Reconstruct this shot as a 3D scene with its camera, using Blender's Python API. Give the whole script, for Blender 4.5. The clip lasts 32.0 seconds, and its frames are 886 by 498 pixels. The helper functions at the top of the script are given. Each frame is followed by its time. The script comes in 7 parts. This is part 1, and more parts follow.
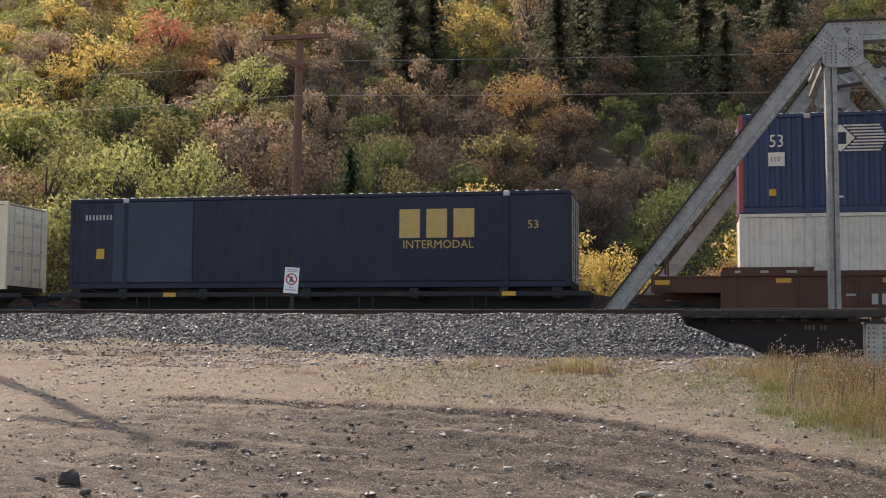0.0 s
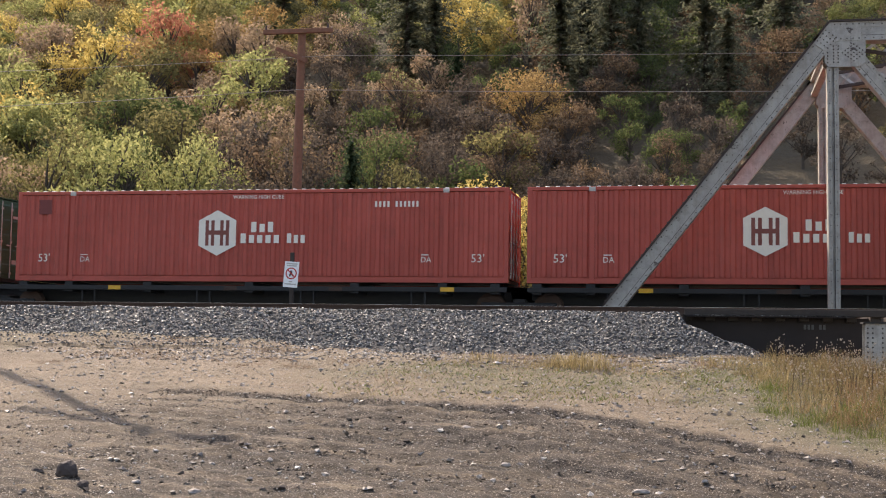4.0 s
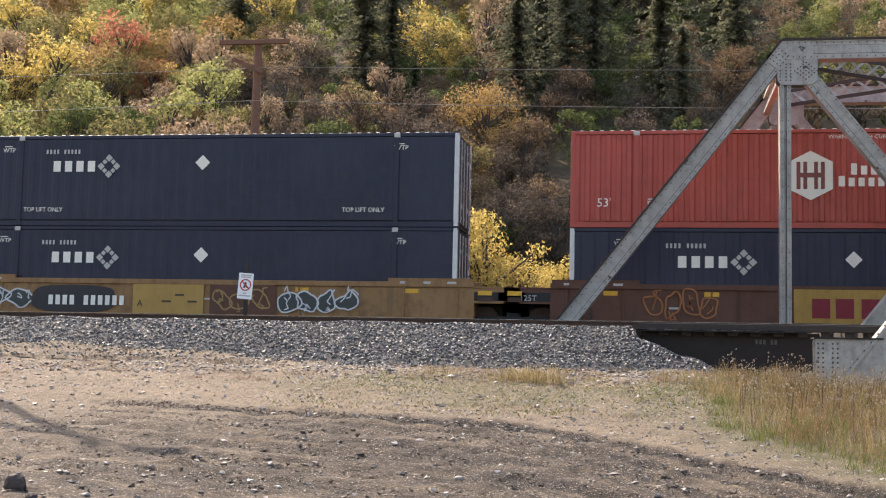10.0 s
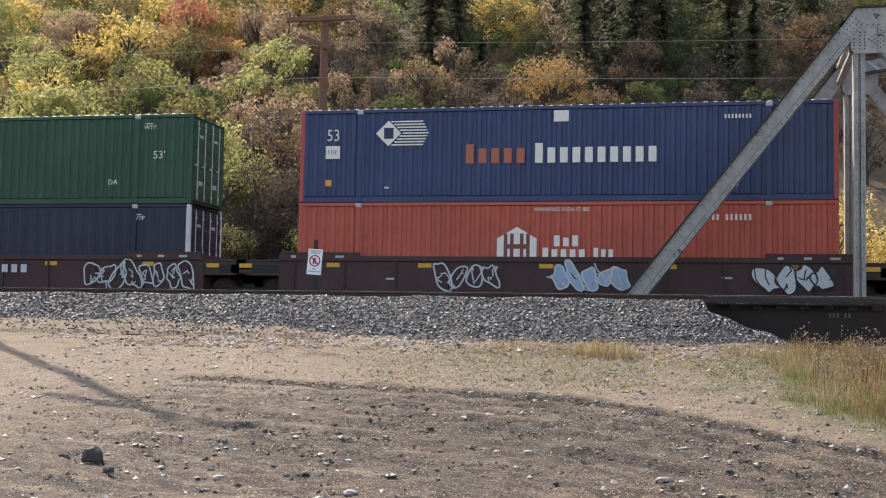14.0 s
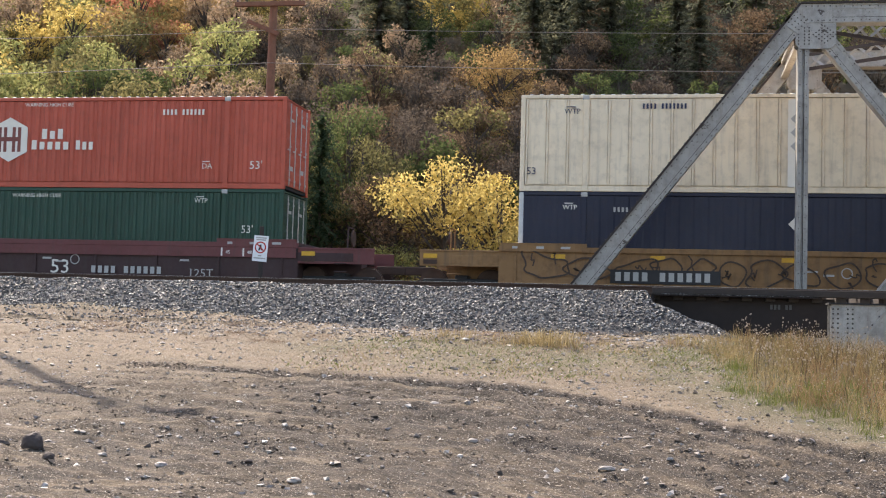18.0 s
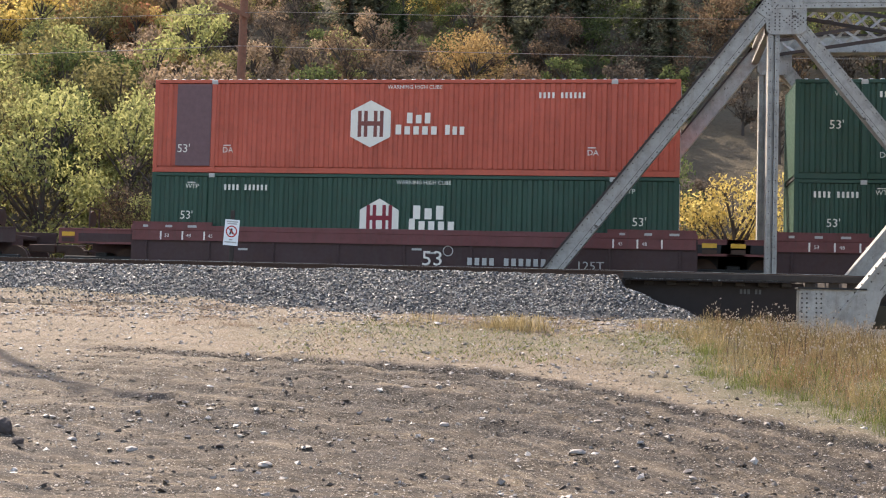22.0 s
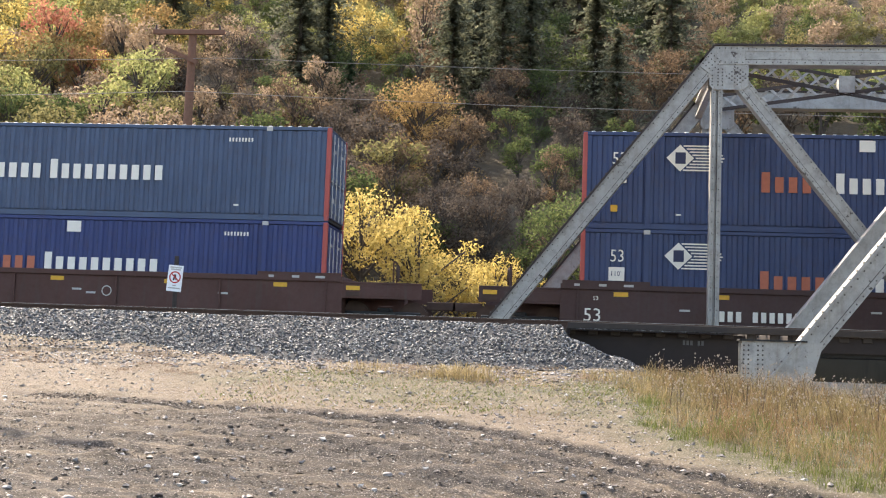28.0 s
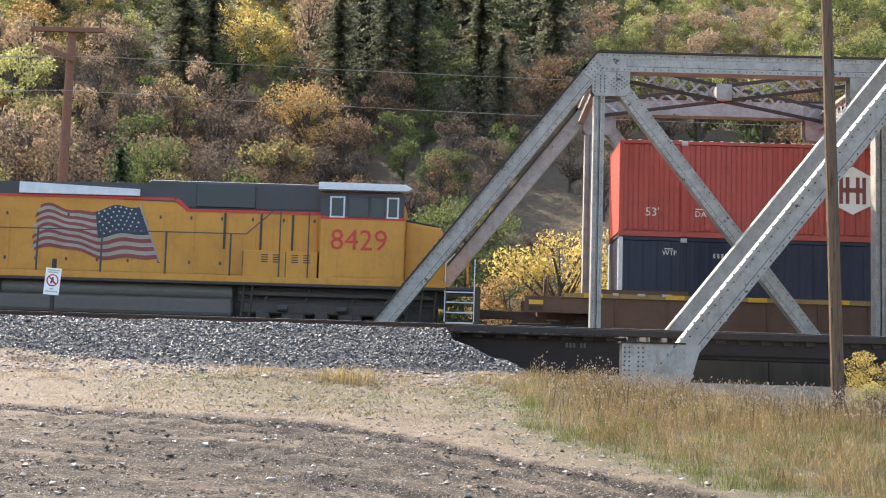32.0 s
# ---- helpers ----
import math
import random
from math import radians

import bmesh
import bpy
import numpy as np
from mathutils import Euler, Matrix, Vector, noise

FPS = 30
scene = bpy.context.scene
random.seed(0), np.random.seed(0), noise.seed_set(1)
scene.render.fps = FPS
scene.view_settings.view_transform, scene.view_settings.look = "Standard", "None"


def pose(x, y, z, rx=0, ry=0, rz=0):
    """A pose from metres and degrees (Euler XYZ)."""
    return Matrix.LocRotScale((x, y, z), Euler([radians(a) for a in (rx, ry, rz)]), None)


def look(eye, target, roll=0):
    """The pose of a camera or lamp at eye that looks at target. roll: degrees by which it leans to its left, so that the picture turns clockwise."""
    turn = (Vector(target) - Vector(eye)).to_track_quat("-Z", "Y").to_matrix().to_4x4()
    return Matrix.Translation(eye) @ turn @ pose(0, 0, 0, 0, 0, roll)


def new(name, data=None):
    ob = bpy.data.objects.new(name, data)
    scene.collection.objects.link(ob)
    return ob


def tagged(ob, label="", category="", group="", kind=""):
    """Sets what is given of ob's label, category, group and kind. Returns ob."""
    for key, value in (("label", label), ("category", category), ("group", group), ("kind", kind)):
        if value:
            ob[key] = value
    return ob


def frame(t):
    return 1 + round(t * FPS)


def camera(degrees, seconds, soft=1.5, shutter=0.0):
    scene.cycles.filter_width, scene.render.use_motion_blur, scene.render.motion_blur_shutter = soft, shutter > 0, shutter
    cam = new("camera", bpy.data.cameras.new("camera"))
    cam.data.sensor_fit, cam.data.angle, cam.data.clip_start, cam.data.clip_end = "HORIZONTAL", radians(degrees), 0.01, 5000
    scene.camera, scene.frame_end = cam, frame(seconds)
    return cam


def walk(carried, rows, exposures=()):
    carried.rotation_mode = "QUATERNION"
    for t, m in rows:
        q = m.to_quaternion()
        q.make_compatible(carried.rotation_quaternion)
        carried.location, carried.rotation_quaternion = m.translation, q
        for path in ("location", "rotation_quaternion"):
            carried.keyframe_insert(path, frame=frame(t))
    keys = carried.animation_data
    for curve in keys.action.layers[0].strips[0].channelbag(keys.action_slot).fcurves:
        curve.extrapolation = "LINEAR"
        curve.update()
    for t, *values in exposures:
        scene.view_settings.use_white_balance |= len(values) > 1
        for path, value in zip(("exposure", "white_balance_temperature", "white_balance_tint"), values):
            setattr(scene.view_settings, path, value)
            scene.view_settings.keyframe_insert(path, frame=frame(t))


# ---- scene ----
import functools

# ---- camera ----
EYE = (0.0, 0.0, 1.6)
cam = camera(38.8, 32.0, soft=1.05, shutter=0.04)


def view(pan, tilt, roll):
    """The handheld camera's pose: pan to the right, tilt up and roll in degrees."""
    return pose(*EYE, 90 + tilt, 0, -pan) @ pose(0, 0, 0, 0, 0, roll)


walk(cam, [(t, view(a, b, c)) for t, a, b, c in (
    (0, -11.57, 4.78, 0.35), (0.5, -11.33, 4.52, 0.79), (1, -11.75, 4.60, 1.37), (1.5, -12.40, 5.03, 1.64), (2, -12.35, 5.16, 1.56),
    (2.5, -11.63, 4.61, 1.32), (4.5, -11.59, 4.59, 0.91), (5, -11.42, 4.78, 1.08), (5.5, -11.15, 4.78, 1.26), (6, -10.97, 4.78, 1.27),
    (6.5, -10.86, 4.78, 1.20), (7, -10.78, 4.97, 1.14), (7.5, -10.57, 5.07, 1.10), (8, -10.43, 4.97, 1.17), (8.5, -10.33, 4.99, 1.31),
    (9, -10.19, 5.15, 1.37), (9.5, -9.82, 5.20, 1.30), (10, -9.54, 5.21, 1.24), (10.5, -9.50, 5.07, 1.24), (11, -9.25, 4.75, 1.22),
    (11.5, -9.02, 4.51, 1.09), (12, -9.08, 4.20, 1.17), (12.5, -9.93, 4.46, 1.33), (13, -11.17, 4.68, 1.26), (13.5, -12.05, 4.19, 1.08),
    (15.5, -13.24, 3.77, 1.25), (16, -12.78, 3.54, 1.27), (16.5, -12.14, 3.57, 1.26), (17, -11.55, 3.84, 1.41), (17.5, -10.56, 3.83, 1.61),
    (18, -10.17, 3.53, 1.57), (18.5, -10.23, 3.34, 1.55), (19, -9.96, 3.38, 1.66), (19.5, -9.07, 3.43, 1.65), (20, -8.50, 3.39, 1.62),
    (20.5, -8.46, 3.26, 1.53), (21, -8.81, 3.09, 1.59), (21.5, -8.98, 2.94, 1.59), (22, -8.86, 2.85, 1.58), (22.5, -8.30, 3.06, 1.39),
    (23, -6.32, 3.23, 1.50), (23.3, -4.53, 3.06, 1.41), (23.5, -3.56, 3.04, 1.67), (24, -2.52, 2.98, 1.65), (24.5, -2.74, 3.10, 1.88),
    (25, -3.76, 3.50, 1.82), (25.5, -4.66, 3.84, 1.54), (27.5, -5.94, 4.45, 1.57), (28, -6.45, 5.14, 2.08), (28.5, -6.70, 5.44, 2.09),
    (29, -5.82, 5.46, 1.96), (29.5, -4.76, 5.27, 1.69), (30, -3.81, 5.15, 1.53), (30.5, -3.04, 5.12, 1.29), (31, -2.19, 5.46, 1.27),
    (31.5, -1.52, 5.50, 1.46), (32, -1.22, 5.46, 1.75),
    )], exposures=[(0, 1.05, 7400, 17), (1, 1.4, 7400, 17), (2, 1.2, 7400, 17), (5, 1.33, 7300, 17), (9, 1.48, 7300, 17), (12, 1.64, 7100, 15), (13, 1.52, 7050, 15), (16, 1.36, 7050, 15), (19, 1.6, 7050, 15), (23, 1.62, 7050, 15), (25, 1.85, 6950, 14), (28, 1.92, 7100, 13), (30, 1.98, 7350, 13), (32, 1.9, 6800, 12)])

# ---- light ----
SUN_AZ, SUN_EL = -44.0, 42.0   # degrees left of the way across the track, and above the horizon
world = bpy.data.worlds.new("sky")
scene.world = world
world.use_nodes = True
wn = world.node_tree.nodes
sky = wn.new("ShaderNodeTexSky")
sky.sky_type = "NISHITA"
sky.sun_disc = False
sky.sun_elevation = radians(SUN_EL)
sky.sun_rotation = radians(SUN_AZ)
sky.dust_density = 2.0
wn["Background"].inputs["Strength"].default_value = 0.15
world.node_tree.links.new(sky.outputs[0], wn["Background"].inputs[0])

sun_data = bpy.data.lights.new("sun", "SUN")
sun_data.energy, sun_data.angle, sun_data.color = 3.0, radians(0.6), (1.0, 0.93, 0.82)
sun = new("sun", sun_data)
sun_dir = Vector((math.sin(radians(SUN_AZ)) * math.cos(radians(SUN_EL)), math.cos(radians(SUN_AZ)) * math.cos(radians(SUN_EL)), math.sin(radians(SUN_EL))))
sun.matrix_world = look(sun_dir * 200, (0, 0, 0))


# ---- materials ----
def mat(name, build):
    m = bpy.data.materials.new(name)
    m.use_nodes = True
    nt = m.node_tree
    bsdf = nt.nodes["Principled BSDF"]
    build(nt, bsdf)
    return m


def coords(nt, scale=(1, 1, 1), space="Object"):
    tc = nt.nodes.new("ShaderNodeTexCoord")
    mp = nt.nodes.new("ShaderNodeMapping")
    mp.inputs["Scale"].default_value = scale
    nt.links.new(tc.outputs[space], mp.inputs[0])
    return mp.outputs[0]


def noise_tex(nt, vec, scale, detail=4.0, rough=0.55):
    n = nt.nodes.new("ShaderNodeTexNoise")
    n.inputs["Scale"].default_value, n.inputs["Detail"].default_value, n.inputs["Roughness"].default_value = scale, detail, rough
    nt.links.new(vec, n.inputs["Vector"])
    return n.outputs["Fac"]


def ramp(nt, fac, stops):
    r = nt.nodes.new("ShaderNodeValToRGB")
    e = r.color_ramp.elements
    while len(e) < len(stops):
        e.new(0.5)
    for k, (p, c) in enumerate(stops):
        e[k].position, e[k].color = p, (*c, 1) if len(c) == 3 else c
    nt.links.new(fac, r.inputs[0])
    return r.outputs[0]


def mix(nt, fac, a, b, mode="MIX"):
    m = nt.nodes.new("ShaderNodeMix")
    m.data_type, m.blend_type = "RGBA", mode
    for sock, v in ((m.inputs[0], fac), (m.inputs[6], a), (m.inputs[7], b)):
        if isinstance(v, (int, float)):
            sock.default_value = v
        elif isinstance(v, tuple):
            sock.default_value = (*v, 1) if len(v) == 3 else v
        else:
            nt.links.new(v, sock)
    return m.outputs[2]


def bump(nt, bsdf, height, strength, distance):
    b = nt.nodes.new("ShaderNodeBump")
    b.inputs["Strength"].default_value, b.inputs["Distance"].default_value = strength, distance
    nt.links.new(height, b.inputs["Height"])
    nt.links.new(b.outputs[0], bsdf.inputs["Normal"])


def set_in(bsdf, rough=0.6, metal=0.0, spec=0.5):
    bsdf.inputs["Roughness"].default_value, bsdf.inputs["Metallic"].default_value = rough, metal
    bsdf.inputs["Specular IOR Level"].default_value = spec


def dark(c, k):
    return tuple(v * k for v in c)


@functools.lru_cache(None)
def paint(name, col, wear=0.35, rough=0.5, rust=(0.11, 0.05, 0.025), streak=True):
    """Weathered paint: faded patches, dirt streaks running down, small rust spots."""
    def build(nt, b):
        v = coords(nt)
        big = noise_tex(nt, v, 0.55, 5)
        fine = noise_tex(nt, v, 9.0, 6, 0.7)
        run = noise_tex(nt, coords(nt, (5.0, 5.0, 0.35)), 1.6, 5, 0.6)
        c = mix(nt, ramp(nt, big, [(0.3, (0, 0, 0)), (0.75, (1, 1, 1))]), dark(col, 0.88), tuple(min(1, x * 1.08 + 0.008) for x in col))
        grime = noise_tex(nt, v, 2.6, 7, 0.68)
        c = mix(nt, ramp(nt, grime, [(0.48, (0, 0, 0)), (0.72, (wear, wear, wear))]), c, mix(nt, 0.45, dark(col, 0.45), rust))
        if streak:
            c = mix(nt, ramp(nt, run, [(0.52, (0, 0, 0)), (0.78, (wear, wear, wear))]), c, mix(nt, 0.5, dark(col, 0.5), (0.10, 0.085, 0.07)))
        c = mix(nt, ramp(nt, fine, [(0.66, (0, 0, 0)), (0.74, (wear, wear, wear))]), c, rust)
        nt.links.new(c, b.inputs["Base Color"])
        nt.links.new(ramp(nt, fine, [(0.3, (rough - 0.1,) * 3), (0.8, (min(1, rough + 0.2),) * 3)]), b.inputs["Roughness"])
        bump(nt, b, fine, 0.12, 0.01)
        b.inputs["Specular IOR Level"].default_value = 0.35
    return mat(name, build)


@functools.lru_cache(None)
def plain(name, col, rough=0.6, metal=0.0, var=0.25, scale=6.0):
    def build(nt, b):
        n = noise_tex(nt, coords(nt), scale, 5, 0.65)
        nt.links.new(mix(nt, n, dark(col, 1 - var), tuple(min(1, c * (1 + var)) for c in col)), b.inputs["Base Color"])
        set_in(b, rough, metal, 0.35)
        bump(nt, b, n, 0.1, 0.01)
    return mat(name, build)


def steel_grey(nt, b):
    """Silver-grey bridge paint: cool and chalky, with grime runs, rust freckles and larger bare chips."""
    v = coords(nt)
    a, f = noise_tex(nt, v, 0.9, 6, 0.6), noise_tex(nt, v, 11.0, 8, 0.75)
    c = mix(nt, a, (0.24, 0.226, 0.20), (0.43, 0.405, 0.36))
    grime = noise_tex(nt, v, 3.2, 8, 0.72)
    c = mix(nt, ramp(nt, grime, [(0.44, (0, 0, 0)), (0.66, (0.6, 0.6, 0.6))]), c, (0.15, 0.135, 0.12))
    c = mix(nt, ramp(nt, noise_tex(nt, coords(nt, (5, 5, 0.5)), 1.5, 6, 0.65), [(0.52, (0, 0, 0)), (0.74, (0.6, 0.6, 0.6))]), c, (0.19, 0.15, 0.12))
    c = mix(nt, ramp(nt, f, [(0.60, (0, 0, 0)), (0.66, (0.85, 0.85, 0.85))]), c, (0.085, 0.05, 0.034))
    chip = noise_tex(nt, v, 2.4, 5, 0.6)
    c = mix(nt, ramp(nt, chip, [(0.665, (0, 0, 0)), (0.685, (0.95, 0.95, 0.95))]), c, (0.04, 0.026, 0.019))
    nt.links.new(c, b.inputs["Base Color"])
    set_in(b, 0.5, 0.0, 0.5)
    bump(nt, b, f, 0.2, 0.012)


M_TRUSS = mat("silver_bridge_paint", steel_grey)
M_RUST = plain("rusty_steel", (0.062, 0.036, 0.025), 0.8, 0.0, 0.45, 4)
M_BLACK = plain("grimy_black_steel", (0.022, 0.021, 0.02), 0.7, 0.0, 0.4, 5)
M_RIVET = plain("rivet_steel", (0.075, 0.06, 0.05), 0.6, 0.0, 0.3, 8)
M_RAILTOP = plain("polished_rail", (0.45, 0.44, 0.43), 0.28, 0.9, 0.1, 3)
M_WHITE = plain("white_lettering", (0.74, 0.69, 0.59), 0.6, 0, 0.12, 5)
M_GREYLET = plain("faded_lettering", (0.43, 0.41, 0.37), 0.6, 0, 0.2, 5)
M_WOOD = plain("weathered_pole_wood", (0.17, 0.085, 0.052), 0.85, 0, 0.45, 7)
M_TIE = plain("creosoted_tie", (0.045, 0.036, 0.03), 0.9, 0, 0.4, 6)


def concrete_build(nt, b):
    v = coords(nt)
    a, f = noise_tex(nt, v, 0.8, 6), noise_tex(nt, v, 12, 6, 0.7)
    c = mix(nt, a, (0.19, 0.17, 0.14), (0.36, 0.33, 0.28))
    c = mix(nt, ramp(nt, noise_tex(nt, coords(nt, (4, 4, 0.3)), 1.2, 4), [(0.5, (0, 0, 0)), (0.75, (0.6, 0.6, 0.6))]), c, (0.09, 0.08, 0.065))
    nt.links.new(c, b.inputs["Base Color"])
    set_in(b, 0.9)
    bump(nt, b, f, 0.3, 0.02)


M_CONCRETE = mat("stained_concrete", concrete_build)


def ground_build(nt, b):
    """Dirt lot: pale dust, dark damp wheel ruts, thin green tinge; the sown attributes give where."""
    v = coords(nt)
    big, mid, fine, grit = noise_tex(nt, v, 0.28, 6, 0.6), noise_tex(nt, v, 1.7, 6, 0.65), noise_tex(nt, v, 14, 8, 0.75), noise_tex(nt, v, 42, 4, 0.6)
    rut = nt.nodes.new("ShaderNodeAttribute")
    rut.attribute_name = "swing"
    sep, com = nt.nodes.new("ShaderNodeSeparateXYZ"), nt.nodes.new("ShaderNodeCombineXYZ")
    nt.links.new(coords(nt, (0.5, 1, 1)), sep.inputs[0])
    nt.links.new(sep.outputs[0], com.inputs[0])
    grow = nt.nodes.new("ShaderNodeMath")
    grow.operation = "MULTIPLY"
    grow.inputs[1].default_value = 3.4
    nt.links.new(rut.outputs["Fac"], grow.inputs[0])
    nt.links.new(grow.outputs[0], com.inputs[1])
    streak = noise_tex(nt, com.outputs[0], 1.0, 8, 0.72)
    dust = mix(nt, big, (0.140, 0.106, 0.070), (0.265, 0.203, 0.136))
    c = mix(nt, ramp(nt, mid, [(0.46, (0, 0, 0)), (0.68, (0.6, 0.6, 0.6))]), dust, (0.13, 0.10, 0.07))
    c = mix(nt, ramp(nt, fine, [(0.52, (0, 0, 0)), (0.66, (0.5, 0.5, 0.5))]), c, (0.12, 0.095, 0.07))
    mud = nt.nodes.new("ShaderNodeAttribute")
    mud.attribute_name = "mud"
    mm = nt.nodes.new("ShaderNodeMath")
    mm.operation = "MULTIPLY"
    nt.links.new(mud.outputs["Fac"], mm.inputs[0])
    nt.links.new(ramp(nt, streak, [(0.38, (0.12, 0.12, 0.12)), (0.46, (0.64, 0.64, 0.64)), (0.56, (1, 1, 1))]), mm.inputs[1])
    soil = mix(nt, ramp(nt, fine, [(0.35, (0, 0, 0)), (0.65, (1, 1, 1))]), (0.016, 0.0128, 0.0105), (0.098, 0.077, 0.059))
    soil = mix(nt, ramp(nt, mid, [(0.40, (0, 0, 0)), (0.62, (0.75, 0.75, 0.75))]), soil, (0.028, 0.0225, 0.0185))
    wet = nt.nodes.new("ShaderNodeAttribute")
    wet.attribute_name = "rut"
    c = mix(nt, mm.outputs[0], c, soil)
    c = mix(nt, wet.outputs["Fac"], c, mix(nt, fine, (0.008, 0.0062, 0.005), (0.034, 0.026, 0.021)))
    veg = nt.nodes.new("ShaderNodeAttribute")
    veg.attribute_name = "turf"
    vm = nt.nodes.new("ShaderNodeMath")
    vm.operation = "MULTIPLY"
    nt.links.new(veg.outputs["Fac"], vm.inputs[0])
    nt.links.new(ramp(nt, mid, [(0.33, (0.3, 0.3, 0.3)), (0.62, (1, 1, 1))]), vm.inputs[1])
    c = mix(nt, vm.outputs[0], c, mix(nt, fine, (0.05, 0.056, 0.022), (0.135, 0.125, 0.057)))
    c = mix(nt, ramp(nt, grit, [(0.585, (0, 0, 0)), (0.64, (0.75, 0.75, 0.75))]), c, (0.42, 0.36, 0.29))
    c = mix(nt, ramp(nt, grit, [(0.33, (0.8, 0.8, 0.8)), (0.40, (0, 0, 0))]), c, (0.055, 0.045, 0.036))
    nt.links.new(c, b.inputs["Base Color"])
    set_in(b, 0.9, 0, 0.3)
    hsum = mix(nt, 0.5, fine, grit)
    bump(nt, b, mix(nt, 0.15, hsum, streak), 1.0, 0.10)


M_GROUND = mat("dirt_lot", ground_build)


def hill_build(nt, b):
    v = coords(nt)
    a, f = noise_tex(nt, v, 0.12, 6), noise_tex(nt, v, 1.4, 6, 0.7)
    c = mix(nt, a, (0.09, 0.068, 0.045), (0.22, 0.165, 0.10))
    c = mix(nt, f, c, (0.07, 0.06, 0.042))
    nt.links.new(c, b.inputs["Base Color"])
    set_in(b, 0.95, 0, 0.2)
    bump(nt, b, f, 0.8, 0.4)


M_HILL = mat("brushy_hillside", hill_build)


def stone_mat(name, c1, c2, rough=0.75):
    def build(nt, b):
        g = nt.nodes.new("ShaderNodeNewGeometry")
        c = mix(nt, ramp(nt, g.outputs["Random Per Island"], [(0.0, (0, 0, 0)), (0.6, (0.28, 0.28, 0.28)), (1.0, (1, 1, 1))]), c1, c2)
        n = noise_tex(nt, coords(nt), 30, 4)
        nt.links.new(mix(nt, n, c, dark(c1, 0.9), "MIX"), b.inputs["Base Color"])
        set_in(b, rough, 0, 0.5)
    return mat(name, build)


M_BALLAST = stone_mat("crushed_granite", (0.017, 0.0165, 0.016), (0.58, 0.56, 0.515), 0.55)
M_PEBBLE = stone_mat("field_stones", (0.16, 0.135, 0.115), (0.66, 0.62, 0.56), 0.6)
M_CLOD = stone_mat("earth_clods", (0.062, 0.048, 0.037), (0.21, 0.165, 0.125), 0.9)
M_STALK = plain("dry_stalk", (0.09, 0.06, 0.04), 0.9)
M_DARKSTONE = stone_mat("dark_stone", (0.05, 0.036, 0.03), (0.075, 0.058, 0.05), 0.85)


def leaf_mat(name, c1, c2, glow=0.5):
    """Leaves: two hues by island, with light passing through."""
    m = bpy.data.materials.new(name)
    m.use_nodes = True
    nt = m.node_tree
    nt.nodes.remove(nt.nodes["Principled BSDF"])
    g = nt.nodes.new("ShaderNodeNewGeometry")
    oi = nt.nodes.new("ShaderNodeObjectInfo")
    c = mix(nt, g.outputs["Random Per Island"], c1, c2)
    c = mix(nt, ramp(nt, oi.outputs["Random"], [(0, (0, 0, 0)), (1, (0.35, 0.35, 0.35))]), c, dark(c1, 0.8))
    d, tr, mx = nt.nodes.new("ShaderNodeBsdfDiffuse"), nt.nodes.new("ShaderNodeBsdfTranslucent"), nt.nodes.new("ShaderNodeMixShader")
    nt.links.new(c, d.inputs[0])
    nt.links.new(c, tr.inputs[0])
    mx.inputs[0].default_value = glow
    nt.links.new(d.outputs[0], mx.inputs[1])
    nt.links.new(tr.outputs[0], mx.inputs[2])
    nt.links.new(mx.outputs[0], nt.nodes["Material Output"].inputs[0])
    return m


LEAF = {
    "yellow": leaf_mat("yellow_leaves", (0.42, 0.31, 0.09), (0.68, 0.54, 0.20), 0.55),
    "lime": leaf_mat("yellow_green_leaves", (0.22, 0.235, 0.085), (0.43, 0.41, 0.17), 0.55),
    "green": leaf_mat("green_leaves", (0.07, 0.095, 0.04), (0.19, 0.21, 0.08), 0.5),
    "orange": leaf_mat("orange_leaves", (0.27, 0.175, 0.078), (0.50, 0.34, 0.145), 0.5),
    "red": leaf_mat("red_leaves", (0.36, 0.14, 0.09), (0.55, 0.26, 0.16), 0.5),
    "brown": leaf_mat("russet_brush_leaves", (0.125, 0.085, 0.056), (0.30, 0.21, 0.132), 0.42),
    "thicket": leaf_mat("grey_brown_thicket", (0.08, 0.063, 0.05), (0.205, 0.162, 0.124), 0.38),
    "olive": leaf_mat("olive_leaves", (0.12, 0.11, 0.05), (0.30, 0.26, 0.11), 0.5),
    "pine": leaf_mat("dark_conifer_needles", (0.085, 0.092, 0.062), (0.25, 0.25, 0.165), 0.45),
    "grass": leaf_mat("dry_blond_grass", (0.17, 0.13, 0.065), (0.47, 0.365, 0.19), 0.4),
    "tan": leaf_mat("dry_tan_weeds", (0.14, 0.085, 0.047), (0.38, 0.245, 0.135), 0.36),
    "fluff": leaf_mat("pale_seed_fluff", (0.34, 0.27, 0.20), (0.62, 0.54, 0.45), 0.4),
    "peach": leaf_mat("dusty_pink_orange_leaves", (0.26, 0.185, 0.12), (0.46, 0.34, 0.23), 0.5),
    "fir": leaf_mat("mid_green_needles", (0.035, 0.055, 0.03), (0.085, 0.115, 0.06), 0.4),
    "heath": leaf_mat("pink_grey_weeds", (0.17, 0.12, 0.088), (0.40, 0.295, 0.215), 0.35),
    "straw": leaf_mat("olive_straw_grass", (0.10, 0.085, 0.042), (0.30, 0.25, 0.125), 0.38),
    "turf": leaf_mat("short_green_grass", (0.08, 0.10, 0.028), (0.20, 0.215, 0.07), 0.4),
}
M_BARK = plain("dark_bark", (0.075, 0.06, 0.048), 0.9, 0, 0.4, 9)


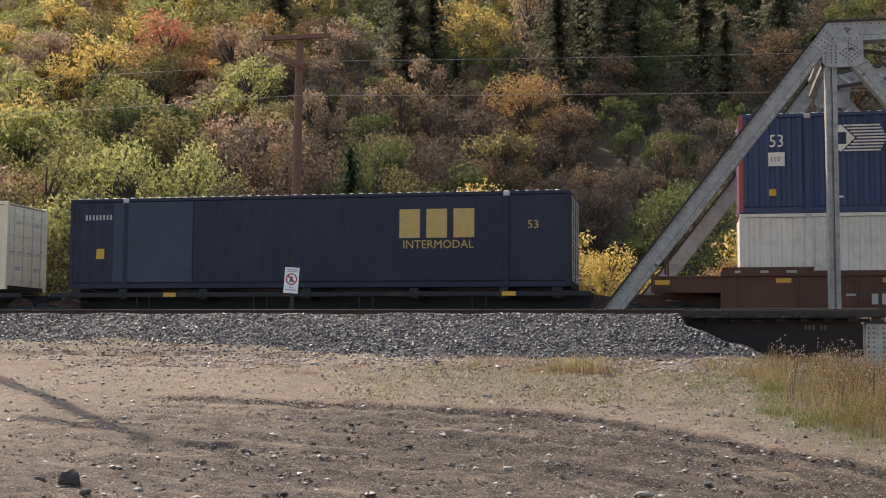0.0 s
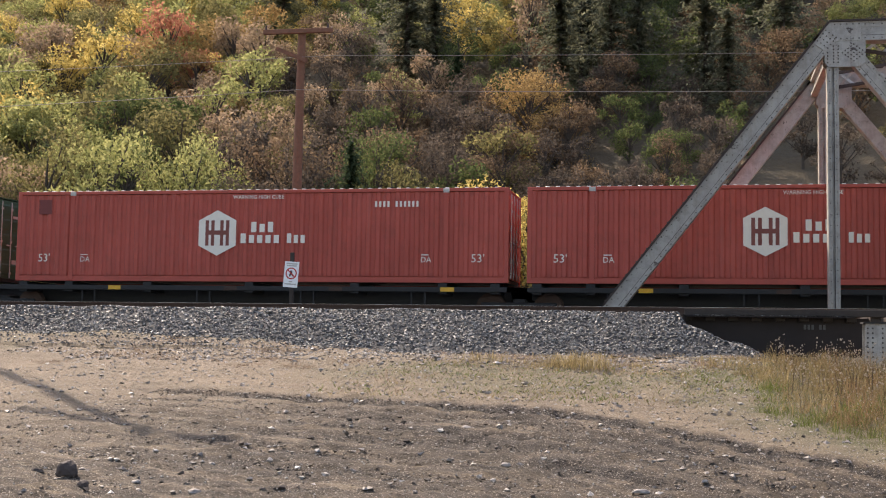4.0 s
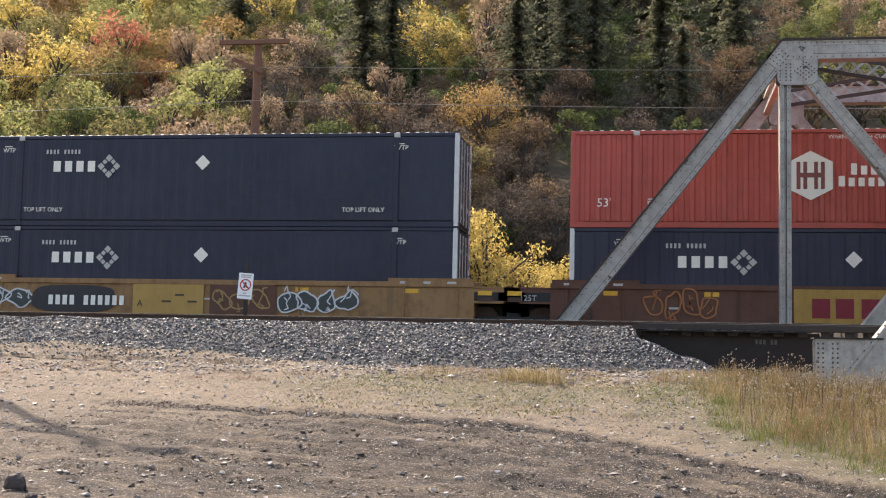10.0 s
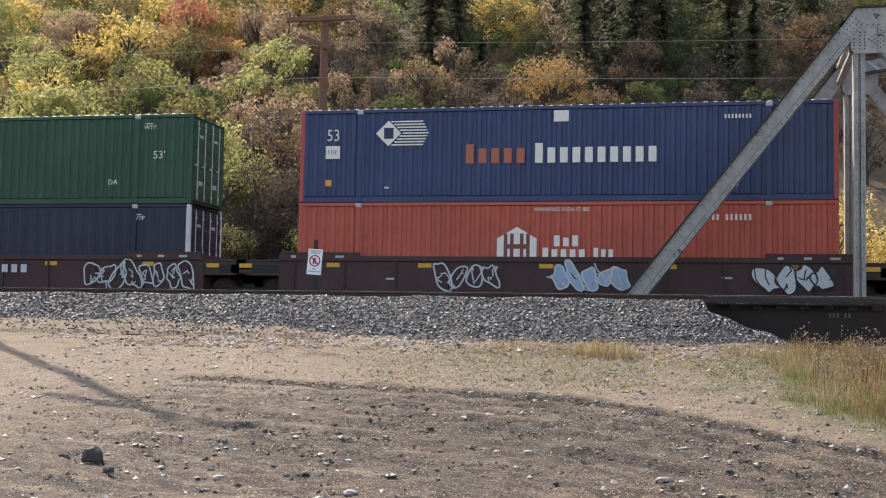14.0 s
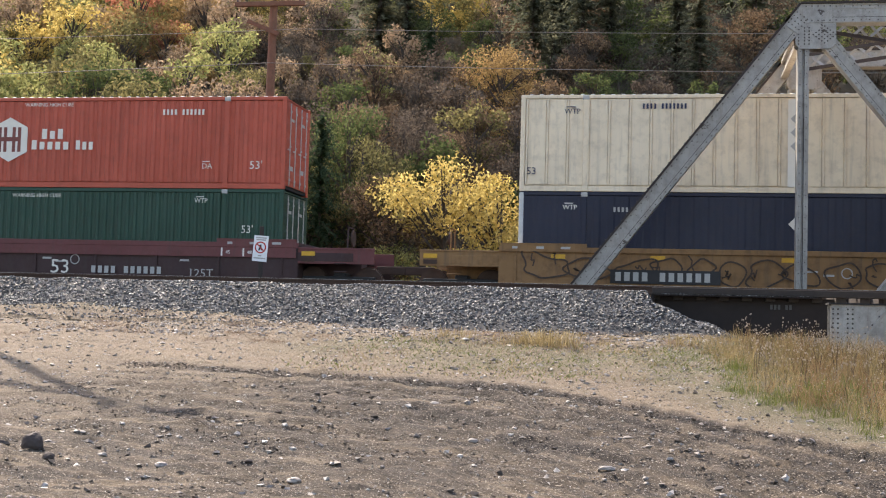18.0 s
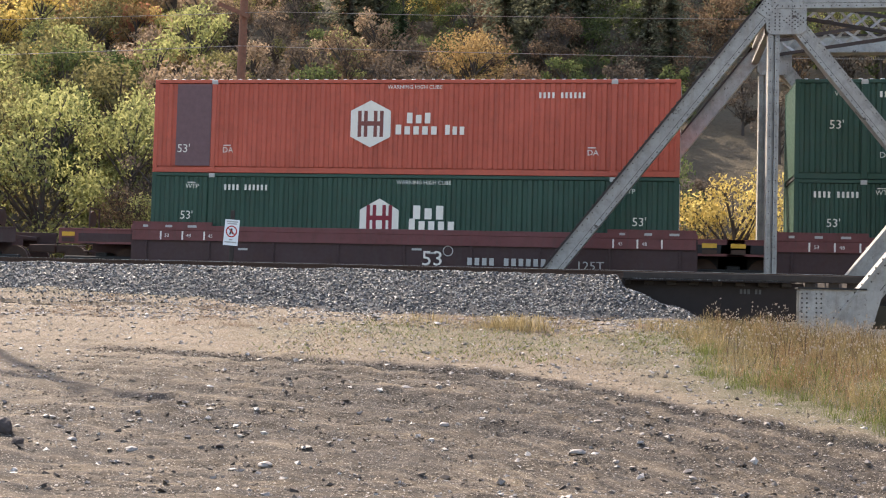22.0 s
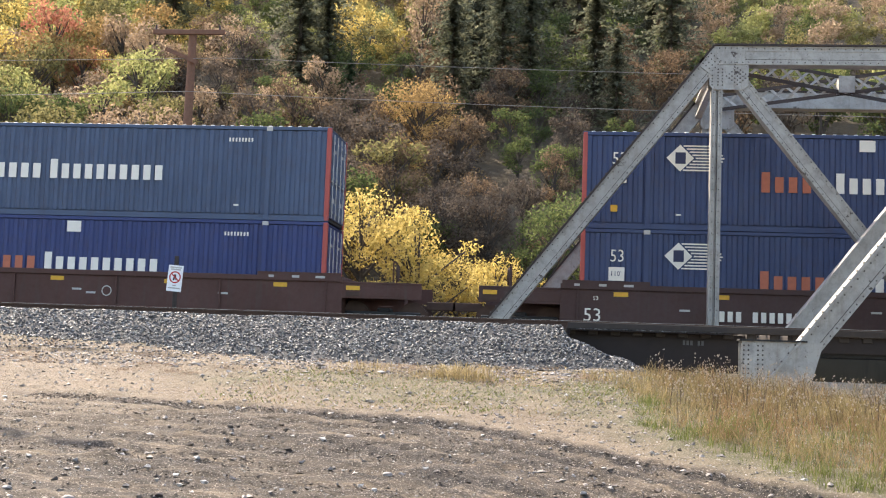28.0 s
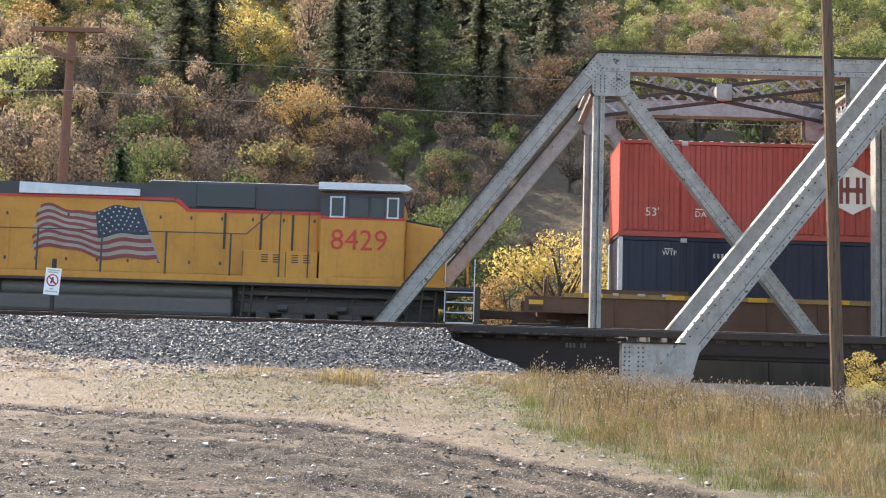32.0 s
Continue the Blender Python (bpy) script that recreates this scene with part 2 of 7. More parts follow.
# ---- mesh helpers ----
def part(name, bm, material, parent, label=""):
    """One mesh object out of a bmesh (or a ready mesh), under its thing."""
    if isinstance(bm, bpy.types.Mesh):
        me = bm
    else:
        me = bpy.data.meshes.new(name)
        bm.to_mesh(me)
        bm.free()
    ob = new(name, me)
    if material is not None:
        if not me.materials:
            me.materials.append(material)
        if me.materials[0] != material:
            ob.material_slots[0].link = "OBJECT"
            ob.material_slots[0].material = material
    if parent is not None:
        ob.parent = parent
    if label:
        ob["label"] = label
    return ob


def thing(name, label, category, group="", kind="", at=(0, 0, 0)):
    ob = new(name)
    ob.empty_display_size = 0.2
    ob.location = at
    return tagged(ob, label, category, group, kind)


def add_box(bm, lo, hi, bev=0.0):
    """A box between two corners, its edges chamfered by bev."""
    r = bmesh.ops.create_cube(bm, size=1.0)
    vs = r["verts"]
    for v in vs:
        v.co = Vector([lo[k] + (v.co[k] + 0.5) * (hi[k] - lo[k]) for k in range(3)])
    if bev > 0:
        es = list({e for v in vs for e in v.link_edges})
        bmesh.ops.bevel(bm, geom=es, offset=bev, segments=1, affect="EDGES", profile=0.5)


def box(lo, hi, bev=0.0):
    bm = bmesh.new()
    add_box(bm, lo, hi, bev)
    return bm


def boxes(items, bev=0.0):
    bm = bmesh.new()
    for lo, hi in items:
        add_box(bm, lo, hi, bev)
    return bm


def add_beam(bm, a, b, w, h, side=Vector((0, 1, 0)), bev=0.0):
    """A bar from a to b: w across along side, h the other way."""
    a, b = Vector(a), Vector(b)
    d = (b - a)
    length = d.length
    d.normalize()
    s = (side - d * side.dot(d)).normalized()
    u = d.cross(s)
    m = Matrix((( *[0]*4,), (*[0]*4,), (*[0]*4,), (0, 0, 0, 1)))
    for k in range(3):
        m[k][0], m[k][1], m[k][2], m[k][3] = s[k] * w, u[k] * h, d[k] * length, (a[k] + b[k]) / 2
    r = bmesh.ops.create_cube(bm, size=1.0, matrix=m)
    if bev > 0:
        es = list({e for v in r["verts"] for e in v.link_edges})
        bmesh.ops.bevel(bm, geom=es, offset=bev, segments=1, affect="EDGES", profile=0.5)


def beam(a, b, w, h, side=Vector((0, 1, 0)), bev=0.0):
    bm = bmesh.new()
    add_beam(bm, a, b, w, h, side, bev)
    return bm


def add_cyl(bm, a, b, r1, r2=None, seg=12):
    a, b = Vector(a), Vector(b)
    d = b - a
    q = d.to_track_quat("Z", "Y").to_matrix().to_4x4()
    bmesh.ops.create_cone(bm, cap_ends=True, segments=seg, radius1=r1, radius2=r1 if r2 is None else r2, depth=d.length, matrix=Matrix.Translation((a + b) / 2) @ q)


def cyl(a, b, r1, r2=None, seg=12):
    bm = bmesh.new()
    add_cyl(bm, a, b, r1, r2, seg)
    return bm


def plate(points, y, thick=0.004):
    """A thin plate: points (x, z) anticlockwise as seen from -y, its face at y."""
    bm = bmesh.new()
    add_plate(bm, points, y, thick)
    return bm


def add_plate(bm, points, y, thick=0.004):
    f = [bm.verts.new((x, y, z)) for x, z in points]
    g = [bm.verts.new((x, y + thick, z)) for x, z in points]
    n = len(points)
    bm.faces.new(f)
    bm.faces.new(g[::-1])
    for k in range(n):
        bm.faces.new((f[(k + 1) % n], f[k], g[k], g[(k + 1) % n]))


@functools.lru_cache(None)
def text_mesh(s, size, wide=1.0):
    """Built-in font lettering as a mesh in the x-z plane, facing -y, its foot at the origin."""
    cu = bpy.data.curves.new("lettering", "FONT")
    cu.body, cu.size, cu.extrude, cu.resolution_u = s, size, 0.002, 2
    ob = bpy.data.objects.new("lettering", cu)
    scene.collection.objects.link(ob)
    me = bpy.data.meshes.new_from_object(ob.evaluated_get(bpy.context.evaluated_depsgraph_get()))
    bpy.data.objects.remove(ob)
    me.transform(Matrix.Diagonal((wide, 1, 1, 1)))
    me.transform(Matrix.Rotation(radians(90), 4, "X"))
    return me


def from_lists(name, verts, faces):
    me = bpy.data.meshes.new(name)
    me.from_pydata(verts, [], faces)
    me.update()
    return me


# ---- the lie of the land ----
NEAR_Y, FAR_Y = 31.0, 38.47      # centre lines of the two tracks
NEAR_RAIL, FAR_RAIL = 2.70, 2.45  # heights of the rail tops


def smooth(a, b, v):
    k = min(1.0, max(0.0, (v - a) / (b - a)))
    return k * k * (3 - 2 * k)


def bank_x(y):
    """Where the river bank begins, along the track."""
    return 1.2 - 0.75 * max(0.0, y - 30.5)


def ground_z(x, y):
    z = 0.107 * max(0.0, min(y, 26.3) - 12.0)
    if y > 26.3:
        z += 0.35 * smooth(26.3, 29, y) + 0.25 * (1 - smooth(-12.5, -4.5, x)) * smooth(25.6, 27.8, y)
    z += 0.45 * smooth(44, 50, y)
    if y > 52:
        z += 0.5 * (y - 52) * smooth(52, 62, y) + 1.2 * noise.noise((x * 0.06, y * 0.06, 3))
    if 23 < y < 60:
        k = smooth(bank_x(y) - 0.6, bank_x(y) + 2.6, x) * smooth(25.2, 27.6, y) * (1 - smooth(44, 58, y))
        z -= 1.9 * k
    if x > 1.5 and 18 < y < 27.7:
        z -= 0.48 * smooth(1.5, 6.5, x) * smooth(19.0, 25.0, y) * (1 - smooth(25.5, 27.6, y))
    z += 0.05 * noise.noise((x * 0.5, y * 0.5, 0)) + 0.025 * noise.noise((x * 1.9, y * 1.9, 5))
    return z


RUTS = [  # wheel ruts that swing round the lot: offset from the outer one, width, strength
    (0.0, 0.42, 1.0), (-0.75, 0.26, 0.8), (-1.45, 0.34, 0.9), (-2.3, 0.3, 0.75), (-3.0, 0.4, 0.9), (-4.1, 0.45, 0.85), (-5.2, 0.5, 0.8),
]


def rut_y(r, x):
    u = x + 4.0 + 0.25 * r[0]
    if u < 1.0:
        return 18.68 - 0.2 * (u - 1.0) + r[0]
    v = min(u, 8.2)
    return 18.34 + 0.675 * v - 0.363 * v * v + 0.0251 * v ** 3 - 0.2 * (u - v) + r[0]


def mud_at(x, y):
    m = 0.0
    fade = smooth(-11.5, -6.0, x)
    for r in RUTS:
        d = abs(y - rut_y(r, x) - 0.15 * noise.noise((x * 0.8, r[0], 1)))
        m = max(m, fade * r[2] * (1 - smooth(r[1] * 0.4, r[1] * 1.2, d)) * (0.75 + 0.6 * noise.noise((x * 0.6, y * 2.0, 8))))
    inside = 1 - smooth(-0.9, 0.35, y - rut_y(RUTS[0], x) + 0.9 * noise.noise((x * 0.5, y * 1.6, 2)))
    return min(1.0, max(m, 0.95 * inside * smooth(-14.0, -4.5, x + 0.5 * (16 - y) + 2.5 * noise.noise((x * 0.35, y * 0.7, 4)))))


def rut_at(x, y):
    """Damp churned lines: the outer rut all along, the others in stretches."""
    m = 0.0
    for k, r in enumerate(RUTS):
        w = 0.5 + 1.1 * noise.noise((x * 0.35, r[0], 21)) if k else 1.0
        d = abs(y - rut_y(r, x) - 0.15 * noise.noise((x * 0.8, r[0], 1)) - 0.14 * noise.noise((x * 2.7, r[0], 5)) - 0.10 * noise.noise((x * 7.1, r[0], 6)))
        m = max(m, w * smooth(-9.5, -1.5, x) * (1 - smooth(r[1] * 0.4, r[1] * 1.2, d + 0.2 * noise.noise((x * 3, y * 6, 3)))) * (0.95 if k == 0 else 0.7))
    return min(1.0, max(0.0, m))


def grass_edge(y):
    """The x past which the bank grass begins."""
    v = max(0.0, 19.1 - y)
    return 0.75 + 0.30 * v + 0.062 * v * v


def turf_at(x, y):
    k = smooth(19.6, 21.5, y + 0.25 * (x + 2)) * (1 - smooth(24.8, 26.8, y)) * smooth(-9.0, -4.5, x)
    return min(1.0, k * (0.6 + 0.8 * noise.noise((x * 0.5, y * 0.5, 6))) + 0.9 * smooth(-1.4, 0.4, x - grass_edge(y)))


def axis(lo, hi, fine_lo, fine_hi, step, coarse):
    out, v = [], fine_lo
    while v < fine_hi:
        out.append(v)
        v += step
    a, s = fine_lo, step
    left = []
    while a > lo:
        s = min(s * 1.35, coarse)
        a -= s
        left.append(a)
    a, s = fine_hi, step
    right = [fine_hi]
    while a < hi:
        s = min(s * 1.35, coarse)
        a += s
        right.append(a)
    return left[::-1] + out + right


def build_ground():
    xs = axis(-900, 900, -14.5, 9.5, 0.10, 60)
    ys = axis(-600, 150, 9.8, 27.0, 0.085, 40)
    ys += [175, 210, 260]
    verts, faces, mud, turf, swing, wet = [], [], [], [], [], []
    for y in ys:
        for x in xs:
            z = ground_z(x, y) if y < 150 else ground_z(x, 150) + 0.5 * (y - 150)
            fine = 9 < y < 27 and -15 < x < 10
            m = mud_at(x, y) if fine else (0.6 if y <= 9 else 0.0)
            if fine:
                fade = smooth(-11.5, -6.0, x)
                for r in RUTS:
                    d = y - rut_y(r, x) - 0.15 * noise.noise((x * 0.8, r[0], 1))
                    z -= 0.075 * fade * r[2] * math.exp(-(d / (r[1] * 0.6)) ** 2) * (0.6 + 0.8 * noise.noise((x * 1.3, r[0], 7)))
                    z += 0.055 * fade * r[2] * math.exp(-((d - r[1] * 1.1) / 0.13) ** 2) * (0.6 + 1.3 * noise.noise((x * 2.3, r[0], 3)))
                z += 0.026 * noise.noise((x * 4, y * 4, 2)) + (0.014 + 0.045 * m) * noise.noise((x * 2.5, y * 8, 9)) + 0.016 * noise.noise((x * 9, y * 9, 1)) + 0.012 * m * noise.noise((x * 0.9, (y - rut_y(RUTS[0], x)) * 3.6, 6)) + 0.02 * m * noise.noise((x * 6.5, y * 7, 14))
            verts.append((x, y, z))
            mud.append(m)
            swing.append(y - rut_y(RUTS[0], x) if fine else y)
            turf.append(turf_at(x, y) if fine else 0.3)
            wet.append(rut_at(x, y) if fine else 0.0)
    n = len(xs)
    hill_from = next(k for k, y in enumerate(ys) if y > 46)
    for j in range(len(ys) - 1):
        for i in range(n - 1):
            faces.append((j * n + i, j * n + i + 1, (j + 1) * n + i + 1, (j + 1) * n + i))
    me = from_lists("ground", verts, faces)
    for name, vals in (("mud", mud), ("turf", turf), ("swing", swing), ("rut", wet)):
        at = me.attributes.new(name, "FLOAT", "POINT")
        at.data.foreach_set("value", vals)
    me.materials.append(M_GROUND)
    me.materials.append(M_HILL)
    idx = np.zeros(len(faces), dtype=np.int32)
    idx[hill_from * (n - 1):] = 1
    me.polygons.foreach_set("material_index", idx)
    me.polygons.foreach_set("use_smooth", np.ones(len(faces), dtype=bool))
    ob = new("ground", me)
    tagged(ob, "pale dusty dirt lot with dark wheel ruts, rising into a brushy hillside", "ground", kind="structure")


build_ground()


# ---- stones, ballast, grass ----
def scatter_stones(name, spots, material, label, category, flat=0.7):
    """Irregular eight-sided stones at (x, y, z, size), joined."""
    rng = np.random.default_rng(5)
    verts, faces = [], []
    base = np.array([(1, 0, 0), (0, 1, 0), (-1, 0, 0), (0, -1, 0), (0, 0, 1), (0, 0, -1)], float)
    tri = [(0, 1, 4), (1, 2, 4), (2, 3, 4), (3, 0, 4), (1, 0, 5), (2, 1, 5), (3, 2, 5), (0, 3, 5)]
    for x, y, z, s in spots:
        a = rng.uniform(0, 6.28, 3)
        m = np.array(Euler(a).to_matrix())
        p = (base * rng.uniform(0.55, 1.15, (6, 1)) + rng.normal(0, 0.16, (6, 3))) @ m.T * s * 0.5
        p[:, 2] *= flat
        k = len(verts)
        verts += [(x + q[0], y + q[1], z + q[2]) for q in p]
        faces += [(k + a0, k + b0, k + c0) for a0, b0, c0 in tri]
    me = from_lists(name, verts, faces)
    me.materials.append(material)
    ob = new(name, me)
    return tagged(ob, label, category, kind="stuff")


def ballast_z(x, y):
    """The profile of the near track's ballast bed."""
    top = NEAR_RAIL - 0.19
    z = ground_z(x, y)
    end = smooth(-0.6 + 0.9 * (top - z), 1.9, x - 0.25 * (28.8 - y))
    prof = min(top, 1.52 + max(0.0, y - 26.6) * 0.47)
    prof += 0.05 * noise.noise((x * 0.7, y * 0.7, 4)) + 0.03 * noise.noise((x * 2.3, y * 2.3, 4))
    if y > 33.2:
        prof = min(prof, top - 0.25 * smooth(33.2, 34.2, y))
    if y > 43:
        prof -= (y - 43) * 0.6
    if x > -1.0:
        # spills away past the girder's end
        if y < 36:
            spill = 2.23 - 0.42 * (x + 0.3) + 0.12 * noise.noise((x * 1.1, y * 0.9, 17)) + 0.3 * (1 - smooth(-0.62, -0.28, x))
            prof = max(z - 0.15, min(prof, spill))
        elif x > -0.75:
            prof = z - 0.3
    return prof


def build_ballast():
    xs = list(np.arange(-26, 3.2, 0.16))
    xs = list(np.arange(-160, -26, 3.0)) + xs
    ys = list(np.arange(26.2, 44.6, 0.2))
    verts = [(x, y, ballast_z(x, y)) for y in ys for x in xs]
    n = len(xs)
    faces = [(j * n + i, j * n + i + 1, (j + 1) * n + i + 1, (j + 1) * n + i) for j in range(len(ys) - 1) for i in range(n - 1)]
    me = from_lists("ballast_bed", verts, faces)
    me.materials.append(plain("ballast_fines", (0.045, 0.044, 0.043), 0.9, 0, 0.5, 22))
    tagged(new("ballast_bed", me), "bed of crushed grey granite ballast under the tracks", "ballast", kind="structure")
    rng = np.random.default_rng(11)
    spots = []
    while len(spots) < 31000:
        x, y = rng.uniform(-20, 2.6), 26.3 + 4.2 * rng.beta(1.0, 1.3)
        if x > -0.34 and y > 29.55:
            continue
        z = ballast_z(x, y)
        if z < ground_z(x, y) - 0.02 and rng.random() < 0.8:
            continue
        s = rng.uniform(0.034, 0.088)
        if y < 26.9 and rng.random() < 0.5:
            continue
        spots.append((x, y, max(z, ground_z(x, y)) + s * 0.12, s))
    scatter_stones("ballast_stones", spots, M_BALLAST, "loose crushed grey granite stones on the ballast slope", "ballast", 0.85)


build_ballast()


def build_pebbles():
    rng = np.random.default_rng(3)
    spots = []
    darks = []
    for _ in range(26000):
        x, y = rng.uniform(-13, 5), 10.2 + 16.5 * rng.random() ** 1.25
        if y > 25.8 and rng.random() < 0.3:
            x = rng.uniform(-13, -5)
        if x > grass_edge(y) + 0.3:
            continue
        s = 0.014 + 0.026 * rng.random() ** 1.5 + 0.10 * rng.random() ** 14 + (0.065 if y > 24.0 else 0) * rng.random() ** 2
        m = mud_at(x, y)
        (spots if rng.random() < 0.86 - 0.3 * m else darks).append((x, y, ground_z(x, y) + s * 0.06, s))
    for _ in range(9000):
        r = RUTS[int(rng.integers(0, 7))] if rng.random() < 0.6 else RUTS[0]
        x = rng.uniform(-9, 4.5)
        y = rut_y(r, x) + rng.normal(0.05, 0.28)
        if 10.2 < y and x < grass_edge(y):
            s = 0.014 + 0.02 * rng.random() + 0.05 * rng.random() ** 12
            darks.append((x, y, ground_z(x, y) + s * 0.04, s))
    for _ in range(8000):
        x, y = rng.uniform(-6, 3), rng.uniform(15, 26)
        if rut_y(RUTS[0], x) + 0.3 < y and x < grass_edge(y) + 0.2:
            s = 0.014 + 0.034 * rng.random() ** 2
            (darks if rng.random() < 0.55 else spots).append((x, y, ground_z(x, y) + s * 0.06, s))
    # a strewn belt of larger stones along the foot of the ballast, in drifts
    for _ in range(2600):
        x, y = rng.uniform(-15, 1.2), 25.6 + rng.normal(0, 0.75)
        if noise.noise((x * 0.6, y * 0.8, 31)) > -0.1:
            s = 0.03 + 0.075 * rng.random() ** 2.2
            (spots if rng.random() < 0.7 else darks).append((x, y, ground_z(x, y) + s * 0.12, s))
    scatter_stones("pebbles", spots, M_PEBBLE, "small pale stones strewn over the dirt", "stones", 0.6)
    scatter_stones("clods", darks, M_CLOD, "small dark clods of earth strewn over the dirt", "earth clods", 0.6)


build_pebbles()


def lump(size, seed, rough=0.25, sub=3):
    bm = bmesh.new()
    bmesh.ops.create_icosphere(bm, subdivisions=sub, radius=1)
    for v in bm.verts:
        n = v.co.normalized()
        k = 1 + rough * noise.noise(n * 1.3 + Vector((seed, 0, 0))) + rough * 0.4 * noise.noise(n * 4 + Vector((0, seed, 0)))
        v.co = Vector((n.x * size[0], n.y * size[1], max(n.z, -0.55) * size[2])) * k
    return bm


def lone_stone(name, x, y, size, seed, material, label):
    bm = lump(size, seed)
    ob = part(name, bm, material, None)
    ob.location = (x, y, ground_z(x, y) + size[2] * 0.42)
    tagged(ob, label, "stone")
    return ob


lone_stone("boulder", -6.85, 12.95, (0.125, 0.11, 0.11), 3, M_DARKSTONE, "dark rounded boulder lying alone on the dirt")
lone_stone("stone", -6.45, 12.55, (0.065, 0.06, 0.05), 8, M_DARKSTONE, "small dark stone beside the boulder")
for k, (x, y, r) in enumerate(((-6.0, 12.9, 0.05), (-7.35, 13.15, 0.06), (-5.2, 12.6, 0.07), (-3.6, 12.1, 0.075), (-4.35, 12.9, 0.045), (-7.9, 11.7, 0.085), (-2.2, 14.6, 0.06), (-9.4, 13.4, 0.05), (-3.1, 16.9, 0.07))):
    lone_stone("stone", x, y, (r, r * 0.8, r * 0.5), 11 + k, M_DARKSTONE if k % 3 == 1 else M_PEBBLE, "lone weathered stone half sunk in the dirt")
lone_stone("stone", -0.60, 13.45, (0.085, 0.05, 0.028), 5, M_PEBBLE, "flat pale stone in the wheel ruts")


def grass_patch(name, blades, material, label, seed=1):
    """Blades at (x, y, height, width, lean), each two bent leaf strips, joined."""
    rng = np.random.default_rng(seed)
    verts, faces = [], []
    for x, y, h, w, lean in blades:
        z = ground_z(x, y) - 0.02
        a, b = rng.uniform(0, 6.28), rng.uniform(0, 6.28)
        dx, dy = math.cos(a) * lean * h, math.sin(a) * lean * h
        wx, wy = math.cos(b) * w / 2, math.sin(b) * w / 2
        k = len(verts)
        hz = h * (1 - 0.35 * lean)
        for f, g, ww in ((0.0, 0.0, 1.0), (0.22, 0.5, 0.9), (0.58, 0.86, 0.7)):
            verts += [(x + dx * f - wx * ww, y + dy * f - wy * ww, z + hz * g), (x + dx * f + wx * ww, y + dy * f + wy * ww, z + hz * g)]
        verts.append((x + dx, y + dy, z + hz * (1.0 - 0.12 * lean)))
        faces += [(k, k + 1, k + 3, k + 2), (k + 2, k + 3, k + 5, k + 4), (k + 4, k + 5, k + 6)]
    me = from_lists(name, verts, faces)
    me.materials.append(material)
    return tagged(new(name, me), label, "grass", kind="stuff")


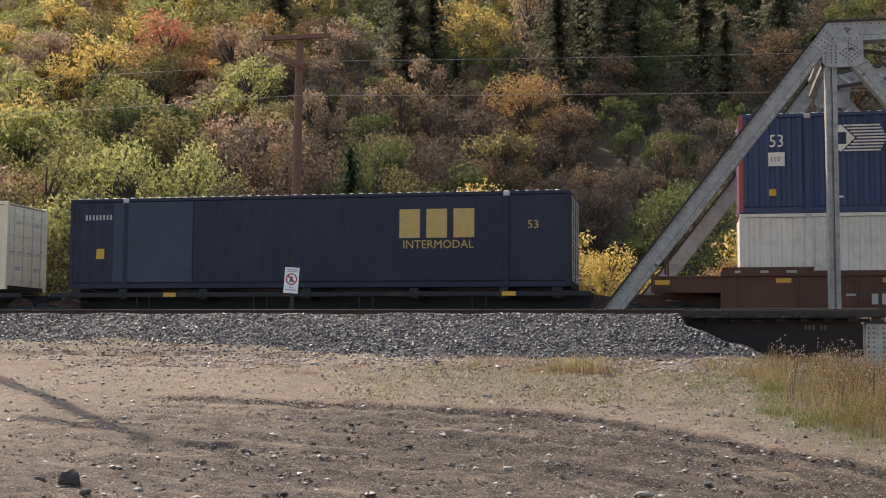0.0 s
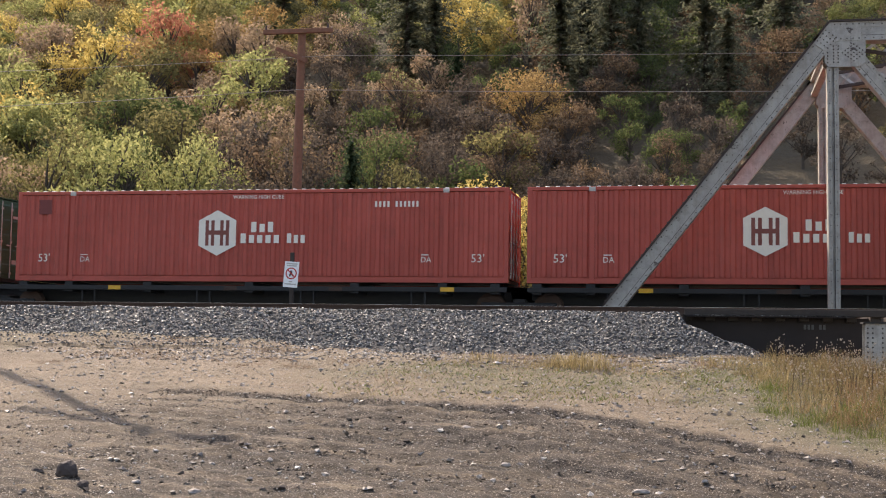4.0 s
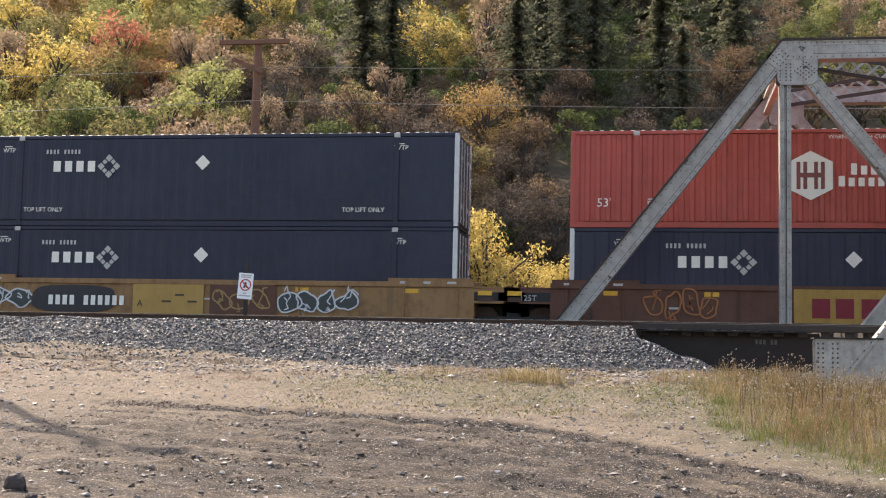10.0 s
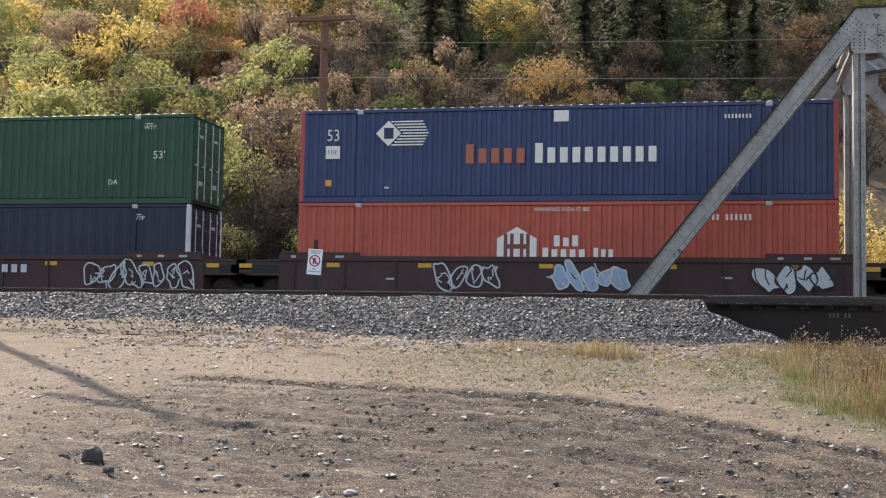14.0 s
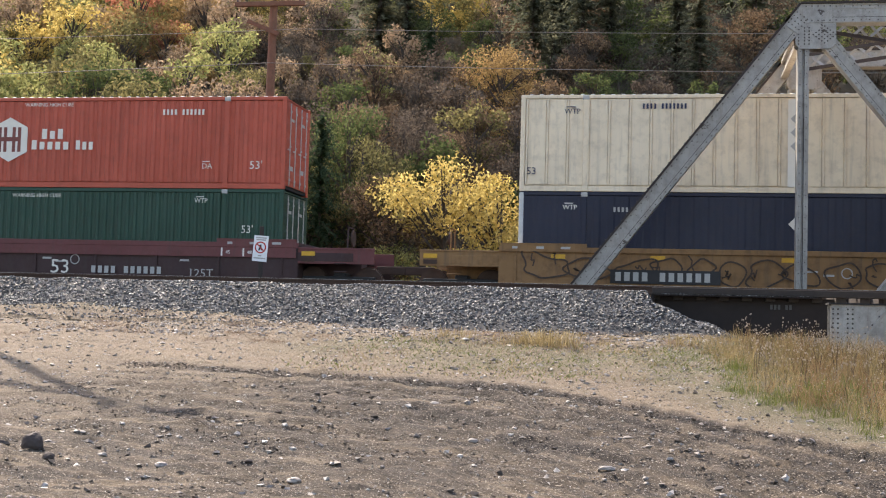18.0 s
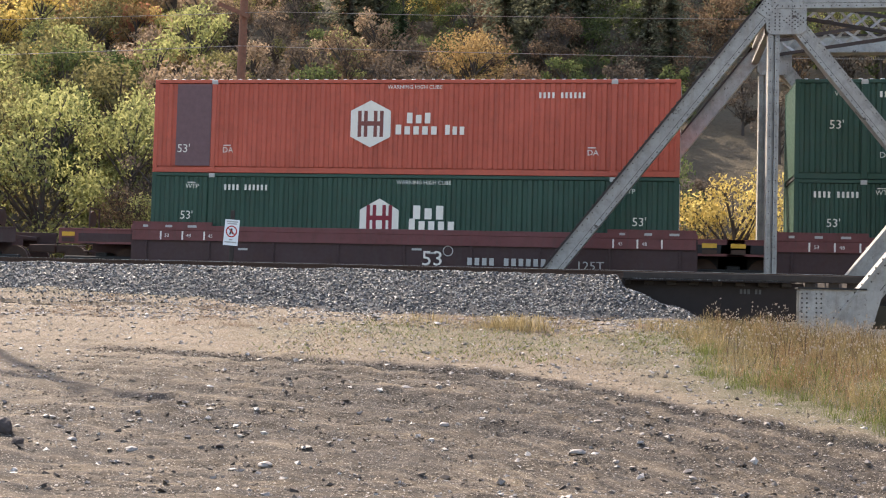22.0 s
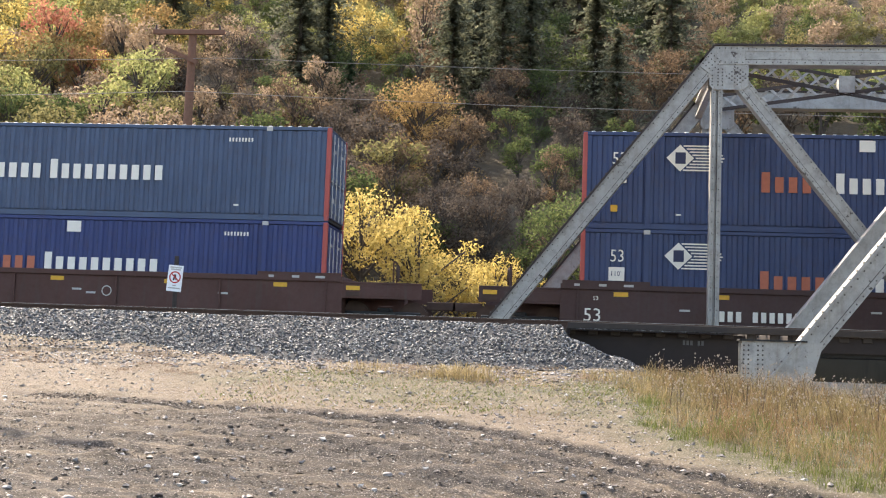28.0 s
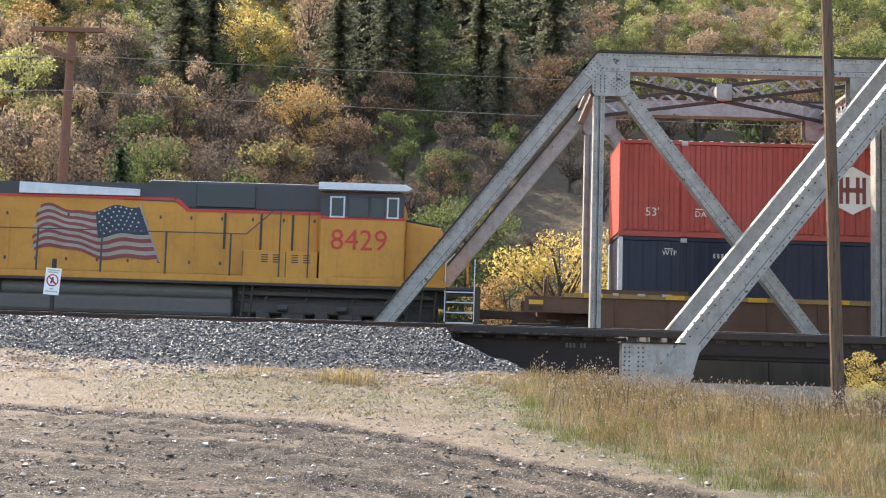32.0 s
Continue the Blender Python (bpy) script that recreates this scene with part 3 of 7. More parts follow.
def build_grass():
    rng = np.random.default_rng(21)
    tall, tan, low, tufts, stalks, heath, olive = [], [], [], [], [], [], []
    count = 0
    while count < 4600:
        x, y = rng.uniform(0.4, 10.5), rng.uniform(13.6, 26.6)
        e = x - grass_edge(y) - 0.35 * noise.noise((x * 0.7, y * 0.7, 1))
        if e < 0 or (x < 2.6 and y > 26.0) or rng.random() < 0.35 * smooth(0.45, 0.6, noise.noise((x * 1.1, y * 1.1, 15)) + 0.5):
            continue
        count += 1
        k = smooth(0.0, 1.3, e)
        h0 = (0.10 + 0.20 * k) * rng.uniform(0.6, 1.3) * (0.85 + 0.9 * noise.noise((x * 1.3, y * 1.3, 12)) + 0.3 * smooth(20.5, 23.5, y))
        r = rng.random()
        dest = low if (k < 0.5 and r > k + 0.05 and y < 22) or (y < 19.5 and r < 0.22) else olive if r < 0.15 + 0.5 * smooth(3.0, 7.0, x) * (1 - smooth(20.0, 23.0, y)) + 0.5 * noise.noise((x * 0.5, y * 0.7, 51)) else tall if r < 0.8 + 0.6 * noise.noise((x * 0.6, y * 0.6, 41)) else tan
        bend = rng.uniform(0.55, 1.25)
        for _ in range(15):
            far = rng.random() ** 1.5
            dest.append((x + rng.normal(0, 0.09), y + rng.normal(0, 0.09), h0 * (1.3 - 0.85 * far), rng.uniform(0.004, 0.010), min(1.9, bend * (0.3 + 1.7 * far))))
    for _ in range(620):
        x, y = rng.uniform(1.2, 10), rng.uniform(19.0, 25.5)
        if x < grass_edge(y) + 0.6:
            continue
        stalks.append((x, y, rng.uniform(0.25, 0.66), rng.uniform(0.006, 0.012), rng.uniform(0.05, 0.4)))
    for _ in range(420):
        x, y = 6.3 + rng.normal(0, 1.7), rng.uniform(21.5, 25.2)
        if x > grass_edge(y) + 0.8:
            stalks.append((x, y, rng.uniform(0.3, 0.72), rng.uniform(0.006, 0.013), rng.uniform(0.1, 0.6)))
    for _ in range(105):
        x, y = rng.uniform(-13, 1.8), rng.uniform(23.4, 27.2)
        x = x if rng.random() < 0.7 else rng.uniform(-4.5, 1.8)
        n, r = rng.integers(70, 150), rng.uniform(0.12, 0.30)
        hh = rng.uniform(0.07, 0.17) * (0.8 if x < -5 else 1)
        dest = heath if x < -3 or rng.random() < 0.6 else tufts
        for _ in range(n):
            dest.append((x + rng.normal(0, r), y + rng.normal(0, r), hh * rng.uniform(0.5, 1.2), 0.008, rng.uniform(0.7, 1.7)))
    for bx, by, bh, n in ((-2.1, 23.9, 0.42, 220), (-2.7, 24.2, 0.35, 120), (-4.2, 24.8, 0.25, 90), (0.5, 24.4, 0.3, 110), (-1.5, 20.0, 0.12, 60)):
        for _ in range(n):
            (low if by < 21 else tufts).append((bx + rng.normal(0, 0.3), by + rng.normal(0, 0.18), bh * rng.uniform(0.5, 1.1), 0.011, rng.uniform(0.15, 0.9)))
    for _ in range(170):
        x, y = rng.uniform(-6, 3), rng.uniform(19.8, 24.6)
        dest = low if rng.random() < 0.55 else heath if rng.random() < 0.5 else tufts
        for _ in range(34):
            dest.append((x + rng.normal(0, 0.35), y + rng.normal(0, 0.3), rng.uniform(0.03, 0.13), 0.013, 0.9))
    grass_patch("low_weeds", heath, LEAF["heath"], "low pinkish-grey dry weeds at the foot of the ballast", 7)
    heads = []
    for x, y, h, w, lean in stalks:
        for _ in range(3):
            heads.append((x + rng.normal(0, 0.05), y + rng.normal(0, 0.05), ground_z(x, y) + h * rng.uniform(0.8, 1.0), rng.uniform(0.022, 0.042)))
    for x, y, h, w, lean in tall[::9] + tan[::7]:
        if h > 0.17:
            heads.append((x + rng.normal(0, 0.06), y + rng.normal(0, 0.06), ground_z(x, y) + h * rng.uniform(0.65, 0.95), rng.uniform(0.012, 0.026)))
    scatter_stones("seed_heads", heads, LEAF["fluff"], "pale fluffy seed heads on the dry weed stalks", "weeds", 1.3)
    grass_patch("weed_stalks", stalks, M_STALK, "dark dry weed stalks standing above the bank grass", 6)
    grass_patch("tall_grass", tall, LEAF["grass"], "tall dry blond grass along the river bank", 1)
    grass_patch("bank_grass", olive, LEAF["straw"], "dull olive straw grass low on the bank", 9)
    grass_patch("dry_weeds", tan, LEAF["tan"], "dry reddish tan weeds among the grass and by the ballast", 2)
    grass_patch("green_grass", low, LEAF["turf"], "short green grass at the edge of the dirt", 3)
    grass_patch("grass_tufts", tufts, LEAF["grass"], "tufts of blond grass near the foot of the ballast", 4)


build_grass()


# ---- tracks and the near approach span ----
def build_track(name, y, top, x0, x1, tie_range, label):
    tr = thing(name, label, "railway track", kind="structure", at=(0, y, top))
    for s in (-0.72, 0.72):
        bm = boxes([((x0, s - 0.036, -0.045), (x1, s + 0.036, -0.004)), ((x0, s - 0.009, -0.14), (x1, s + 0.009, -0.045)), ((x0, s - 0.07, -0.165), (x1, s + 0.07, -0.14))])
        rail = part("rail", bm, M_RUST, tr, "rust-brown steel rail")
        part("rail_head", box((x0, s - 0.03, -0.006), (x1, s + 0.03, 0.0)), M_RAILTOP, rail, "polished running surface")
    tie = None
    for k in range(int((tie_range[1] - tie_range[0]) / 0.52)):
        x = tie_range[0] + k * 0.52
        if tie is None:
            tie = part("tie", box((-0.11, -1.3, -0.33), (0.11, 1.3, -0.166), 0.012), M_TIE, tr)
            tie.location = (x, 0, 0)
        else:
            t2 = new("tie", tie.data)
            t2.parent = tr
            t2.location = (x, 0, 0)
    return tr


build_track("track_near", NEAR_Y, NEAR_RAIL, -160, 70, (-19, 22), "empty railway track on creosoted ties and grey ballast")
build_track("track_far", FAR_Y, FAR_RAIL, -700, 500, (-22, 22), "railway track that carries the train")


M_SOOT = plain("sooty_brown_steel", (0.024, 0.017, 0.0145), 0.75, 0.0, 0.4, 4)


def build_approach():
    """Short deck-girder span that brings the near track to its truss."""
    sp = thing("girder_span", "black steel deck girder span under the near track", "bridge girder", kind="structure", at=(0, NEAR_Y, 0))
    for s in (-0.95, 0.95):
        web = s - 0.19 if s < 0 else s
        g = part("girder", boxes([((-0.3, web - 0.012, 1.60), (3.75, web + 0.012, 2.44)), ((-0.3, s - 0.20, 2.43), (3.75, s + 0.20, 2.46)), ((-0.3, s - 0.17, 1.58), (3.75, s + 0.17, 1.61)), ((-0.3, s - 0.06, 2.34), (3.75, s + 0.06, 2.43))]), M_SOOT, sp)
        for k in range(6):
            x = -0.22 + k * 0.78
            part("stiffener", box((x - 0.01, s - 0.14, 1.61), (x + 0.01, s + 0.15, 2.43)), M_SOOT, g)
    part("end_plate", box((-0.34, -1.42, 1.75), (-0.3, 1.1, 2.47)), M_SOOT, sp)
    part("walkway", box((-0.3, -1.52, 2.462), (3.4, -0.6, 2.485)), M_SOOT, sp)
    grit = bmesh.new()
    rng = random.Random(4)
    for _ in range(260):
        x, r = -0.2 + 3.4 * rng.random() ** 0.9, rng.uniform(0.012, 0.03)
        add_box(grit, (x, -1.51, 2.485), (x + r * 1.6, -1.51 + r, 2.485 + r * 0.8))
    part("ledge_grit", grit, M_BALLAST, sp, "pale grit lying along the ledge")["kind"] = "stuff"
    for k in range(6):
        if k != 3:
            part("stencil_bar", box((2.33 + k * 0.085, -1.160, 2.2), (2.33 + k * 0.085 + 0.055, -1.150, 2.31)), plain("faint_stencil", (0.10, 0.095, 0.09), 0.8), sp)


build_approach()
guard = part("guard_timber", boxes([((-0.35, NEAR_Y - 1.40, NEAR_RAIL - 0.21), (34, NEAR_Y - 1.27, NEAR_RAIL - 0.05))], 0.012), M_TIE, None)
tagged(guard, "dark guard timber along the tie ends on the bridge", "guard timber", kind="structure")


# ---- truss bridges ----
def rivets(parent, spots, y, r=0.022):
    """A field of rivet heads on the face at y, joined."""
    bm = bmesh.new()
    for x, z in spots:
        bmesh.ops.create_cone(bm, cap_ends=True, segments=6, radius1=r, radius2=r * 0.5, depth=0.016, matrix=Matrix.Translation((x, y - 0.008, z)) @ Matrix.Rotation(radians(90), 4, "X"))
    ob = part("rivets", bm, M_RIVET, parent)
    ob["kind"] = "stuff"
    return ob


def line_spots(a, b, pitch):
    a, b = Vector(a), Vector(b)
    n = max(1, int((b - a).length / pitch))
    return [tuple(a.lerp(b, (k + 0.5) / n)) for k in range(n)]


def extrude_outline(bm, a, b, across, outline):
    """A bar from a to b with the closed outline (along across, along the other way)."""
    a, b = Vector(a), Vector(b)
    d = (b - a).normalized()
    u = d.cross(across)
    f = [bm.verts.new(a + across * s + u * t) for s, t in outline]
    g = [bm.verts.new(b + across * s + u * t) for s, t in outline]
    n = len(outline)
    bm.faces.new(f)
    bm.faces.new(g[::-1])
    for k in range(n):
        bm.faces.new((f[(k + 1) % n], f[k], g[k], g[(k + 1) % n]))
    return u


def half_steps(steps):
    """A closed outline, alike on all sides, from (half width, up to) steps going outwards."""
    q = []
    low = 0.0
    for s, t in steps:
        q += [(s, low), (s, t)]
        low = t
    q = q[1:]
    up = [(s, t) for s, t in q]
    return up + [(-s, t) for s, t in up[::-1]] + [(-s, -t) for s, t in up] + [(s, -t) for s, t in up[::-1]]


def laced(a, b, w, h, y):
    """A built-up member between (x, z) points: a web with angle strips and flange lips along its edges."""
    bm = bmesh.new()
    across = Vector((0, 1, 0))
    extrude_outline(bm, (a[0], y, a[1]), (b[0], y, b[1]), across, half_steps([(w / 2, h * 0.23), (w / 2 + 0.016, h * 0.43), (w / 2 + 0.036, h * 0.5)]))
    bmesh.ops.recalc_face_normals(bm, faces=bm.faces)
    return bm, None


def edge_rivets(parent, a, b, y, n, pitch=0.23):
    """Rivet heads that stand up along the near edge of a cover plate running from a to b, n its outward way."""
    bm = bmesh.new()
    q = Vector((n[0], 0, n[1])).to_track_quat("Z", "Y").to_matrix().to_4x4()
    for x, z in line_spots(a, b, pitch):
        bmesh.ops.create_cone(bm, cap_ends=True, segments=6, radius1=0.026, radius2=0.013, depth=0.03, matrix=Matrix.Translation((x + n[0] * 0.012, y, z + n[1] * 0.012)) @ q)
    ob = part("rivets", bm, M_RIVET, parent)
    ob["kind"] = "stuff"


def build_truss_side(br, y, x0, top_x, panel, n, z_bot, z_top, front, plate_mat):
    """One side of a through truss. Node x: x0 at the foot, top_x the hip, then panels."""
    depth = 0.42
    def member(name, a, b, h, w=depth, rv=True, cover=False):
        bm, u = laced(a, b, w, h, y)
        ob = part(name, bm, M_TRUSS, br)
        d = Vector((b[0] - a[0], b[1] - a[1])).normalized()
        nrm = Vector((-d.y, d.x))
        A, B = Vector((a[0], y, a[1])), Vector((b[0], y, b[1]))
        up = Vector((nrm.x, 0, nrm.y))
        if cover:
            k = h / 2 + 0.028
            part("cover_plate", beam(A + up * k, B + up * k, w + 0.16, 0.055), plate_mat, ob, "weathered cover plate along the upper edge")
            if front:
                edge_rivets(ob, (a[0] + nrm.x * (k + 0.028), a[1] + nrm.y * (k + 0.028)), (b[0] + nrm.x * (k + 0.028), b[1] + nrm.y * (k + 0.028)), y - w / 2 - 0.045, nrm)
        if rv and front:
            # rust bleeds along the toe of the lower edge angle
            off = Vector((0, -w / 2 - 0.003, 0)) - up * (h * 0.215)
            part("rust_seam", beam(A + off, B + off, 0.008, 0.012), M_SEAM, ob)
            spots = []
            for f in (-0.37, 0.37):
                spots += line_spots((a[0] + nrm.x * h * f, a[1] + nrm.y * h * f), (b[0] + nrm.x * h * f, b[1] + nrm.y * h * f), 0.22)
            rivets(ob, spots, y - w / 2 - 0.016, 0.021)
        return ob
    last = top_x + panel * n
    slope = Vector((top_x - x0, z_top - z_bot)).normalized()
    member("end_post", (x0, z_bot), (top_x - slope.x * 0.3, z_top - slope.y * 0.3), 0.44, cover=True)
    member("top_chord", (top_x + 0.3, z_top), (last, z_top), 0.52, cover=True)
    member("bottom_chord", (x0, z_bot), (last, z_bot), 0.40, rv=False)
    for k in range(n + 1):
        x = top_x + k * panel
        bm = bmesh.new()
        extrude_outline(bm, (x, y, z_bot), (x, y, z_top - 0.96), Vector((0, 1, 0)), half_steps([(0.11, 0.035), (0.19, 0.115), (0.225, 0.15)]))
        bmesh.ops.recalc_face_normals(bm, faces=bm.faces)
        v = part("vertical_post", bm, M_TRUSS, br)
        if front:
            part("rust_seam", beam((x + 0.035, y - 0.112, z_bot), (x + 0.035, y - 0.112, z_top - 1.0), 0.008, 0.02), M_SEAM, v)
            rivets(v, line_spots((x - 0.085, z_bot + 2), (x - 0.085, z_top - 0.9), 0.3) + line_spots((x + 0.085, z_bot + 2), (x + 0.085, z_top - 0.9), 0.3), y - 0.192, 0.016)
        right = 0.86 if k < n else 0.24
        left = 0.22 if k == 0 else 0.86
        outline = [(x - left, z_top - 0.85), (x - left + 0.12, z_top - 0.98), (x + right - 0.14, z_top - 0.98), (x + right, z_top - 0.84), (x + right, z_top - 0.2), (x - left, z_top - 0.2)]
        gp = part("gusset_plate", plate(outline, y - depth / 2 - 0.022, 0.02), M_TRUSS, br)
        part("gusset_plate", plate(outline, y + depth / 2 + 0.002, 0.02), M_TRUSS, br)
        if front:
            rivets(gp, [(x + 0.55 + (i - j) * 0.075, z_top - 0.36 - (i + j) * 0.058) for i in range(5) for j in range(5)] + [(x + dx, z_top - 0.40 - 0.09 * j) for dx in (-0.14, 0.02, 0.14) for j in range(6)], y - depth / 2 - 0.022, 0.023)
    for k in range(n):
        xa, xb = top_x + k * panel, top_x + (k + 1) * panel
        if k < n / 2:
            member("diagonal", (xa + 0.33, z_top - 0.35), (xb - 0.55, z_bot), 0.40, 0.34)
        else:
            member("diagonal", (xa + 0.55, z_bot), (xb - 0.33, z_top - 0.35), 0.40, 0.34)
    # mitred elbow where the end post meets the top chord
    tx, tz = slope.x, slope.y
    hp, hc = 0.222, 0.262
    ou = (top_x - tz * hp, z_top + tx * hp)
    inn = (top_x + tz * hp, z_top - tx * hp)
    def along(p, zz):
        return (p[0] + tx * (zz - p[1]) / tz, zz)
    mo, mi = along(ou, z_top + hc), along(inn, z_top - hc)
    el = bmesh.new()
    add_plate(el, [(ou[0] - tx * 0.55, ou[1] - tz * 0.55), (inn[0] - tx * 0.55, inn[1] - tz * 0.55), mi, (top_x + 0.75, z_top - hc), (top_x + 0.75, z_top + hc), mo], y - depth / 2 - 0.040, depth + 0.08)
    eb = part("elbow", el, M_TRUSS, br)
    part("cover_plate", beam((ou[0] - tx * 0.5 - tz * 0.028, y, ou[1] - tz * 0.5 + tx * 0.028), (mo[0] - tz * 0.028, y, mo[1] + tx * 0.028), depth + 0.16, 0.055), plate_mat, eb)
    part("cover_plate", beam((mo[0] - 0.02, y, mo[1] + 0.034), (top_x + 0.8, y, mo[1] + 0.034), depth + 0.172, 0.055), plate_mat, eb)
    if front:
        rivets(eb, [(top_x + 0.05 + 0.16 * i, z_top + dz) for i in range(5) for dz in (-0.2, 0.2)] + [(top_x - tx * f - tz * o, z_top - tz * f + tx * o) for f in (0.08, 0.2, 0.32, 0.44) for o in (-0.17, -0.06, 0.06, 0.17)], y - depth / 2 - 0.040, 0.021)
    # the far end mirrors the near one
    member("end_post", (last, z_top), (last + (top_x - x0), z_bot), 0.46)


def build_bridge(name, label, yc, width, x0, top_x, panel, n, z_bot, z_top, plate_mat, skew=0.3):
    """A through truss whose far side stands a little further along, by the skew."""
    br = thing(name, label, "truss bridge", "truss bridges", at=(0, 0, 0))
    ya, yb = yc - width / 2, yc + width / 2
    build_truss_side(br, ya, x0, top_x, panel, n, z_bot, z_top, True, plate_mat)
    build_truss_side(br, yb, x0 + skew, top_x + skew, panel, n, z_bot, z_top, False, plate_mat)
    for k in range(n + 1):
        x = top_x + k * panel
        # sway frames: two chords with lattice between them
        zt, zb = z_top - 0.05, z_top - 0.62
        part("sway_strut", boxes([((x - 0.1, ya, zt - 0.1), (x + 0.1, yb, zt)), ((x - 0.1, ya, zb), (x + 0.1, yb, zb + 0.08))]), M_TRUSS, br)
        bm = bmesh.new()
        m = 14
        for j in range(m):
            y1, y2 = ya + (yb - ya) * j / m, ya + (yb - ya) * (j + 1) / m
            add_beam(bm, (x, y1, zt - 0.1), (x, y2, zb + 0.08), 0.012, 0.06, Vector((1, 0, 0)))
            add_beam(bm, (x, y1, zb + 0.08), (x, y2, zt - 0.1), 0.012, 0.06, Vector((1, 0, 0)))
        part("lattice", bm, M_TRUSS, br)
        part("floor_beam", box((x - 0.15, ya, z_bot - 0.1), (x + 0.15, yb, z_bot + 0.75)), M_BLACK, br)
    for k in range(n):
        # top laterals: laced struts that cross between the chords, dark flanges under pale lacing
        xa, xb = top_x + k * panel, top_x + (k + 1) * panel
        for p, q in (((xa, ya), (xb + skew, yb)), ((xa + skew, yb), (xb, ya))):
            A, B = Vector((p[0], p[1], z_top + 0.12)), Vector((q[0], q[1], z_top + 0.12))
            drop = Vector((0, 0, -0.46))
            fl = bmesh.new()
            add_beam(fl, A, B, 0.10, 0.05, Vector((0, 0, 1)))
            add_beam(fl, A + drop, B + drop, 0.10, 0.06, Vector((0, 0, 1)))
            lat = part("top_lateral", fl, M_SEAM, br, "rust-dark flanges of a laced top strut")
            bm = bmesh.new()
            m = 17
            for j in range(m):
                P, Q = A.lerp(B, j / m), A.lerp(B, (j + 1) / m)
                add_beam(bm, P, Q + drop, 0.012, 0.075)
                add_beam(bm, P + drop, Q, 0.012, 0.075)
            part("lacing", bm, M_TRUSS, lat, "silver-painted lacing bars")["kind"] = "stuff"
        xm, ym = (xa + xb + skew) / 2, (ya + yb) / 2
        part("centre_plate", box((xm - 0.24, ym - 0.24, z_top - 0.36), (xm + 0.24, ym + 0.24, z_top + 0.14)), M_TRUSS, br)
    for s in (-1.0, 1.0):
        part("stringer", box((x0 + 0.4, yc + s - 0.12, z_bot + 0.78), (top_x + panel * n, yc + s + 0.12, z_bot + 1.08)), M_BLACK, br)
    return br


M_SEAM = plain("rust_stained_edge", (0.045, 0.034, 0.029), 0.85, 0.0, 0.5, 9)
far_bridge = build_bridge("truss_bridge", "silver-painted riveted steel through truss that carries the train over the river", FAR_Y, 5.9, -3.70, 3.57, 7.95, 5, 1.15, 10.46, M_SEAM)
near_bridge = build_bridge("truss_bridge", "silver-painted riveted steel through truss over the empty near track", NEAR_Y, 5.9, 4.14, 11.42, 7.95, 5, 1.25, 10.56, M_TRUSS)


part("deck_fascia", box((4.7, NEAR_Y - 1.26, 2.12), (40.0, NEAR_Y - 1.22, 2.49)), M_SOOT, near_bridge, "black fascia along the tie ends")


def build_bearing():
    """Shoe and gusset where the near truss lands on its pier."""
    for y, nm in ((NEAR_Y - 2.95, "near"), (NEAR_Y + 2.95, "far")):
        sh = thing("bridge_shoe", "riveted grey steel gusset and shoe at the foot of the truss", "bridge bearing", "bridge shoes", at=(0, y, 0))
        pl = part("gusset_plate", plate([(3.42, 0.9), (4.75, 0.9), (5.15, 2.30), (3.42, 2.30)], -0.25, 0.02), M_TRUSS, sh)
        part("gusset_plate", plate([(3.42, 0.9), (4.75, 0.9), (5.15, 2.30), (3.42, 2.30)], 0.25, 0.02), M_TRUSS, sh)
        part("cap_plate", box((3.38, -0.3, 2.30), (4.8, 0.3, 2.335)), M_BLACK, sh)
        spots = [(3.42 + 0.05 + 0.1 * i, 1.0 + 0.1 * j) for i in (0, 1, 3, 4) for j in range(13)]
        rivets(pl, spots, -0.252, 0.022)
        part("pedestal", box((3.3, -0.45, 0.55), (4.9, 0.45, 0.9), 0.02), M_BLACK, sh)


build_bearing()


def old_wall(nt, b):
    """Dark concrete with yellowish seepage running down."""
    c = mix(nt, noise_tex(nt, coords(nt), 0.7, 6), (0.05, 0.042, 0.03), (0.125, 0.105, 0.07))
    c = mix(nt, ramp(nt, noise_tex(nt, coords(nt, (2.5, 2.5, 0.25)), 1.2, 5), [(0.48, (0, 0, 0)), (0.72, (0.7, 0.7, 0.7))]), c, (0.03, 0.026, 0.02))
    nt.links.new(c, b.inputs["Base Color"])
    set_in(b, 0.9, 0, 0.2)


M_OLDWALL = mat("seeping_concrete", old_wall)


def build_piers():
    p = part("pier", box((2.9, 27.2, -2.2), (5.4, 34.8, 0.55), 0.06), M_CONCRETE, None)
    tagged(p, "stained concrete pier under the near truss", "bridge pier", kind="structure")
    q = part("abutment", box((-5.2, 34.9, -2.2), (-3.2, 42.2, 1.0), 0.06), M_CONCRETE, None)
    tagged(q, "stained concrete abutment of the far truss", "bridge abutment", kind="structure")
    r = part("river_wall", boxes([((5.6 + k * 2.6, 34.42 + 0.02 * (k % 2), -2.2), (5.6 + k * 2.6 + 2.58, 35.0, 2.08)) for k in range(8)], 0.02), M_OLDWALL, None)
    tagged(r, "stained concrete wall standing between the two bridges", "wall", kind="structure")


build_piers()


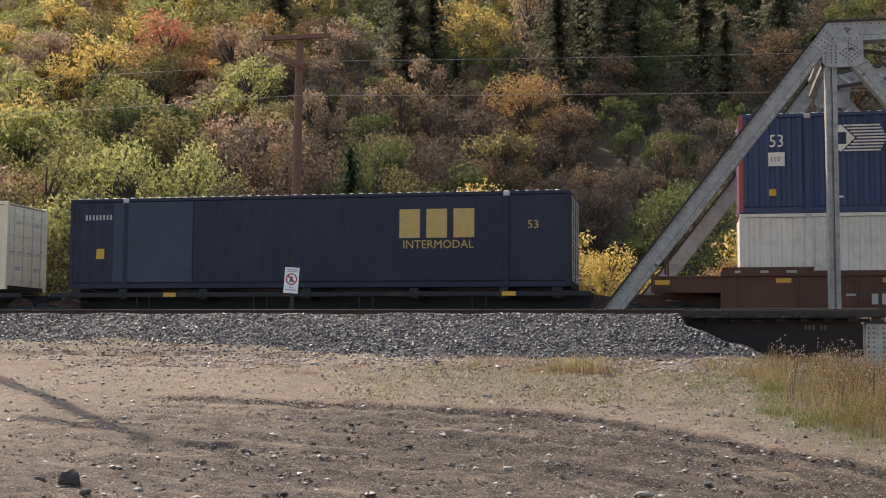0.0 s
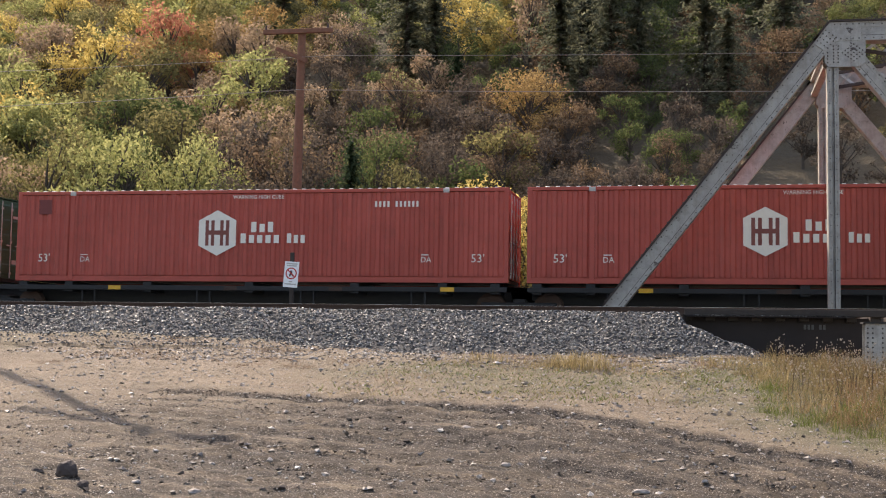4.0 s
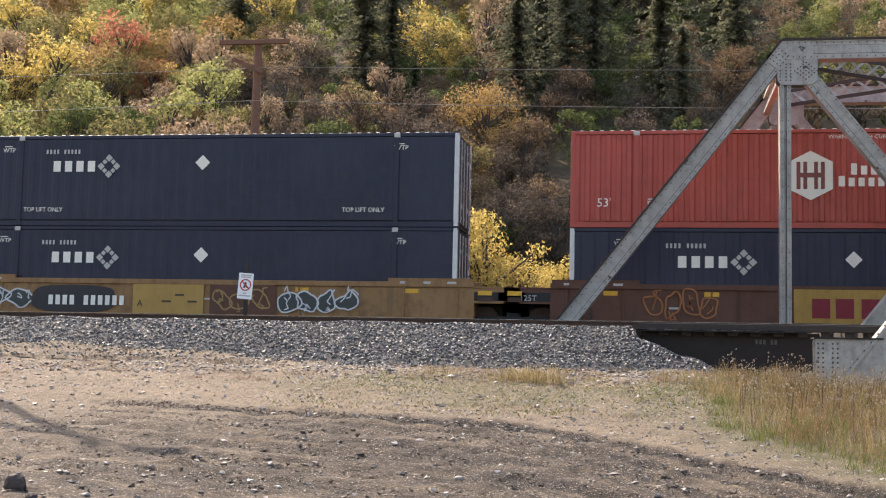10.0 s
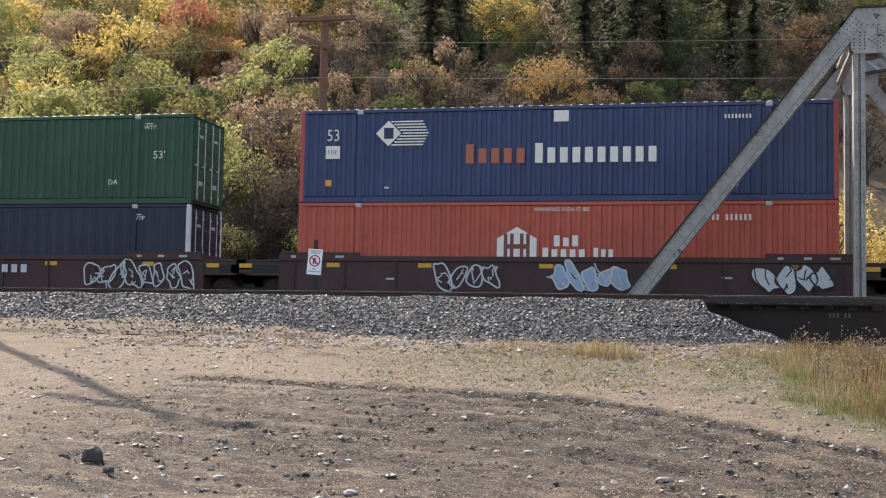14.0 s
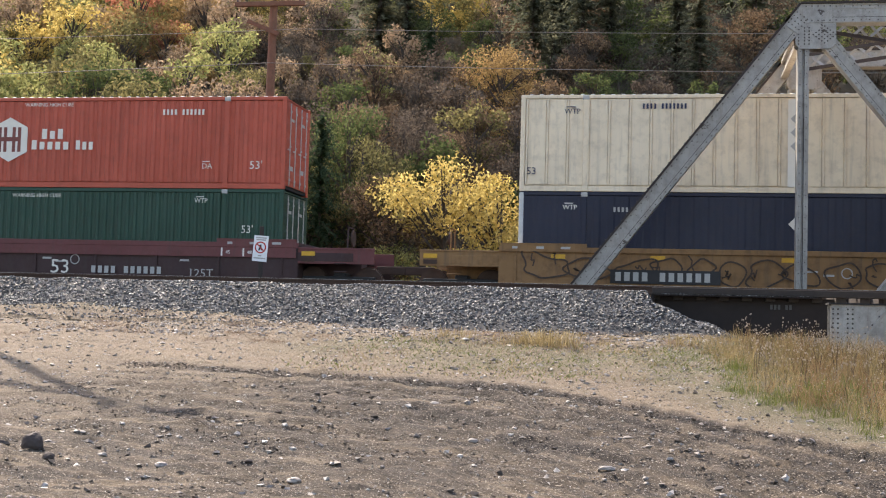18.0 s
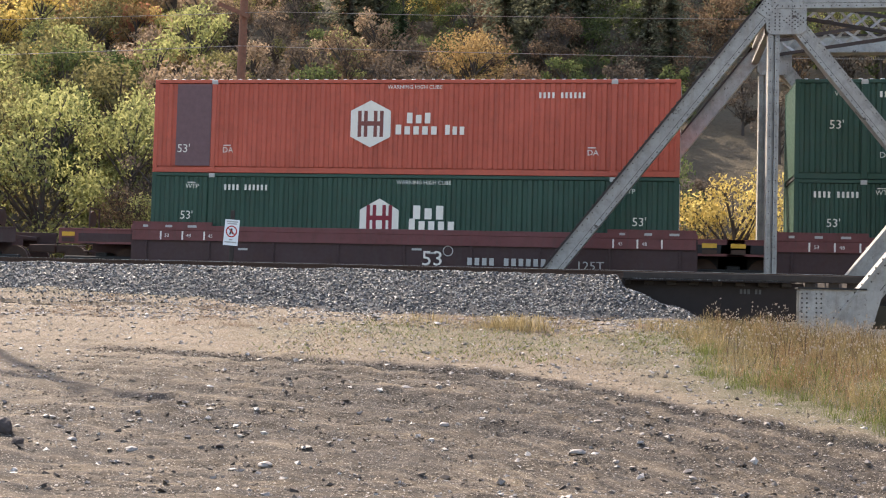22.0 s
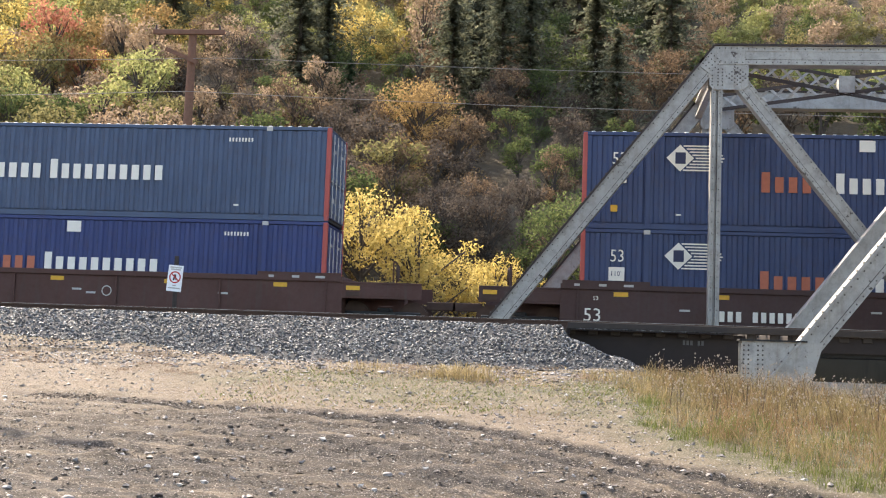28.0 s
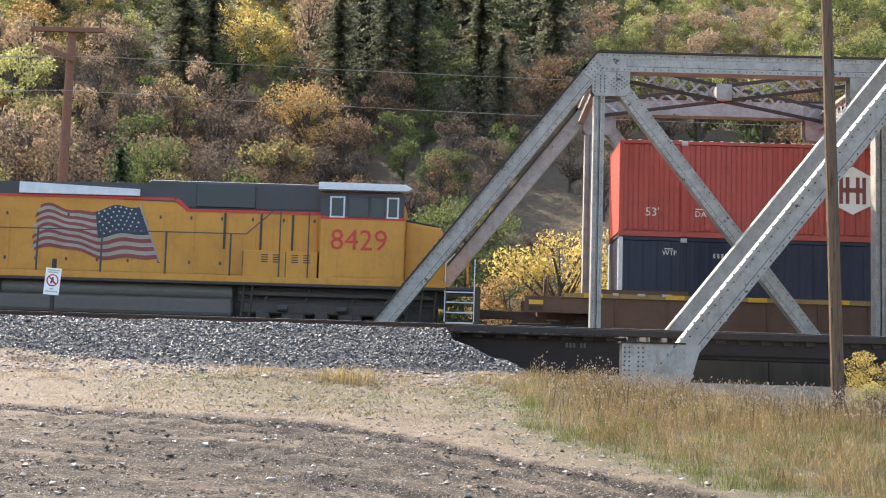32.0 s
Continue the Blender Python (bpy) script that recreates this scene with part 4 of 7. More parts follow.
# ---- trees ----
def leaf_cloud(rng, blobs, count, size):
    """Leaf quads strewn through blobs (centre, radii), thick at the skin, none in the gaps."""
    w = np.array([b[1][0] * b[1][1] for b in blobs])
    pick = rng.choice(len(blobs), count, p=w / w.sum())
    d = rng.normal(0, 1, (count, 3))
    d /= np.linalg.norm(d, axis=1)[:, None]
    r = rng.uniform(0.12, 1.15, count) ** 0.5
    c = np.array([b[0] for b in blobs])[pick]
    s = np.array([b[1] for b in blobs])[pick]
    p = c + d * s * r[:, None]
    e1 = rng.normal(0, 1, (count, 3))
    e1 /= np.linalg.norm(e1, axis=1)[:, None]
    e2 = np.cross(e1, rng.normal(0, 1, (count, 3)))
    e2 /= np.linalg.norm(e2, axis=1)[:, None]
    k = (size * rng.uniform(0.6, 1.3, count))[:, None]
    v = np.stack([p - e1 * k * 0.7, p + e2 * k * 0.5, p + e1 * k * 0.6 - e2 * k * 0.2], 1).reshape(-1, 3)
    f = np.arange(count * 3).reshape(-1, 3)
    return v, f


@functools.lru_cache(None)
def broadleaf(seed, lean, count=1700, size=0.175, low=1.3):
    """Trunk with limbs, and the crown's leaves, of a tree about 5 m high."""
    rng = np.random.default_rng(seed)
    bm = bmesh.new()
    blobs = []
    n = int(rng.integers(15, 22)) + (9 if low < 1 else 0)
    for k in range(n):
        a = k * 2.4 + rng.uniform(-0.4, 0.4)
        rr = rng.uniform(0.35, 1.55) * lean
        h = rng.uniform(low, 4.5)
        rr *= 1.15 - 0.17 * abs(h - 2.6)
        c = (math.cos(a) * rr, math.sin(a) * rr, h)
        s = rng.uniform(0.32, 0.78)
        blobs.append((c, (s * lean, s * lean, s * rng.uniform(0.75, 1.1))))
        add_cyl(bm, (0, 0, max(0.5, h - 1.4)), c, 0.06, 0.015, 5)
    add_cyl(bm, (0, 0, -0.6), (0.05, 0.05, 2.2), 0.13, 0.07, 7)
    add_cyl(bm, (0.05, 0.05, 2.2), (0.1, 0, 4.2), 0.07, 0.02, 6)
    trunk = bpy.data.meshes.new("trunk")
    bm.to_mesh(trunk)
    bm.free()
    v, f = leaf_cloud(rng, blobs, count, size)
    return trunk, v, f


@functools.lru_cache(None)
def conifer(seed):
    rng = np.random.default_rng(seed)
    bm = bmesh.new()
    add_cyl(bm, (0, 0, -0.6), (0, 0, 11.6), 0.2, 0.03, 7)
    trunk = bpy.data.meshes.new("trunk")
    bm.to_mesh(trunk)
    bm.free()
    vs = []
    for k in range(240):
        h = 0.7 + 11.1 * (k / 240) + rng.normal(0, 0.35)
        reach = (0.6 + 4.6 * max(0.0, 1 - h / 12.6) ** 0.75) * rng.uniform(0.25, 1.2) * (0.8 + 0.4 * math.sin(k * 0.21 + seed))
        a = k * 2.399 + rng.uniform(-0.3, 0.3)
        ca, sa = math.cos(a), math.sin(a)
        m = 22
        for j in range(m):
            t = (j + rng.random()) / m
            p = np.array((ca * reach * t, sa * reach * t, h - 0.28 * reach * t * t + rng.normal(0, 0.12)))
            w = 0.19 * (1.15 - 0.5 * t)
            side = np.array((-sa, ca, 0)) * w * rng.uniform(0.6, 1.2) + np.array((0, 0, rng.normal(0, 0.08)))
            fw = np.array((ca, sa, -0.45)) * w * 0.9
            vs += [p - fw, p + side, p - side * 0.9 + fw * 0.3]
    return trunk, np.array(vs), np.arange(len(vs)).reshape(-1, 3)


@functools.lru_cache(None)
def crown_mesh(kind, seed, colour):
    trunk, v, f = conifer(seed) if kind == "pine" else broadleaf(seed, 1.2, 6400, 0.105, 0.5) if kind == "bush" else broadleaf(seed, 1.0)
    me = from_lists("crown", v.tolist(), f.tolist())
    me.materials.append(LEAF[colour])
    return trunk, me


WORDS = {"yellow": "bright yellow", "lime": "yellow-green", "green": "dark green", "orange": "orange", "red": "red", "brown": "russet brown", "olive": "olive green", "thicket": "grey-brown leafless", "peach": "dusty pink-orange", "fir": "mid green", "pine": "dark green"}


def tree(kind, colour, x, y, scale, seed, turn, sink=0.0, tall=1.0):
    trunk, crown = crown_mesh(kind, seed, colour)
    name = {"pine": "conifer", "bush": "bush"}.get(kind, "tree")
    label = {"pine": "tall dark green conifer on the hillside", "bush": WORDS[colour] + " autumn bush by the railway"}.get(kind, WORDS[colour] + " autumn tree on the wooded hillside")
    ob = thing(name, label, {"pine": "conifer", "bush": "bush"}.get(kind, "tree"), {"pine": "conifers on the hill", "bush": "bushes by the track"}.get(kind, "trees on the hill"))
    ob.matrix_basis = pose(x, y, ground_z(x, y) - sink, 0, 0, turn) @ Matrix.Diagonal((scale, scale, scale * tall, 1))
    part("trunk", trunk, M_BARK, ob)
    part("crown", crown, None, ob)
    return ob


def hill_colour(a, e, rng):
    """The woods' colours by bearing (a: across over away) and rise (e)."""
    r = rng.random()

    def one(*names):
        return names[int(r * len(names))]
    if a < -0.36:
        if e > 0.185:
            return one("lime", "yellow", "orange", "olive", "lime", "peach", "lime", "olive", "peach")
        return one("lime", "yellow", "olive", "lime", "green") if a < -0.47 else one("thicket", "peach", "olive", "lime", "green")
    if a < -0.30:
        return one("lime", "olive", "yellow", "green") if e > 0.26 else one("thicket", "brown", "peach", "thicket", "olive")
    if a < -0.20:
        if e > 0.25:
            return one("green", "lime", "olive", "green", "thicket")
        return one("green", "olive", "thicket", "thicket", "brown", "thicket", "peach") if e > 0.19 else one("thicket", "green", "thicket", "brown")
    if a < -0.13:
        if e > 0.25:
            return one("lime", "yellow", "olive", "lime", "peach")
        return one("thicket", "green", "brown", "thicket", "green", "olive")
    if a < 0.08:
        return one("green", "thicket", "green", "brown") if e > 0.2 else one("thicket", "thicket", "brown", "green")
    if e > 0.25:
        return one("lime", "olive", "lime", "green", "peach")
    return one("olive", "thicket", "brown", "green", "lime") if e > 0.2 else one("thicket", "brown", "green", "olive")


def plant_hill():
    rng = np.random.default_rng(77)
    spots = []
    y = 60.0
    while y < 136:
        step = 2.75 + (y - 60) * 0.016
        x = -0.74 * y
        while x < 0.50 * y + 3:
            px, py = x + rng.uniform(-1.2, 1.2), y + rng.uniform(-1.2, 1.2)
            spots.append((px, py))
            x += step * rng.uniform(0.8, 1.25)
        y += step * 0.95
    stuff = {}
    n = 0
    for px, py in spots:
        a, e = px / py, (ground_z(px, py) + 2.5 - 1.6) / py
        if (-0.125 < a < 0.078 and e > 0.195 + 0.02 * noise.noise((px * 0.1, py * 0.1, 2)) and rng.random() < 0.36) or (-0.25 < a < -0.21 and e > 0.24 and rng.random() < 0.4) or (-0.36 < a < -0.31 and e > 0.27 and rng.random() < 0.5):
            kind, colour = "pine", "pine"
            s = rng.uniform(0.6, 1.15)
        else:
            kind, colour = "tree", hill_colour(a, e, rng)
            if colour == "pine":
                colour = "green"
            s = rng.uniform(0.65, 1.15) * (1.15 if a < -0.36 else 0.95)
            if -0.1 < a < 0.25 and e < 0.2:
                s *= 0.75
            if 0.0 < a < 0.27 and e < 0.21 and rng.random() < 0.45:
                continue
        seed, turn = int(rng.integers(1, 6)), rng.uniform(0, 360)
        if py < 104 and n < 270 or kind == "pine":
            tree(kind, colour, px, py, s * (1.2 if kind == "pine" else 1.0), seed, turn, 0.0, rng.uniform(0.68, 0.85) if kind == "pine" else 1.0)
            n += kind == "tree"
        else:
            stuff.setdefault(colour, []).append((px, py, s, seed, turn))
    for colour, items in stuff.items():
        vs, fs, k = [], [], 0
        for px, py, s, seed, turn in items:
            _, v, f = broadleaf(seed, 1.0)
            m = np.array(pose(px, py, ground_z(px, min(py, 150)), 0, 0, turn))
            vs.append((v * s) @ m[:3, :3].T + m[:3, 3])
            fs.append(f + k)
            k += len(v)
        v, f = np.concatenate(vs), np.concatenate(fs)
        me = bpy.data.meshes.new("far_woods")
        me.vertices.add(len(v))
        me.vertices.foreach_set("co", v.ravel())
        me.loops.add(f.size)
        me.loops.foreach_set("vertex_index", f.ravel().astype(np.int32))
        me.polygons.add(len(f))
        me.polygons.foreach_set("loop_start", np.arange(0, f.size, 3, dtype=np.int32))
        me.update(calc_edges=True)
        me.materials.append(LEAF[colour])
        tagged(new("far_woods", me), WORDS[colour] + " autumn woods high on the hillside", "woods", kind="stuff")


plant_hill()

# trees that stand out, by name of colour: kind, colour, x, y, size
for k, (kind, colour, x, y, s, tall) in enumerate((
        ("tree", "red", -38.0, 84.5, 1.35, 1.15), ("tree", "red", -35.4, 84.0, 0.95, 1.0), ("tree", "peach", -33.5, 86.0, 1.1, 1.2), ("tree", "peach", -12.2, 90.0, 1.1, 1.4), ("tree", "peach", -14.0, 104.0, 1.1, 1.5), ("tree", "yellow", -53.0, 97.0, 1.3, 1.1),
        ("tree", "yellow", -47.5, 107.0, 1.4, 1.1), ("tree", "lime", -42.0, 108.0, 1.3, 1.1), ("tree", "yellow", -33.0, 104.0, 1.1, 1.1),
        ("tree", "lime", -18.5, 77.0, 0.95, 0.95), ("bush", "orange", -9.7, 71.5, 1.15, 1.05), ("bush", "orange", -7.9, 70.5, 0.95, 0.9), ("tree", "brown", -11.8, 70.5, 0.8, 0.8), ("tree", "lime", -34.8, 73.0, 1.25, 1.0), ("tree", "lime", -21.0, 108.0, 1.1, 1.15), ("tree", "lime", -17.3, 111.0, 1.0, 1.3), ("tree", "yellow", -30.4, 96.5, 1.0, 0.9),
        ("tree", "yellow", -23.0, 116.0, 1.3, 1.5), ("tree", "lime", 13.0, 118.0, 1.5, 1.3), ("tree", "yellow", 37.0, 120.0, 1.4, 1.1),
        ("bush", "yellow", -9.7, 54.0, 1.45, 1.02), ("bush", "yellow", -7.2, 53.6, 1.36, 1.02), ("bush", "yellow", -3.9, 54.5, 0.98, 1.0), ("bush", "yellow", -5.4, 55.5, 1.0, 0.95), ("bush", "yellow", -2.2, 55.0, 0.8, 0.9),
        ("bush", "lime", -12.0, 53.5, 0.8, 0.85), ("bush", "brown", -12.6, 56.0, 1.2, 1.0), ("bush", "thicket", -7.0, 61.0, 1.0, 0.95), ("bush", "brown", -9.6, 62.0, 1.0, 0.95), ("bush", "thicket", -4.6, 60.5, 1.0, 0.95),
        ("bush", "yellow", 3.9, 53.0, 1.3, 1.02), ("bush", "orange", 1.7, 52.4, 0.95, 0.95), ("bush", "yellow", 5.6, 55.0, 1.1, 0.95), ("bush", "green", 0.2, 57.0, 1.25, 1.1), ("bush", "green", -1.6, 59.0, 1.1, 1.0),
        ("bush", "yellow", 16.1, 66.0, 0.95, 1.0), ("bush", "brown", 13.4, 55.0, 0.7, 0.8), ("bush", "brown", 16.5, 53.0, 1.1, 0.9), ("bush", "olive", 9.5, 57.0, 1.2, 1.0), ("bush", "orange", 18.0, 55.0, 1.2, 0.9), ("bush", "brown", 7.6, 55.0, 1.0, 0.8),
        ("bush", "yellow", 8.15, 25.6, 0.33, 1.0), ("bush", "lime", 7.85, 25.0, 0.22, 0.8),
        ("bush", "lime", -27.2, 54.0, 1.65, 1.15), ("bush", "olive", -30.6, 54.5, 1.6, 1.15), ("bush", "lime", -24.2, 57.0, 1.3, 1.2), ("bush", "thicket", -21.2, 55.0, 1.3, 1.1), ("bush", "peach", -33.5, 56.0, 1.4, 1.1), ("bush", "yellow", -31.6, 53.6, 1.15, 1.0),
        ("bush", "thicket", -18.6, 56.0, 1.35, 1.2), ("bush", "brown", -20.0, 59.0, 1.3, 1.2), ("bush", "olive", -14.2, 57.5, 1.2, 1.2), ("bush", "lime", -17.0, 53.0, 0.85, 1.35), ("bush", "green", -15.4, 59.0, 1.2, 1.3),
        ("bush", "lime", -21.6, 53.0, 0.85, 0.9), ("bush", "brown", -23.0, 54.0, 0.9, 0.9), ("bush", "thicket", -13.2, 62.0, 1.1, 1.0), ("bush", "brown", -15.6, 62.5, 1.1, 1.05), ("bush", "olive", -17.4, 59.5, 0.95, 1.0))):
    tree(kind, colour, x, y, s, k % 5 + 1, k * 67.0, 0.2, tall)
tree("pine", "fir", -15.5, 54.6, 0.62, 2, 20, 0.2, 1.14)
tree("pine", "fir", -15.3, 78.5, 0.44, 3, 80, 0.2)
for k, (x, y, s) in enumerate(((-37.3, 109.0, 0.85), (-39.2, 110.5, 0.7), (-25.2, 107.0, 0.8), (-8.2, 88.0, 1.1))):
    tree("pine", "pine", x, y, s, k % 5 + 1, k * 51.0, 0.3)


# ---- poles and wires ----
def pole_wood(nt, b):
    """Weathered pole: long dark checks running up the grain."""
    g = noise_tex(nt, coords(nt, (14, 14, 0.8)), 2.0, 7, 0.7)
    c = mix(nt, noise_tex(nt, coords(nt), 1.2, 4), (0.085, 0.055, 0.036), (0.17, 0.115, 0.075))
    c = mix(nt, ramp(nt, g, [(0.5, (0, 0, 0)), (0.64, (0.85, 0.85, 0.85))]), c, (0.035, 0.024, 0.018))
    nt.links.new(c, b.inputs["Base Color"])
    set_in(b, 0.9, 0, 0.2)
    bump(nt, b, g, 0.6, 0.03)


M_GREYWOOD = mat("sun_bleached_pole", pole_wood)


def build_pole(x, y, base, top, r, label, arm=True, lean=0.1):
    pl = thing("utility_pole", label, "utility pole", "utility poles", at=(x, y, 0))
    part("post", cyl((0, 0, base), (lean, 0, top), r * 1.15, r * 0.8, 12), M_WOOD if arm else M_GREYWOOD, pl)
    if arm:
        part("crossarm", box((-1.4, -0.26, top - 0.22), (1.4, -0.12, top - 0.04), 0.01), M_WOOD, pl)
        part("crossarm", beam((-0.85, -0.24, top - 0.80), (0.4, -0.24, top - 1.32), 0.1, 0.15), M_WOOD, pl)
        for s in (-1.3, 1.2):
            part("insulator", cyl((s, -0.19, top - 0.04), (s, -0.19, top + 0.14), 0.045, 0.03, 8), plain("insulator_glaze", (0.05, 0.03, 0.025), 0.3), pl)
    return pl


build_pole(-15.25, 46.0, 2.0, 13.95, 0.19, "reddish brown wooden utility pole with a crossarm behind the train")
npole = build_pole(7.06, 24.0, -0.2, 14.0, 0.115, "weathered brown wooden pole standing in the bank grass", False, -0.42)


lpole = build_pole(-17.2, 26.2, 1.2, 13.2, 0.16, "weathered wooden pole beside the lot that throws a long shadow", False, 0.0)
part("crossarm", beam((-2.2, 1.0, 12.6), (1.75, -0.8, 12.6), 0.16, 0.20, Vector((0, 0, 1))), M_GREYWOOD, lpole)


def build_wire(name, pts, r, sag, label):
    cu = bpy.data.curves.new(name, "CURVE")
    cu.dimensions, cu.bevel_depth, cu.bevel_resolution = "3D", r, 1
    sp = cu.splines.new("POLY")
    out = []
    for a, b in zip(pts, pts[1:]):
        for k in range(12):
            t = k / 12
            p = Vector(a).lerp(Vector(b), t)
            p.z -= sag * 4 * t * (1 - t)
            out.append(p)
    out.append(Vector(pts[-1]))
    sp.points.add(len(out) - 1)
    for q, p in zip(sp.points, out):
        q.co = (*p, 1)
    ob = new(name, cu)
    cu.materials.append(plain("wire_metal", (0.22, 0.20, 0.18), 0.6, 0.2, 0.1))
    return tagged(ob, label, "overhead wire", "overhead wires")


build_wire("overhead_wire", [(-62, 46, 11.2), (-15.2, 45.8, 11.52), (36, 46, 11.0)], 0.013, 0.35, "thin grey overhead wire on the utility pole")
build_wire("overhead_wire", [(-62, 46, 12.9), (-13.9, 45.8, 12.82), (36, 46, 12.4)], 0.011, 0.3, "thin grey overhead wire on the utility pole")


def build_sign():
    sg = thing("warning_sign", "white no-trespassing sign with a red prohibition ring on a dark post", "sign", at=(-11.17, 33.5, 0))
    part("post", box((-0.05, 0.02, 1.9), (0.06, 0.09, 4.25), 0.01), M_TIE, sg)
    tilt = Matrix.Rotation(radians(4), 4, "Y")
    def on(name, bm, material, label=""):
        bmesh.ops.transform(bm, matrix=Matrix.Translation((0, 0, 3.63)) @ tilt, verts=bm.verts)
        return part(name, bm, material, sg, label)
    on("panel", box((-0.21, -0.004, -0.36), (0.21, 0.004, 0.36)), plain("sign_white", (0.78, 0.78, 0.76), 0.5, 0, 0.08), "white panel")
    ring = bmesh.new()
    for k in range(28):
        a, b = k / 28 * 6.2832, (k + 1) / 28 * 6.2832
        add_plate(ring, [(math.cos(a) * 0.13, math.sin(a) * 0.13 + 0.03), (math.cos(a) * 0.165, math.sin(a) * 0.165 + 0.03), (math.cos(b) * 0.165, math.sin(b) * 0.165 + 0.03), (math.cos(b) * 0.13, math.sin(b) * 0.13 + 0.03)], -0.009, 0.004)
    add_plate(ring, [(-0.11, 0.105), (-0.085, 0.13), (0.11, -0.045), (0.085, -0.07)][::-1], -0.010, 0.004)
    on("ring", ring, plain("sign_red", (0.45, 0.04, 0.03), 0.5), "red ring and bar")
    on("figure", plate([(-0.06, -0.06), (-0.02, -0.06), (0.0, 0.0), (0.03, -0.05), (0.06, -0.05), (0.03, 0.05), (0.02, 0.11), (-0.03, 0.11), (-0.04, 0.03)], -0.0075, 0.003), plain("sign_black", (0.03, 0.03, 0.03), 0.6), "black pictogram")
    for z, w in ((0.30, 0.16), (0.245, 0.14), (-0.20, 0.05), (-0.27, 0.17)):
        on("lettering_bar", plate([(-w, z - 0.018), (w, z - 0.018), (w, z + 0.018), (-w, z + 0.018)], -0.009, 0.004), M_GREYLET)


build_sign()


# ---- the train ----
FACE_Y = 37.17                  # near faces of the containers
LENGTH, TALL, WIDE = 16.154, 2.896, 2.59
SINGLE, LOWER, UPPER = 3.62, 2.805, 5.705   # heights of container bottoms
moving = []                     # (thing, place at the start, y, z)


def rolls(ob, s, y, z):
    moving.append((ob, s, y, z))
    ob.location = (s, y, z)
    return ob


C_NAVY, C_BLUE, C_FADED = (0.0085, 0.011, 0.029), (0.034, 0.054, 0.122), (0.056, 0.084, 0.142)
C_RED, C_RED2, C_GREEN, C_GREEN2 = (0.42, 0.07, 0.046), (0.49, 0.092, 0.05), (0.0175, 0.061, 0.037), (0.0215, 0.072, 0.034)
C_WHITE, C_CREAM, C_GREY = (0.82, 0.675, 0.475), (0.82, 0.675, 0.455), (0.48, 0.41, 0.30)
RUSTRED = plain("faded_red_lettering", (0.42, 0.13, 0.07), 0.6)
OCHRE = plain("faded_ochre_panel", (0.44, 0.30, 0.125), 0.6)
HEXDARK = plain("dark_maroon_lettering", (0.085, 0.035, 0.035), 0.6)
GOLD = plain("gold_lettering", (0.50, 0.33, 0.10), 0.6)
DARKBLUE = plain("dark_blue_lettering", (0.03, 0.035, 0.075), 0.6)
SKYBLUE = plain("mid_blue_lettering", (0.10, 0.22, 0.42), 0.6)
HEXRED = plain("dull_red_lettering", (0.20, 0.06, 0.045), 0.6)
MAROON = plain("maroon_lettering", (0.22, 0.02, 0.03), 0.6)
CYAN = plain("teal_mark", (0.06, 0.13, 0.15), 0.6)
AMBER = plain("yellow_reflector", (0.62, 0.33, 0.03), 0.5)


@functools.lru_cache(None)
def side_mesh(style):
    """One side wall as a folded sheet, 1 mm proud folds to the frame: corrugated, finely ribbed or posted."""
    pitch, d = {"fold": (0.303, 0.046), "fine": (0.25, 0.042), "flat": (0.41, 0.014), "post": (0.605, -0.022)}[style]
    x, prof = 0.14, []
    end = LENGTH - 0.14
    n = int((end - x) / pitch)
    pitch = (end - x) / n
    for k in range(n):
        x0 = x + k * pitch
        if d > 0:
            prof += [(x0, 0.012), (x0 + pitch * 0.36, 0.012), (x0 + pitch * 0.5, 0.012 + d), (x0 + pitch * 0.86, 0.012 + d)]
        else:
            prof += [(x0, 0.03), (x0 + 0.004, 0.07), (x0 + 0.016, 0.07), (x0 + 0.022, 0.002), (x0 + 0.075, 0.002), (x0 + 0.081, 0.05), (x0 + 0.09, 0.05), (x0 + 0.095, 0.03)]
    prof.append((end, 0.012))
    verts, faces = [], []
    for px, py in prof:
        verts += [(px, py, 0.20), (px, py, TALL - 0.13)]
    for k in range(len(prof) - 1):
        faces.append((2 * k, 2 * k + 2, 2 * k + 3, 2 * k + 1))
    m = len(verts)
    verts += [(0.14, 0.09, 0.16), (end, 0.09, 0.16), (end, 0.09, TALL - 0.10), (0.14, 0.09, TALL - 0.10)]
    faces.append((m, m + 3, m + 2, m + 1))
    return from_lists("side_wall", verts, faces)


M_ROOF = plain("bare_roof_metal", (0.62, 0.60, 0.56), 0.32, 0.85, 0.15, 5)


def mesh_of(name, bm):
    me = bpy.data.meshes.new(name)
    bm.to_mesh(me)
    bm.free()
    return me


@functools.lru_cache(None)
def box_mesh(name, lo, hi, bev):
    return mesh_of(name, box(lo, hi, bev))


@functools.lru_cache(None)
def roof_rib_mesh():
    """Ends of the roof's pressed ribs, showing above the near top rail."""
    bm = bmesh.new()
    k = 0.25
    while k < LENGTH - 0.3:
        add_box(bm, (k, 0.016, TALL - 0.03), (k + 0.11, 0.5, TALL + 0.012), 0.010)
        k += 0.303
    return mesh_of("roof_ribs", bm)


@functools.lru_cache(None)
def top_rail_mesh():
    return mesh_of("top_rail", box((0, 0, 0), (LENGTH, 0.09, 0.105), 0.008))


def flip(ob, x, y):
    ob.matrix_basis = pose(x, y, ob.location.z, 0, 0, 180)
    return ob


